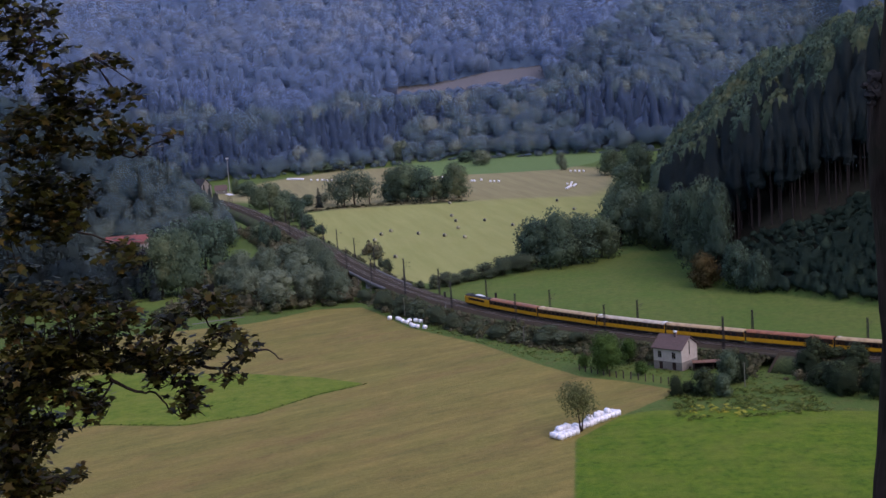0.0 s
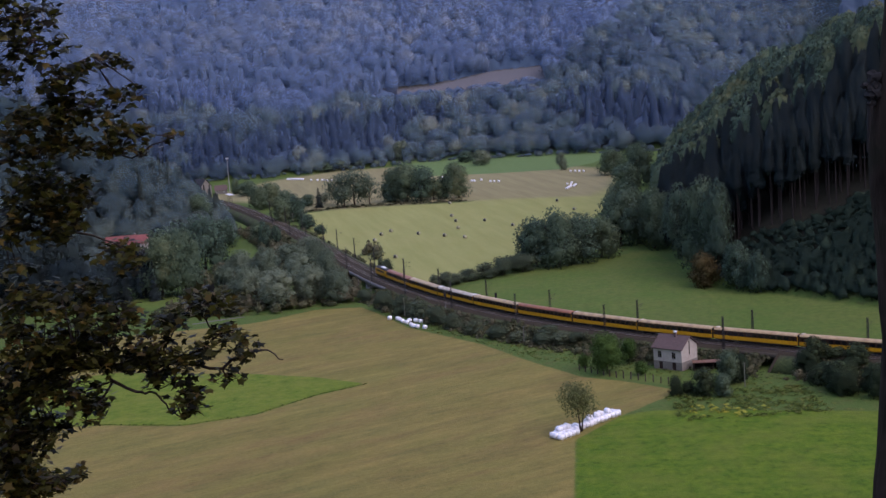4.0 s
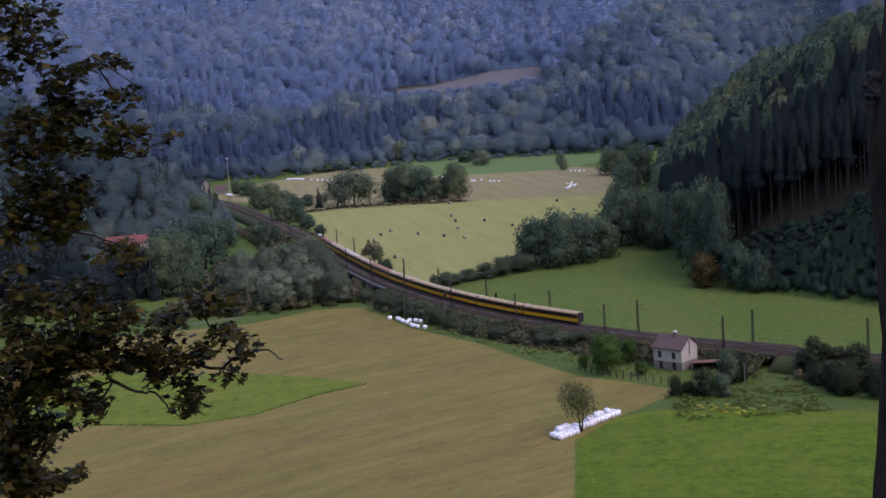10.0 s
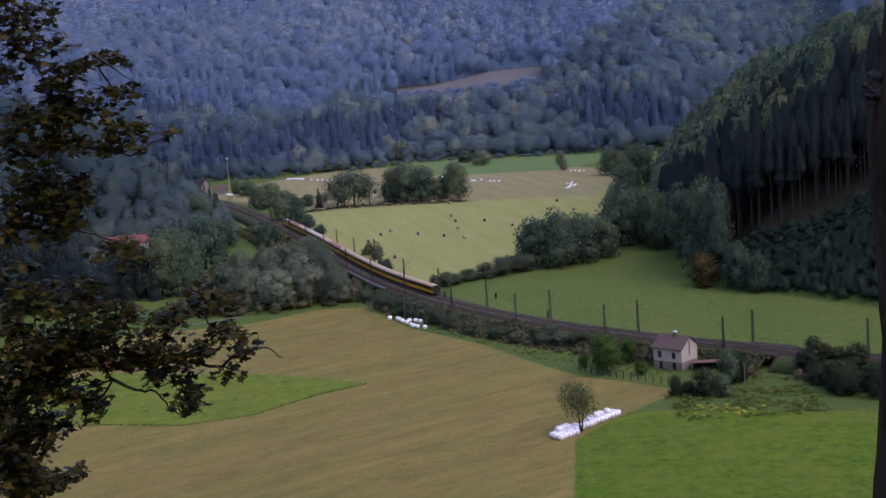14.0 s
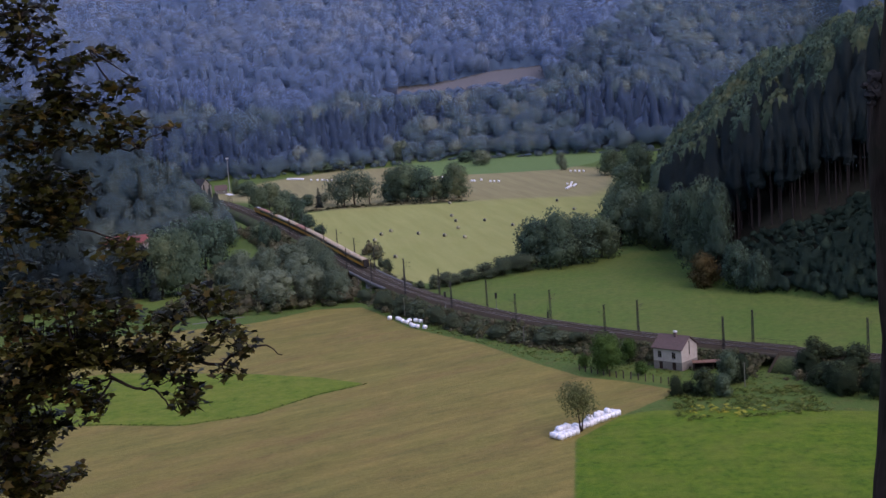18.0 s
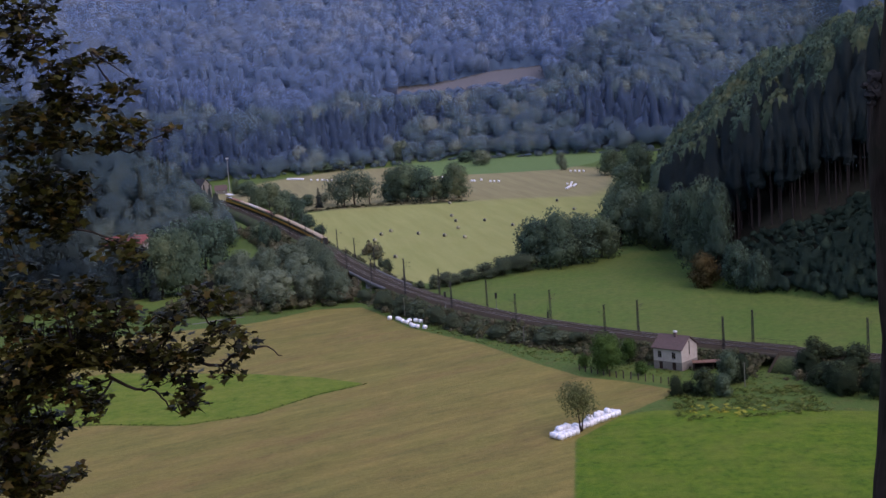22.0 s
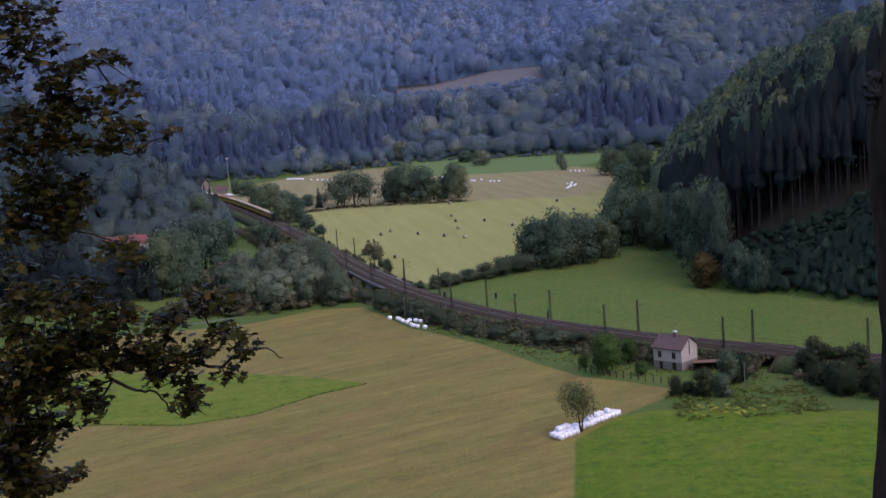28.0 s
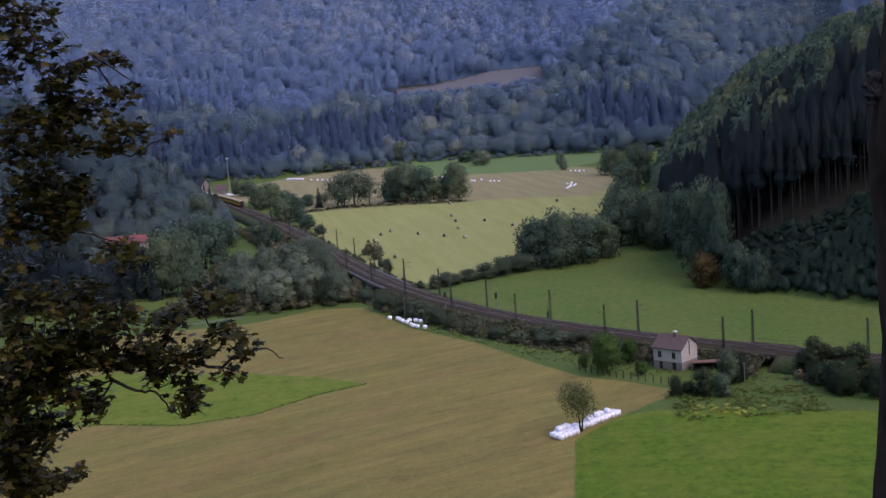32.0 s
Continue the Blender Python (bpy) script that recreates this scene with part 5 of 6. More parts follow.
    wood("tall_weeds", "tall green weeds and rough grass beside the meadow", green, [broad_crown(q, 26, 0.14, 3, BALL_1, 0.0, 0.2, 0.5) for q in (74, 75)], M_GRASS, 20, (0.0, 0.8), True)
    wood("goldenrod", "yellow flowering weeds beside the green meadow", rows, [broad_crown(q, 26, 0.14, 3, BALL_1, 0.0, 0.2, 0.5) for q in (71, 72)], M_YELLOW_WEED, 19, (0.0, 1.0))


build_woods()

RIVER_TREES = [(39.2, 565.5, 20.6, 18.1), (48.4, 561.0, 24.9, 21.5), (58.6, 566.5, 21.2, 19.4), (68.6, 578.5, 17.9, 17.3), (81.2, 606.5, 28.1, 22.1), (91.3, 622.0, 24.5, 18.6), (94.3, 592.5, 26.5, 19.1), (89.0, 693.0, 19.6, 11.8), (112.8, 805.5, 21.0, 20.6), (129.3, 868.5, 28.3, 22.2), (125.1, 960.0, 20.0, 20.4)]
RIVER_SHRUBS = [(23.8, 548.0, 7.8, 10.7), (16.7, 544.0, 6.6, 10.2), (9.6, 540.0, 5.2, 9.2), (32.4, 553.0, 7.7, 13.2), (0.3, 530.0, 6.0, 8.1), (-4.3, 526.5, 5.9, 5.8), (4.4, 533.5, 4.6, 7.7), (28.3, 564.0, 5.9, 9.6), (-9.5, 510.0, 3.3, 3.9), (-25.0, 580.0, 6.0, 5.9), (-28.0, 594.0, 4.9, 3.5)]
FIELD_WILLOWS = [(-67.1, 885.0, 22.1, 19.5), (-55.4, 876.0, 24.2, 22.2), (-45.4, 876.0, 21.9, 14.8), (-61.5, 866.5, 14.2, 14.7), (-76.8, 899.0, 8.5, 11.4)]
FIELD_TREES = [(-28.9, 882.5, 22.4, 20.9), (-20.6, 876.0, 26.0, 24.4), (-12.0, 869.5, 22.8, 20.5), (-3.6, 875.0, 13.6, 17.0), (4.6, 876.5, 15.8, 16.3), (12.7, 874.5, 23.7, 18.4), (-32.6, 881.5, 12.5, 14.9)]
LONE_TREES = [(37.3, 1131.0, 13.1, 17.1), (95.0, 1029.0, 14.2, 9.6), (25.6, 1174.5, 10.1, 14.8), (-30.9, 1216.0, 17.7, 18.4), (-86.4, 1187.5, 10.2, 20.0), (-97.0, 1182.0, 7.6, 15.0), (-66.8, 1194.0, 8.2, 12.1), (-53.0, 1199.0, 6.2, 11.1), (-124.9, 1173.5, 7.6, 9.9)]
WILLOWS = [(-63.7, 509.5, 15.2, 20.1), (-79.3, 533.0, 14.5, 16.0), (-41.5, 511.5, 13.6, 13.6), (-51.2, 513.5, 15.2, 14.5), (-58.3, 540.0, 17.0, 16.6), (-77.6, 576.0, 15.1, 15.8), (-69.8, 607.0, 12.2, 15.5), (-57.4, 598.0, 14.6, 13.8), (-89.8, 584.0, 13.8, 13.5), (-91.5, 554.0, 12.2, 11.9), (-48.0, 556.0, 15.7, 11.9), (-64.7, 638.5, 9.7, 13.6)]
BANK_TREES = [(-111.2, 623.5, 26.0, 22.5), (-108.8, 558.5, 30.1, 21.8), (-117.9, 556.5, 28.6, 22.2), (-128.4, 561.0, 19.0, 17.5), (-142.4, 575.0, 18.0, 17.1), (-113.8, 702.5, 16.0, 15.6), (-132.9, 775.0, 13.0, 17.0), (-99.2, 717.0, 10.6, 10.4), (-86.9, 702.0, 10.4, 6.0), (-92.1, 696.0, 14.5, 7.7), (-132.6, 731.0, 17.0, 17.8), (-166.4, 578.5, 31.2, 23.0), (-176.7, 556.0, 32.8, 27.2)]
STATION_TREES = [(-142.1, 1004.5, 10.9, 18.8), (-114.4, 912.5, 17.0, 23.3), (-93.5, 829.5, 17.2, 16.2), (-93.1, 783.5, 14.3, 13.3), (-86.3, 806.0, 16.4, 15.1), (-118.9, 892.5, 16.3, 15.2), (-76.0, 762.5, 8.6, 11.0), (-66.8, 733.0, 5.7, 8.1), (-87.9, 896.0, 7.7, 11.4), (-154.8, 1028.0, 12.5, 7.0)]
HOUSE_TREES = [(43.1, 365.5, 11.8, 10.0), (50.6, 376.0, 7.6, 6.0), (37.5, 374.0, 4.4, 3.2), (51.8, 361.0, 4.0, 4.4)]
HOUSE_SHRUBS = [(56.9, 336.0, 5.4, 4.4), (60.0, 336.0, 3.8, 3.4), (63.6, 333.5, 7.6, 6.2), (68.2, 331.5, 5.9, 5.2), (74.5, 350.5, 7.0, 6.0), (66.0, 342.0, 3.6, 4.0), (78.0, 356.0, 5.5, 5.5), (71.5, 343.5, 9.6, 6.6), (75.5, 345.0, 7.6, 5.0)]
CORNER_SHRUBS = [(95.5, 350.0, 6.4, 10.0), (97.5, 332.5, 8.4, 12.4), (103.5, 328.5, 9.6, 12.4), (97.6, 324.0, 6.6, 9.2), (96.5, 339.0, 6.5, 9.7), (106.2, 322.0, 9.0, 9.4), (99.9, 350.5, 4.5, 7.8), (105.3, 342.0, 6.6, 10.8), (111.0, 330.0, 8.5, 11.0), (101.0, 337.0, 7.0, 10.0)]
FOOT_TREES = [(94.9, 489.5, 12.6, 13.2), (105.0, 478.5, 17.3, 13.0), (111.1, 470.0, 15.3, 10.3), (98.5, 512.0, 35.3, 18.6), (103.0, 500.0, 31.0, 15.2), (97.9, 550.0, 30.2, 16.6), (98.6, 588.0, 24.5, 16.2), (94.7, 610.5, 21.4, 13.1)]
BANK_SHRUBS = [(-23.2, 487.0, 7.6, 10.0), (-16.2, 473.0, 7.8, 8.1), (-9.5, 464.0, 6.9, 10.7), (-31.5, 508.5, 5.1, 7.4), (-3.6, 453.0, 6.9, 7.7), (30.8, 413.0, 4.0, 7.1), (34.4, 406.0, 3.9, 8.8), (28.6, 409.0, 4.3, 7.0), (38.6, 403.5, 3.2, 5.9), (8.3, 433.0, 4.9, 7.4), (15.3, 423.5, 4.6, 8.0), (22.0, 416.0, 3.8, 7.2), (1.1, 445.0, 5.2, 7.6)]

def build_trees():
    kinds = {}
    for key, name, label, leaf, seeds, sprays, size, low, loose in (
            ("stand", "edge_spruce", "tall spruce with a bare brown stem at the stand edge", M_SPRUCE, (), 0, 0, 0, 0),
            ("oak", "broadleaf_tree", "dense dark green broadleaf tree", M_BROAD, (101, 102, 103), 3200, 0.023, 0.02, 0.0),
            ("willow", "willow", "rounded grey-green willow by the river", M_GREY, (111, 112, 113), 3000, 0.022, 0.02, 0.06),
            ("open", "open_willow", "loose old willow with visible limbs at the field edge", M_GREY, (121, 122), 1500, 0.024, 0.14, 0.2),
            ("shrub", "shrub", "dense green shrub beside the railway valley", M_SHRUB, (131, 132, 133), 1700, 0.03, 0.0, 0.0),
            ("gloom", "riverside_tree", "tall riverside tree with deep shade put into its leaf colour", M_GLOOM, (104, 105), 2600, 0.026, 0.0, 0.0),
            ("hedge", "hedge_shrub", "rounded olive-green shrub in the hedge along the stream", M_HEDGE, (134, 135, 136), 1700, 0.03, 0.0, 0.0),
            ("fresh", "garden_tree", "bright green rounded garden tree by the house", M_FRESH, (141, 142), 2800, 0.023, 0.1, 0.0),
            ("rust", "turning_tree", "small rounded tree turning rusty brown", M_AUTUMN, (151,), 1900, 0.03, 0.0, 0.0)):
        made = []
        if key == "stand":
            for q in (181, 182, 183):
                made.append(tree_master(name, label, cone_crown(q, 24, 11, 0.42 + 0.1 * (q - 181), 0.5, 0.25, 0.75), limb([(0, 0, -0.04), (0.01, 0, 0.5), (0, 0, 0.97)], [0.036, 0.027, 0.006], 7), leaf, M_BARK_PALE, group="spruces along the stand edge"))
        for q in seeds:
            made.append(tree_master(name, label, broad_crown(q, int(sprays * 1.3), size * 1.05, 22 if loose < 0.15 else 12, BALL_1, low, loose, 0.7 if loose < 0.15 else 0.45, 0.6), trunk_with_limbs(q, 0.7, 0.022 if key != "shrub" else 0.012), leaf, M_BARK))
        kinds[key] = masters(*made)
    rng = np.random.default_rng(17)
    edge = []
    for row in range(3):
        for x, y in along(STAND_EDGE[1:], 4.2):
            edge.append((x + rng.uniform(-1.2, 1.2) + row * 1.2, y + 1.0 + row * 3.6 + rng.uniform(-1.2, 1.2), rng.uniform(25, 36), rng.uniform(6.0, 9.5)))
    plant(kinds["stand"], [q for q in edge if q[0] < 215], 16)
    plant(kinds["oak"], RIVER_TREES, 1)
    plant(kinds["hedge"], RIVER_SHRUBS, 2)
    plant(kinds["open"], FIELD_WILLOWS, 3)
    plant(kinds["oak"], FIELD_TREES, 4)
    plant(kinds["willow"][:2] + kinds["oak"][:1], LONE_TREES, 5)
    plant(kinds["willow"], WILLOWS, 6)
    plant(kinds["oak"], [q for q in BANK_TREES if q[0] > -125 or q[1] > 600], 7)
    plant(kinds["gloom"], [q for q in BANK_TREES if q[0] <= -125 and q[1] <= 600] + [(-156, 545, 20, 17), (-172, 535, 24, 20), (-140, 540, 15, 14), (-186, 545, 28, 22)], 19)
    plant(kinds["oak"], STATION_TREES, 8)
    plant(kinds["fresh"], HOUSE_TREES, 9)
    plant(kinds["shrub"] + kinds["oak"][2:], HOUSE_SHRUBS, 10)
    corner = []
    for x, y, h, w in CORNER_SHRUBS:
        for k in range(2):
            corner.append((x + rng.uniform(-2.5, 2.5), y + rng.uniform(-2.5, 2.5), h * rng.uniform(0.7, 1.0), w * rng.uniform(0.5, 0.75)))
    plant(kinds["shrub"], corner, 11)
    plant(kinds["rust"], FOOT_TREES[:1], 12)
    plant(kinds["oak"], FOOT_TREES[1:], 13)
    plant(kinds["hedge"], BANK_SHRUBS, 14)
    spruce = masters(tree_master("spruce", "slender dark spruce standing alone", cone_crown(161, 20, 10, 0.04), limb([(0, 0, -0.02), (0, 0, 0.9)], [0.03, 0.006], 6), M_SPRUCE, M_BARK))
    plant(spruce, [(-178, 566, 24, 10), (-171, 558, 21, 9), (-165, 570, 25, 10), (-158, 556, 20, 9), (-152, 564, 23, 10), (-145, 552, 19, 8.5), (-139, 560, 22, 9.5), (-132, 550, 18, 8), (-126, 558, 20, 9), (-120, 549, 17, 8), (-174, 548, 18, 8), (-161, 545, 16, 8)], 18)
    plant(spruce, [(-79, 880, 14, 9), (-155, 1030, 13, 8), (-92, 696, 12, 6), (-88, 704, 11, 5.5), (-99, 716, 10, 5)], 15)
    ash = tree_master("young_ash", "open-crowned young tree standing beside wrapped bales", broad_crown(171, 3600, 0.02, 18, BALL_1, 0.33, 0.14, 0.3, 0.8), forked_trunk(171), M_ASH, M_BARK)
    ash.matrix_world = Matrix.Translation((29.5, 309.2, 0.0)) @ Matrix.Diagonal((10.2, 10.2, 12.3, 1))


build_trees()


# ---- the house by the line and its yard ----
def wall_with_holes(length, tall, thick, holes):
    """A wall along x from 0, its outside at y = 0; holes are (x0, x1, z0, z1). Piers and lintels meet end to end."""
    bm = bmesh.new()
    cuts = sorted({0.0, length, *[v for h in holes for v in h[:2]]})
    for a, b in zip(cuts[:-1], cuts[1:]):
        mid = (a + b) / 2
        z = 0.0
        for h in sorted((h for h in holes if h[0] < mid < h[1]), key=lambda h: h[2]):
            if h[2] > z:
                box(bm, mid, thick / 2, (z + h[2]) / 2, b - a, thick, h[2] - z)
            z = h[3]
        if z < tall:
            box(bm, mid, thick / 2, (z + tall) / 2, b - a, thick, tall - z)
    bmesh.ops.remove_doubles(bm, verts=bm.verts, dist=0.001)
    return bm


def fill_window(parent, x, z, w, h, m, leaf=M_GLASS):
    win = part("window", blocks((x, 0.02, z - h / 2 + 0.03, w + 0.1, 0.1, 0.06), (x, 0.02, z + h / 2 - 0.03, w, 0.1, 0.06), (x - w / 2 + 0.03, 0.02, z, 0.06, 0.1, h - 0.12), (x + w / 2 - 0.03, 0.02, z, 0.06, 0.1, h - 0.12), (x, 0.02, z, 0.05, 0.08, h - 0.12), (x, 0.02, z + h * 0.15, w - 0.12, 0.08, 0.05)), M_FRAME, parent)
    win.matrix_basis = m
    part("pane", blocks((x, 0.05, z, w - 0.1, 0.02, h - 0.1)), leaf, win)
    part("sill", blocks((x, -0.1, z - h / 2 - 0.03, w + 0.16, 0.16, 0.05), bevel=0.01), M_CONCRETE, win)


def build_house():
    W, D, wall_h, ridge_h = 9.2, 8.0, 6.2, 9.0
    yaw = radians(-43)
    place = Matrix.Translation((56.6, 368.4, -0.15)) @ Matrix.Rotation(yaw, 4, "Z")
    house = thing("house", "small pale rendered two-storey house with a brown tiled gable roof", "house", place)
    plinth_h = 2.35
    faces = (("front", Matrix(), W, [(1.7, 2.95, 0.05, 2.2), (6.0, 7.25, 0.05, 2.2)], [(1.35, 2.65, 3.2, 5.1), (5.9, 7.2, 3.2, 5.1)]),
             ("gable", Matrix.Translation((W, 0, 0)) @ Matrix.Rotation(math.pi / 2, 4, "Z"), D, [], []),
             ("back", Matrix.Translation((W, D, 0)) @ Matrix.Rotation(math.pi, 4, "Z"), W, [], []),
             ("far_gable", Matrix.Translation((0, D, 0)) @ Matrix.Rotation(-math.pi / 2, 4, "Z"), D, [], []))
    for key, m, length, low, high in faces:
        a = part("plinth_wall", wall_with_holes(length - 0.3, plinth_h, 0.3, low), M_PLINTH, house, "rough grey ground-floor wall")
        a.matrix_basis = m
        b = part("upper_wall", wall_with_holes(length - 0.33, wall_h - plinth_h, 0.3, [(x0, x1, z0 - plinth_h, z1 - plinth_h) for x0, x1, z0, z1 in high]), M_RENDER, house)
        b.matrix_basis = m @ Matrix.Translation((0, 0.03, plinth_h))
        for x0, x1, z0, z1 in low + high:
            if z0 < 0.3:
                d = part("door", blocks(((x0 + x1) / 2, 0.2, (z0 + z1) / 2, x1 - x0 - 0.02, 0.06, z1 - z0 - 0.02), bevel=0.01), M_DOOR, house, "dark brown plank door")
                d.matrix_basis = m
            else:
                fill_window(house, (x0 + x1) / 2, (z0 + z1) / 2, x1 - x0, z1 - z0, m @ Matrix.Translation((0, 0.12, 0)))
    for x0 in (0.03, W - 0.33):
        bm = prism(bmesh.new(), [(0.05, wall_h), (D - 0.05, wall_h), (D / 2, ridge_h - 0.1)], x0, x0 + 0.3)
        part("gable_wall", bm, M_RENDER, house)
    pitch = math.atan2(ridge_h - wall_h, D / 2)
    run = math.hypot(ridge_h - wall_h, D / 2) + 0.55
    for side in (0, 1):
        turn = Matrix.Translation((W / 2, D / 2, 0)) @ Matrix.Rotation(math.pi * side, 4, "Z")
        slope = part("roof", blocks((0, -run / 2, 0, W + 0.9, run, 0.1)), M_TILES, house)
        slope.matrix_basis = turn @ Matrix.Translation((0, 0, ridge_h + 0.08)) @ Matrix.Rotation(pitch, 4, "X")
        for k in range(14):
            part("tile_course", blocks((0, -0.2 - k * run / 14.2, 0.07, W + 0.9, run / 14 - 0.01, 0.04), bevel=0.012), M_TILES, slope)
        part("gutter", rods(((-W / 2 - 0.4, -run - 0.05, -0.02), (W / 2 + 0.4, -run - 0.05, -0.02), 0.07)), M_MAST, slope)
    part("ridge_cap", rods(((-0.45, D / 2, ridge_h + 0.14), (W + 0.45, D / 2, ridge_h + 0.14), 0.11)), M_TILES, house)
    ch = part("chimney", blocks((W * 0.56, D / 2 - 0.5, ridge_h + 0.25, 0.7, 0.7, 1.5), bevel=0.02), M_TILES, house)
    part("chimney_cap", blocks((W * 0.56, D / 2 - 0.5, ridge_h + 1.2, 0.85, 0.85, 0.45), bevel=0.05), M_WHITE, ch, "bright white chimney cap")
    # rod added for a dark upright mark under the gable apex
    part("gable_mark", rods(((W + 0.06, D / 2 - 0.1, 4.0), (W + 0.06, D / 2 - 0.1, 7.9), 0.13)), M_DARK, house, "dark upright mark below the gable apex, added as a rod")
    shed = thing("shed", "low open shed with a rusty sheet roof", "shed", Matrix.Translation((66.4, 363.0, -0.2)) @ Matrix.Rotation(yaw + math.pi / 2 - 0.95, 4, "Z"))
    part("shed_roof", blocks((4.2, 0, 2.35, 8.6, 3.4, 0.08)), M_RUST, shed)
    for k in range(9):
        part("roof_rib", blocks((0.2 + k * 1.0, 0, 2.43, 0.12, 3.4, 0.06)), M_RUST, shed)
    # near-black walls: the shade inside the open shed is put into their colour
    part("back_wall", blocks((4.2, 1.5, 1.15, 8.2, 0.1, 2.3)), M_DARK, shed)
    for x in (0.3, 2.9, 5.5, 8.1):
        part("shed_post", blocks((x, -1.5, 1.15, 0.14, 0.14, 2.3)), M_WOOD, shed)
    for x in (0.1, 8.3):
        part("side_wall", blocks((x, 0.1, 1.15, 0.08, 2.7, 2.3)), M_DARK, shed)


build_house()


def build_fence():
    pts = along([(36, 371.5), (44, 361), (52, 353.5), (58, 348)], 2.4)
    fence = thing("fence", "old dark timber post fence round the house yard", "fence")
    rng = random.Random(4)
    for x, y in pts:
        z = float(height(x, y))
        part("post", rods(((x, y, z - 0.3), (x + rng.uniform(-0.08, 0.08), y, z + rng.uniform(1.7, 2.2)), 0.2, 0.17), sides=6), M_WOOD, fence)
    for zz in (0.7, 1.2):
        for (x0, y0), (x1, y1) in zip(pts[:-1], pts[1:]):
            part("wire", rods(((x0, y0, float(height(x0, y0)) + zz), (x1, y1, float(height(x1, y1)) + zz), 0.015), sides=4), M_MAST, fence)


build_fence()


# ---- bales ----
def bale_mesh(name, r, long, seed):
    """A wrapped round bale: a soft drum on its side with slack and dents."""
    rng = np.random.default_rng(seed)
    bm = bmesh.new()
    bmesh.ops.create_cone(bm, cap_ends=True, segments=14, radius1=r, radius2=r, depth=long, matrix=Matrix.Translation((0, 0, r)) @ Matrix.Rotation(math.pi / 2, 4, "X"))
    bmesh.ops.bevel(bm, geom=[e for e in bm.edges if len(e.link_faces) == 2 and any(len(f.verts) > 4 for f in e.link_faces)], offset=0.14, segments=2, affect="EDGES")
    for v in bm.verts:
        v.co += Vector(rng.uniform(-0.03, 0.03, 3))
        v.co.z = max(0.0, v.co.z * (1.0 if v.co.z > 0.25 else 0.75))
    me = bpy.data.meshes.new(name)
    bm.to_mesh(me)
    bm.free()
    me.polygons.foreach_set("use_smooth", [True] * len(me.polygons))
    return me


WRAPPED = [bale_mesh("wrapped_bale", 0.72, 1.4, k) for k in range(3)]
BARE = [bale_mesh("dark_bale", 0.85, 1.5, k + 5) for k in range(2)]
for me in WRAPPED:
    me.materials.append(M_WRAP)
for me in BARE:
    me.materials.append(M_WRAP_DARK)
    me.materials.append(M_STRAW)
    for face in me.polygons:
        if abs(face.normal.y) > 0.9:
            face.material_index = 1


def lay_bales(places, meshes, name, label, group, seed, lift=0.0):
    rng = random.Random(seed)
    for k, (x, y) in enumerate(places):
        ob = new(name, meshes[k % len(meshes)])
        ob.matrix_world = Matrix.Translation((x, y, float(height(x, y)) - 0.02 + lift)) @ Matrix.Rotation(rng.uniform(-0.5, 0.5) + 0.9, 4, "Z")
        tagged(ob, label, "bale", group)


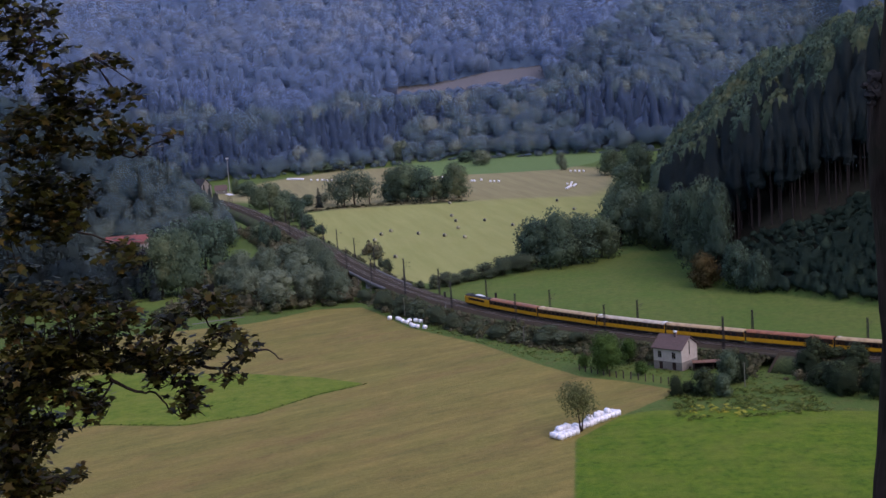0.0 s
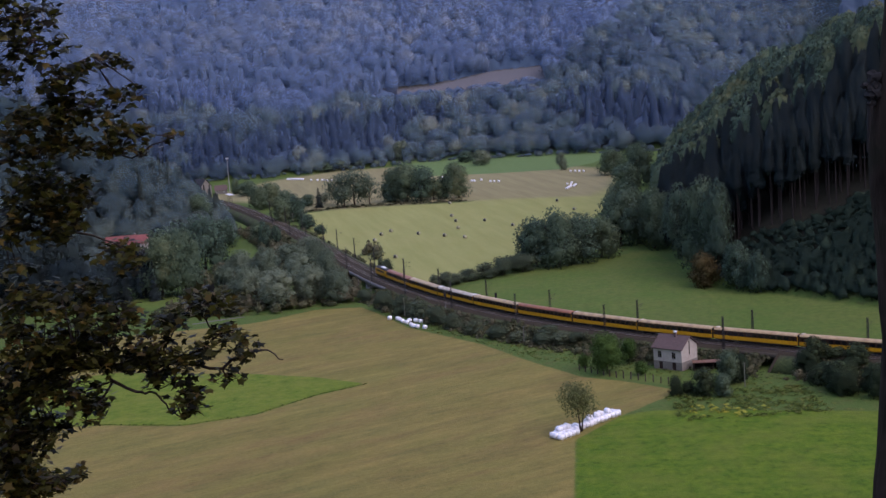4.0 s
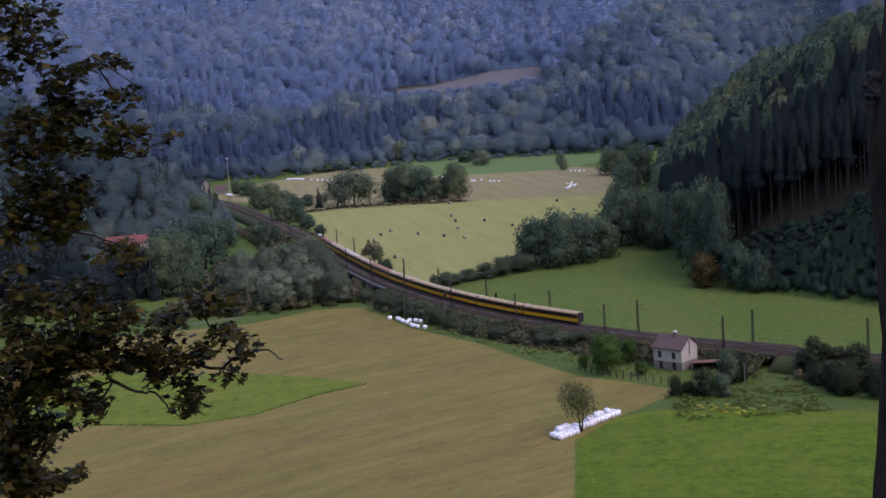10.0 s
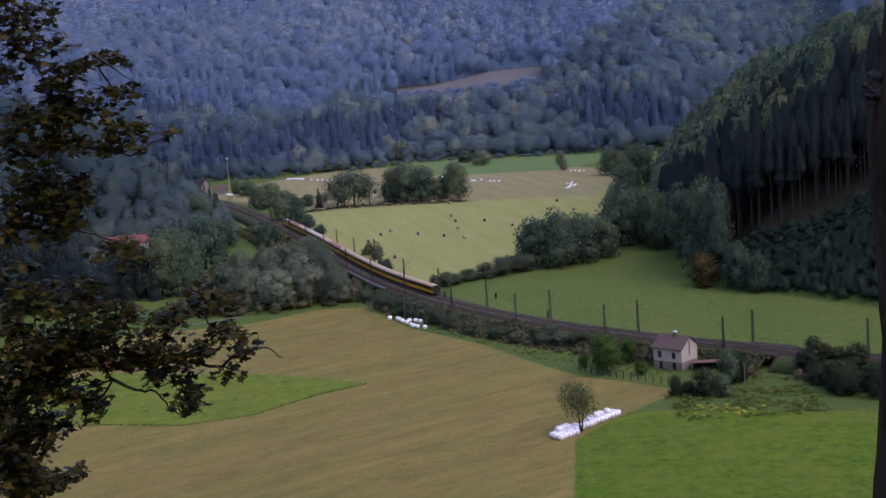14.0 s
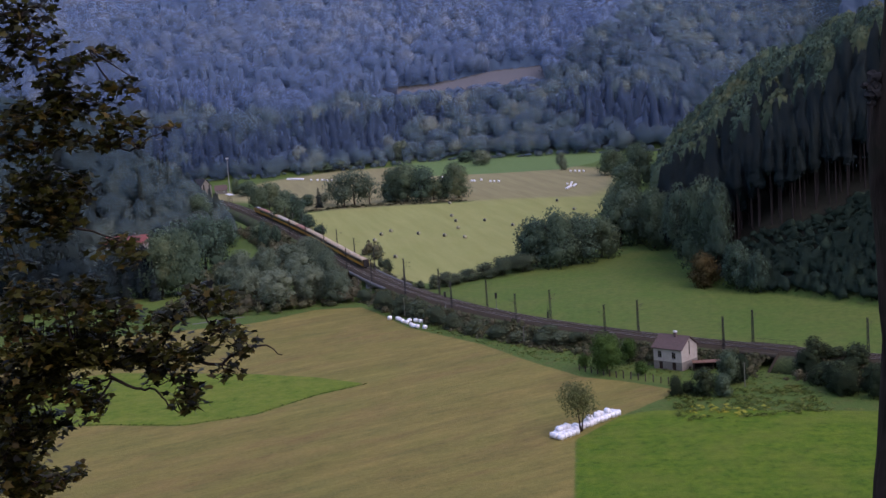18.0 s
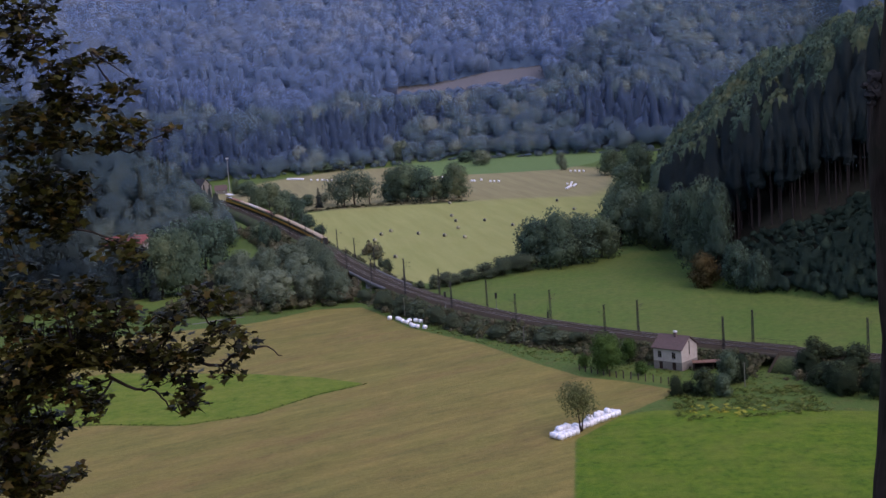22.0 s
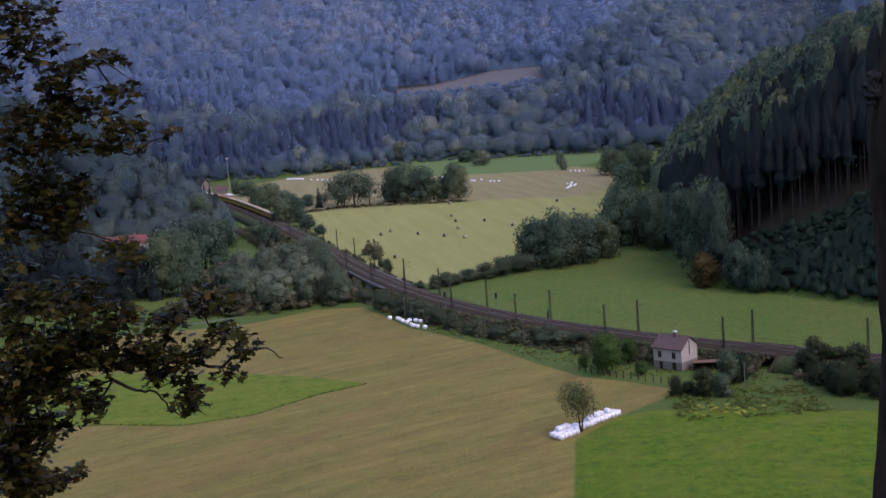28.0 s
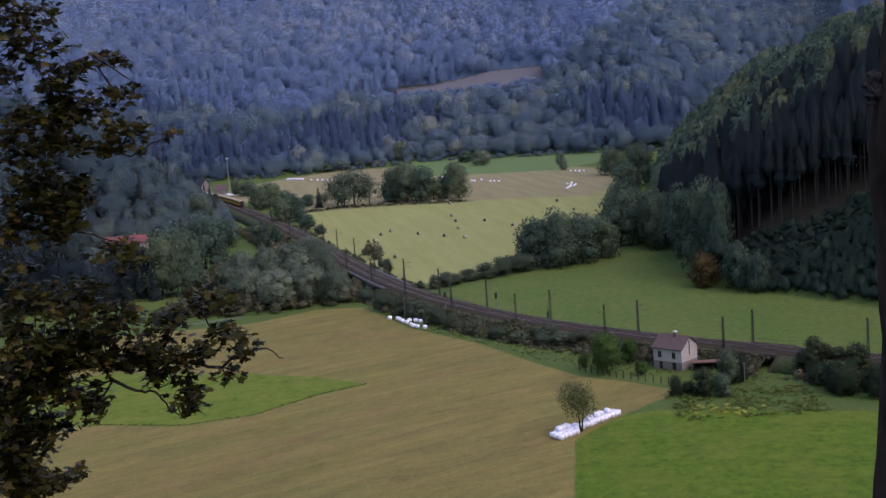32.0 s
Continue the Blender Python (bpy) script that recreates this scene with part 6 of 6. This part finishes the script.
def build_bales():
    a, b = np.array((23.0, 304.2)), np.array((41.0, 321.9))
    u = (b - a) / np.linalg.norm(b - a)
    n = np.array((-u[1], u[0]))
    row, back, upper = [], [], []
    for k in range(18):
        row.append(tuple(a + u * (0.3 + k * 1.38) + n * 0.12 * math.sin(k * 1.9)))
    for k in range(17):
        if k not in (7, 8):
            back.append(tuple(a + u * (0.8 + k * 1.42) + n * (1.45 + 0.15 * math.sin(k * 2.3))))
    for k in range(5):
        upper.append(tuple(a + u * (0.2 + k * 1.4) - n * 1.45))
    text = "white film-wrapped round bale stacked at the meadow edge"
    lay_bales(row + back + upper, WRAPPED, "wrapped_bale", text, "stack of bales at the meadow edge", 1)
    for k in (1, 2, 3, 9, 11, 12, 14):
        q = a + u * (0.9 + k * 1.4) + n * 0.75
        lay_bales([tuple(q)], WRAPPED, "wrapped_bale", "white film-wrapped round bale lying on others", "stack of bales at the meadow edge", k, 1.1)
    lay_bales([(-20.5, 467.7), (-17.6, 465.8), (-16.8, 463.5), (-15.8, 460.6), (-14.3, 457.5), (-13.4, 460.4), (-11.2, 459.8), (-9.6, 457.6), (-11.9, 450.6), (-10.6, 449.2), (-8.0, 447.2), (-12.6, 452.8)], WRAPPED, "wrapped_bale", "white film-wrapped round bale on the mown meadow", "bales below the railway bank", 2)
    lay_bales([(-34.7, 685.6), (-32.1, 709.1), (-27.3, 720.7), (-12.2, 700.1), (1.3, 683.4), (11.4, 671.1), (8.9, 711.9), (8.3, 745.5), (6.5, 771.6), (6.3, 840.3), (24.1, 738.5), (37.8, 707.0), (71.1, 812.0), (-31.0, 619.8), (-22.3, 619.1), (76.0, 760.0)], BARE, "dark_bale", "dark net-wrapped round bale with pale straw ends on the hayfield", "dark bales on the hayfield", 3)
    far = along([(-125.5, 1125.3), (-110.5, 1113.4)], 1.6) + [(-103.6, 1102.1), (-98.1, 1097.6), (-94.2, 1094.3), (-91.8, 1091.0), (-89.0, 1087.0), (-85.9, 1082.3)]
    far += [(24.7, 986.4), (26.6, 985.2), (31.9, 989.9), (37.7, 971.0), (40.3, 969.5), (43.6, 966.2), (4.0, 1035.0)]
    far += [(84.1, 882.7), (85.4, 886.5), (86.2, 890.4), (87.6, 893.0), (88.4, 898.0), (90.2, 896.0), (91.2, 901.0), (89.2, 905.0), (87.5, 912.0), (91.2, 918.6), (92.6, 905.5), (100.1, 1011.6), (103.3, 1009.5), (106.0, 1006.0), (109.0, 1003.6)]
    lay_bales(far, WRAPPED, "wrapped_bale", "white film-wrapped round bale on the far dry field", "bales on the far field", 4)


build_bales()


# ---- far buildings, poles and the farm track ----
def small_house(name, label, category, m, w, d, wall_h, ridge_h, wall_mat, roof_mat, windows):
    h = thing(name, label, category, m)
    part("wall", blocks((0, 0, wall_h / 2 - 0.3, w, d, wall_h + 0.6)), wall_mat, h)
    part("gable", prism(bmesh.new(), [(-d / 2 + 0.02, wall_h), (d / 2 - 0.02, wall_h), (0, ridge_h - 0.15)], -w / 2 + 0.02, w / 2 - 0.02), wall_mat, h)
    pitch = math.atan2(ridge_h - wall_h, d / 2)
    run = math.hypot(ridge_h - wall_h, d / 2) + 0.4
    for side in (0, 1):
        r = part("roof", blocks((0, -run / 2, 0, w + 0.8, run, 0.16), bevel=0.02), roof_mat, h)
        r.matrix_basis = Matrix.Rotation(math.pi * side, 4, "Z") @ Matrix.Translation((0, 0, ridge_h + 0.1)) @ Matrix.Rotation(pitch, 4, "X")
    part("chimney", blocks((w * 0.2, 0.4, ridge_h + 0.2, 0.6, 0.6, 1.6), bevel=0.02), M_TILES, h)
    for k in range(windows):
        x = -w / 2 + (k + 0.5) * w / windows
        win = part("window", blocks((x, -d / 2 - 0.02, wall_h * 0.55, 1.1, 0.06, 1.3), bevel=0.02), M_WHITE, h)
        part("pane", blocks((x, -d / 2 - 0.05, wall_h * 0.55, 0.9, 0.03, 1.1)), M_GLASS, win)
        gw = part("window", blocks((w / 2 + 0.02, -d / 4 + (k % 2) * d / 2, wall_h * 0.55, 0.06, 1.0, 1.3), bevel=0.02), M_WHITE, h) if k < 2 else None
        if gw:
            part("pane", blocks((w / 2 + 0.05, -d / 4 + (k % 2) * d / 2, wall_h * 0.55, 0.03, 0.8, 1.1)), M_GLASS, gw)


def build_far_things():
    small_house("station_house", "tall grey gabled station house beside the line", "house", Matrix.Translation((-183, 1042, 0)) @ Matrix.Rotation(-0.9, 4, "Z"), 14, 9.5, 6.5, 12.0, M_PLINTH, M_MAST, 4)
    small_house("outbuilding", "low dark outbuilding near the station", "building", Matrix.Translation((-168, 1040, 0)) @ Matrix.Rotation(0.1, 4, "Z"), 9, 6, 3.0, 6.5, M_PLINTH, M_TILES, 2)
    small_house("farmhouse", "long farmhouse with a red tiled roof among trees", "house", Matrix.Translation((-156, 664, 7.6)) @ Matrix.Rotation(0.05, 4, "Z"), 20, 8, 3.2, 7.0, M_RENDER, M_RED_TILES, 5)
    hut = thing("trackside_hut", "small white flat-roofed hut beside the tracks", "hut", Matrix.Translation((-122.5, 916, 0.2)) @ Matrix.Rotation(-0.35, 4, "Z"))
    part("hut_wall", blocks((0, 0, 1.3, 6.5, 3.0, 2.6), bevel=0.03), M_WHITE, hut)
    part("hut_roof", blocks((0, 0, 2.7, 7.0, 3.5, 0.2), bevel=0.03), M_CONCRETE, hut)
    part("hut_door", blocks((1.6, -1.52, 1.05, 0.9, 0.05, 2.0), bevel=0.01), M_WOOD, hut)
    shelter = thing("platform_shelter", "platform shelter with a pale flat roof", "shelter", Matrix.Translation((-148, 952, 3.2)) @ Matrix.Rotation(1.95, 4, "Z"))
    part("shelter_roof", blocks((0, 0, 3.3, 15.0, 3.4, 0.3), bevel=0.05), M_WHITE, shelter)
    for x in (-6.5, -2.2, 2.2, 6.5):
        part("shelter_post", rods(((x, 0, -3.2), (x, 0, 3.2), 0.12)), M_MAST, shelter)
    lamp = thing("light_mast", "tall slender pale lighting mast with a lamp head", "light mast", Matrix.Translation((-163.2, 1052.5, -0.3)))
    part("mast", rods(((0, 0, 0), (0, 0, 26.0), 0.35, 0.18)), M_CONCRETE, lamp)
    part("lamp_head", blocks((0, 0, 26.2, 2.2, 1.2, 0.7), bevel=0.1), M_WHITE, lamp)
    for x, y, tall in ((-15.2, 470.5, 7.5), (23.1, 411.0, 6.5), (-29.5, 524.0, 7.0), (-33.9, 520.5, 7.5), (75.5, 340.0, 7.0), (-62.0, 655.0, 6.5), (-87.0, 790.0, 7.0)):
        pole = thing("utility_pole", "thin weathered grey utility pole", "pole", Matrix.Translation((x, y, float(height(x, y)) - 0.3)), group="utility poles below the line")
        part("pole_shaft", rods(((0, 0, 0), (0, 0, tall), 0.13, 0.09)), M_POLE, pole)
        part("crossarm", blocks((0, 0, tall - 0.4, 1.2, 0.09, 0.09), bevel=0.01), M_WOOD, pole)
        for dx in (-0.5, 0.5):
            part("insulator", rods(((dx, 0, tall - 0.36), (dx, 0, tall - 0.16), 0.05)), M_INSULATOR, pole)
    pts = along([(-94, 487.5), (-82.6, 493.5), (-75, 496)], 2.0)
    v, f = [], []
    for k, (x, y) in enumerate(pts):
        for o in (-1.0, 1.0):
            v.append((x - 0.3 * o, y + o, float(height(x - 0.3 * o, y + o)) + 0.05))
        if k:
            f.append((2 * k - 2, 2 * k, 2 * k + 1, 2 * k - 1))
    tagged(sheet("farm_track", v, f, M_GRAVEL), "pale gravel farm track beside the river trees", "track", kind="structure")


build_far_things()


# ---- the trees beside the camera ----
BOUGH_TOP = [(-4.71, 89.64), (-4.23, 89.78), (-4.02, 89.53), (-3.75, 89.4)]
BOUGH_HIGH = [(-5.01, 88.09), (-4.52, 88.29), (-4.15, 88.39), (-3.86, 88.41), (-3.55, 88.33), (-3.2, 88.23), (-2.74, 88.42)]
BOUGH_STEM = [(-3.92, 88.39), (-3.81, 88.77), (-3.75, 88.99), (-3.62, 89.25), (-3.47, 89.32)]
BOUGH_MID = [(-5.08, 87.56), (-4.6, 87.56), (-4.19, 87.56), (-3.84, 87.47), (-3.45, 87.29), (-3.23, 87.1)]
BOUGH_LOW = [(-5.4, 85.89), (-4.42, 86.06), (-3.87, 86.11), (-3.27, 86.13), (-2.86, 86.09), (-2.41, 86.0), (-2.13, 86.14), (-1.92, 86.17), (-1.75, 86.04)]
BOUGH_HOOK = [(-3.59, 86.0), (-3.3, 85.84), (-3.1, 85.78), (-2.99, 85.62), (-2.85, 85.51)]
BOUGH_RISE = [(-2.86, 86.09), (-2.48, 86.25), (-2.44, 86.34), (-2.52, 86.5), (-2.61, 86.72)]
BOUGH_FOOT = [(-5.52, 84.9), (-4.92, 84.89), (-4.55, 84.89), (-4.25, 84.87), (-4.0, 84.92)]
LEAVES_TOP = [(-4.17, 89.77, 0.42, 0.24), (-3.92, 89.47, 0.3, 0.15), (-4.27, 89.44, 0.24, 0.18), (-4.39, 89.16, 0.18, 0.24)]
LEAVES_HIGH = [(-3.79, 89.06, 0.27, 0.24), (-3.25, 89.22, 0.24, 0.11), (-3.49, 89.15, 0.24, 0.12), (-3.1, 88.92, 0.24, 0.09), (-3.58, 88.81, 0.48, 0.21), (-4.01, 88.66, 0.48, 0.27), (-4.46, 88.5, 0.14, 0.14), (-3.2, 88.55, 0.3, 0.17), (-2.8, 88.45, 0.19, 0.06), (-3.45, 88.39, 0.48, 0.13), (-4.1, 88.36, 0.34, 0.17), (-3.07, 88.33, 0.18, 0.09)]
LEAVES_MID = [(-4.2, 87.97, 0.48, 0.27), (-3.8, 87.91, 0.27, 0.18), (-4.48, 87.64, 0.24, 0.24), (-4.08, 87.49, 0.36, 0.11), (-3.5, 87.27, 0.3, 0.12), (-3.28, 87.16, 0.15, 0.15), (-4.53, 87.16, 0.15, 0.12), (-3.99, 87.72, 0.36, 0.18)]
LEAVES_LOW = [(-3.79, 86.93, 0.3, 0.15), (-4.04, 86.76, 0.33, 0.15), (-3.52, 86.61, 0.36, 0.21), (-3.0, 86.48, 0.3, 0.17), (-2.56, 86.72, 0.27, 0.17), (-2.26, 86.69, 0.18, 0.12), (-2.29, 86.33, 0.3, 0.13), (-2.12, 86.23, 0.12, 0.15), (-2.79, 86.19, 0.36, 0.15), (-3.85, 86.32, 0.67, 0.24), (-4.41, 86.18, 0.42, 0.27), (-4.08, 85.91, 0.48, 0.18), (-2.99, 85.95, 0.36, 0.12), (-2.33, 85.94, 0.18, 0.12), (-2.74, 85.69, 0.27, 0.15), (-3.8, 85.71, 0.21, 0.21), (-4.58, 85.7, 0.36, 0.21), (-4.24, 85.52, 0.27, 0.12), (-4.68, 85.34, 0.3, 0.24), (-4.39, 85.25, 0.15, 0.15), (-3.32, 86.22, 0.36, 0.24), (-4.32, 86.89, 0.3, 0.2), (-4.53, 86.67, 0.22, 0.2), (-4.25, 86.42, 0.42, 0.24), (-4.6, 85.95, 0.3, 0.26), (-4.6, 85.5, 0.3, 0.2), (-4.72, 85.2, 0.24, 0.22)]
LEAVES_FOOT = [(-4.67, 84.9, 0.3, 0.15), (-4.77, 85.09, 0.18, 0.12), (-4.25, 84.87, 0.21, 0.07), (-4.57, 84.77, 0.36, 0.09), (-4.03, 84.93, 0.07, 0.04)]
SWAYING = []


def leaf_outline():
    """A five-lobed maple leaf about one unit long, its stem at the origin."""
    half = [(0.0, 0.0), (0.34, -0.02), (0.26, 0.16), (0.54, 0.42), (0.2, 0.52), (0.0, 1.0)]
    pts = half + [(-x, y) for x, y in half[-2:0:-1]]
    v = np.array([(0, 0.3, 0.0)] + [(x, y, -0.12 * abs(x) - 0.1 * (y - 0.4) ** 2) for x, y in pts])
    n = len(pts)
    return v, np.array([(0, k + 1, (k + 1) % n + 1) for k in range(n)])


LEAF_V, LEAF_F = leaf_outline()
LEAF_MESHES = []
for _k in range(3):
    _me = bpy.data.meshes.new("leaf")
    _me.from_pydata((LEAF_V * (0.08 + 0.012 * _k)).tolist(), [], LEAF_F.tolist())
    _me.materials.append(M_MAPLE)
    LEAF_MESHES.append(_me)


def bough(tree, origin, name, paths, clouds, rng, width, depth_y, count, single, reach, phase):
    """A bough of the tree that sways as one: limbs, twigs towards its clouds of leaves, and the leaves."""
    pivot = np.array((paths[0][0][0], depth_y, paths[0][0][1]))
    pieces, spine = [], []
    for path in paths:
        p = np.array([(x, depth_y, z) for x, z in path]) - pivot
        p[:, 1] += np.cumsum(rng.normal(size=len(p)) * 0.04)
        r = np.linspace(width, width * 0.14, len(p)) if path is paths[0] else np.linspace(width * 0.5, width * 0.12, len(p))
        fine = []
        for k in range(len(p) - 1):
            for u in np.linspace(0, 1, 4, endpoint=False):
                fine.append(p[k] * (1 - u) + p[k + 1] * u + rng.normal(size=3) * 0.012)
        fine.append(p[-1])
        fine = np.array(fine)
        rr = np.interp(np.linspace(0, 1, len(fine)), np.linspace(0, 1, len(r)), r)
        pieces.append(limb(fine, rr, 6))
        spine.append(fine)
    spine = np.concatenate(spine)
    places, ways = [], []
    area = sum(a * b for _, _, a, b in clouds)
    for cx, cz, a, b in clouds:
        c = np.array((cx, depth_y, cz)) - pivot
        total = max(12, int(0.68 * count * a * b / area))
        twigs = max(4, total // 10)
        root = spine[np.argmin(np.linalg.norm(spine - c, axis=1))]
        arms = []
        for _ in range(3):
            end = c + rng.uniform(-0.7, 0.7, 3) * np.array((a, 0.3, b))
            bend = (root + end) / 2 + rng.normal(size=3) * 0.05
            line = np.array([root * (1 - u) ** 2 + 2 * bend * u * (1 - u) + end * u * u for u in np.linspace(0, 1, 7)])
            pieces.append(limb(line, np.linspace(0.011, 0.004, 7), 4))
            arms.append(line)
        arms = np.concatenate(arms)
        for _ in range(twigs):
            q = rng.normal(size=3) * 0.5
            q /= max(1, np.linalg.norm(q))
            tip = c + q * np.array((a, 0.45, b)) * 1.0
            start = arms[np.argmin(np.linalg.norm(arms - tip, axis=1))]
            mid = (start + tip) / 2 + rng.normal(size=3) * 0.03
            pieces.append(limb([start, mid, tip], [0.005, 0.004, 0.002], 3))
            for _j in range(10):
                u = rng.uniform(0.0, 0.5)
                at = tip * (1 - u) + mid * u + rng.normal(size=3) * np.array((0.07, 0.09, 0.05))
                if ((at - c)[0] / (a * 0.98)) ** 2 + ((at - c)[2] / (b * 1.0)) ** 2 < 1:
                    places.append(at)
                    ways.append(Euler((rng.normal() * 0.45 - 0.15, rng.normal() * 0.4, rng.uniform(0, 6.28))))
    b = sheet(name, *join_arrays(pieces), M_BARK, tree, smooth=True)
    b.matrix_basis = Matrix.Translation(Vector(pivot) - origin)
    joined, jt = [], []
    for k, (at, e) in enumerate(zip(places, ways)):
        if k < single:
            lf = new("leaf", LEAF_MESHES[k % 3])
            lf.parent = b
            lf.matrix_basis = Matrix.Translation(at) @ e.to_matrix().to_4x4()
        else:
            m = np.array(e.to_matrix())
            joined.append((LEAF_V @ m.T * rng.uniform(0.075, 0.125) + at, LEAF_F))
            jt.append(np.full(len(LEAF_V), rng.uniform(0.0, 0.7)))
    if joined:
        tagged(sheet("leaves", *join_arrays(joined), M_MAPLE, b, tone=np.concatenate(jt)), "dark green maple leaves turning brown at the edges", kind="stuff")
    SWAYING.append((b, phase, reach))


def build_maple():
    rng = np.random.default_rng(77)
    base = Vector((-6.9, 14.6, float(height(-6.9, 14.6)) - 0.2))
    tree = thing("maple", "maple tree with dark autumn leaves on the slope", "tree", Matrix.Translation(base))
    stem = [(0, 0, 0), (0.1, 0.1, 3), (0.0, 0.0, 6), (0.25, -0.1, 9), (0.4, 0, 12), (0.5, 0, 15)]
    sheet("trunk", *limb(stem, [0.34, 0.26, 0.23, 0.2, 0.14, 0.05], 12), M_BARK, tree, smooth=True)
    root = lambda z: (-6.75, z)
    bough(tree, base, "bough", [[root(89.0)] + BOUGH_TOP], LEAVES_TOP, rng, 0.03, 14.0, 900, 40, 1.0, 0.4)
    bough(tree, base, "bough", [[root(87.6)] + BOUGH_HIGH, BOUGH_STEM], LEAVES_HIGH, rng, 0.034, 14.0, 2500, 80, 1.3, 1.1)
    bough(tree, base, "bough", [[root(87.3)] + BOUGH_MID], LEAVES_MID, rng, 0.03, 14.2, 2300, 60, 0.8, 2.0)
    bough(tree, base, "bough", [[root(85.6)] + BOUGH_LOW, BOUGH_HOOK, BOUGH_RISE], LEAVES_LOW, rng, 0.042, 13.8, 8600, 90, 0.55, 2.9)
    bough(tree, base, "bough", [[root(84.7)] + BOUGH_FOOT], LEAVES_FOOT, rng, 0.025, 14.0, 1500, 30, 0.5, 3.7)


build_maple()


def build_near_trunk():
    gz = float(height(3.1, 9.0))
    tree = thing("tree_trunk", "dark rough-barked tree trunk close to the viewpoint", "tree", Matrix.Translation((3.155, 9.0, gz - 0.2)))
    pts, r = [], []
    rng = np.random.default_rng(5)
    for z in np.linspace(0, 12, 60):
        zz = z + gz - 0.2
        thick = np.interp(z, [0, 1, 4, 12], [0.3, 0.21, 0.185, 0.1])
        edge = np.interp(zz, [84.5, 85.79, 86.12, 86.44, 86.91, 87.58, 88.0, 88.23, 88.49, 88.71, 89.19, 94], [2.8, 2.84, 2.88, 2.91, 2.94, 2.91, 2.88, 2.88, 2.91, 2.96, 3.0, 3.3])
        pts.append((edge + thick - 3.13, 0.03 * math.sin(z), z))
        r.append(thick + rng.uniform(-0.005, 0.005))
    sheet("trunk", *limb(pts, r, 20), M_BARK_DARK, tree, smooth=True)
    base = Vector((3.155, 9.0, gz - 0.2))
    bm = bmesh.new()
    for x, z, size in ((2.935, 88.69, 0.042), (2.92, 88.64, 0.038), (2.875, 88.64, 0.024), (2.92, 88.57, 0.042), (2.915, 88.52, 0.032), (2.95, 88.6, 0.05)):
        q = Vector((x, 8.98, z)) - base
        made = bmesh.ops.create_icosphere(bm, subdivisions=2, radius=size, matrix=Matrix.Translation(q))
        for v in made["verts"]:
            v.co += (v.co - q) * rng.uniform(-0.35, 0.45)
    rod(bm, Vector((2.9, 8.97, 88.5)) - base, Vector((2.872, 8.96, 88.2)) - base, 0.02, 0.006, 6)
    part("knot", bm, M_DARK, tree, "dark ragged burl with a hanging strip of bark")
    for k in range(5):
        a = 0.4 + k * 1.1
        part("limb", rods(((0.2, 0, 8.5 + k * 0.6), (0.2 + 1.6 * math.cos(a) * (1 if k % 2 else 0.6), 1.4 * math.sin(a), 10.5 + k * 0.6), 0.06, 0.02), sides=6), M_BARK, tree)


build_near_trunk()


def motions():
    for ob, ahead, pivot in TRAIN:
        rows = []
        for k in range(65):
            t = k * 0.5
            s = tail_at(t) + ahead
            ax, ay, _ = on_line(s - pivot)
            bx, by, _ = on_line(s + pivot)
            rows.append((t, Matrix.Translation(((ax + bx) / 2, (ay + by) / 2, RAIL_Z)) @ Matrix.Rotation(math.atan2(by - ay, bx - ax), 4, "Z")))
        walk(ob, rows)
    for branch, phase, reach in SWAYING:
        base = branch.matrix_basis.copy()
        rows = []
        for k in range(65):
            t = k * 0.5
            gust = float(np.interp(t, [0, 10, 12, 14.5, 17, 20, 25, 28, 30, 32], [0, 0, 0.3, 0.4, 1.0, 0.9, 0.65, 0.45, 0.1, 0.25]))
            lift = gust + 0.06 * math.sin(2.1 * t + phase) + 0.04 * math.sin(4.7 * t + 2 * phase)
            rows.append((t, base @ Matrix.Rotation(radians(-lift * reach), 4, "Y") @ Matrix.Rotation(radians(0.1 * math.sin(1.7 * t + phase) * reach), 4, "Z")))
        walk(branch, rows)


motions()
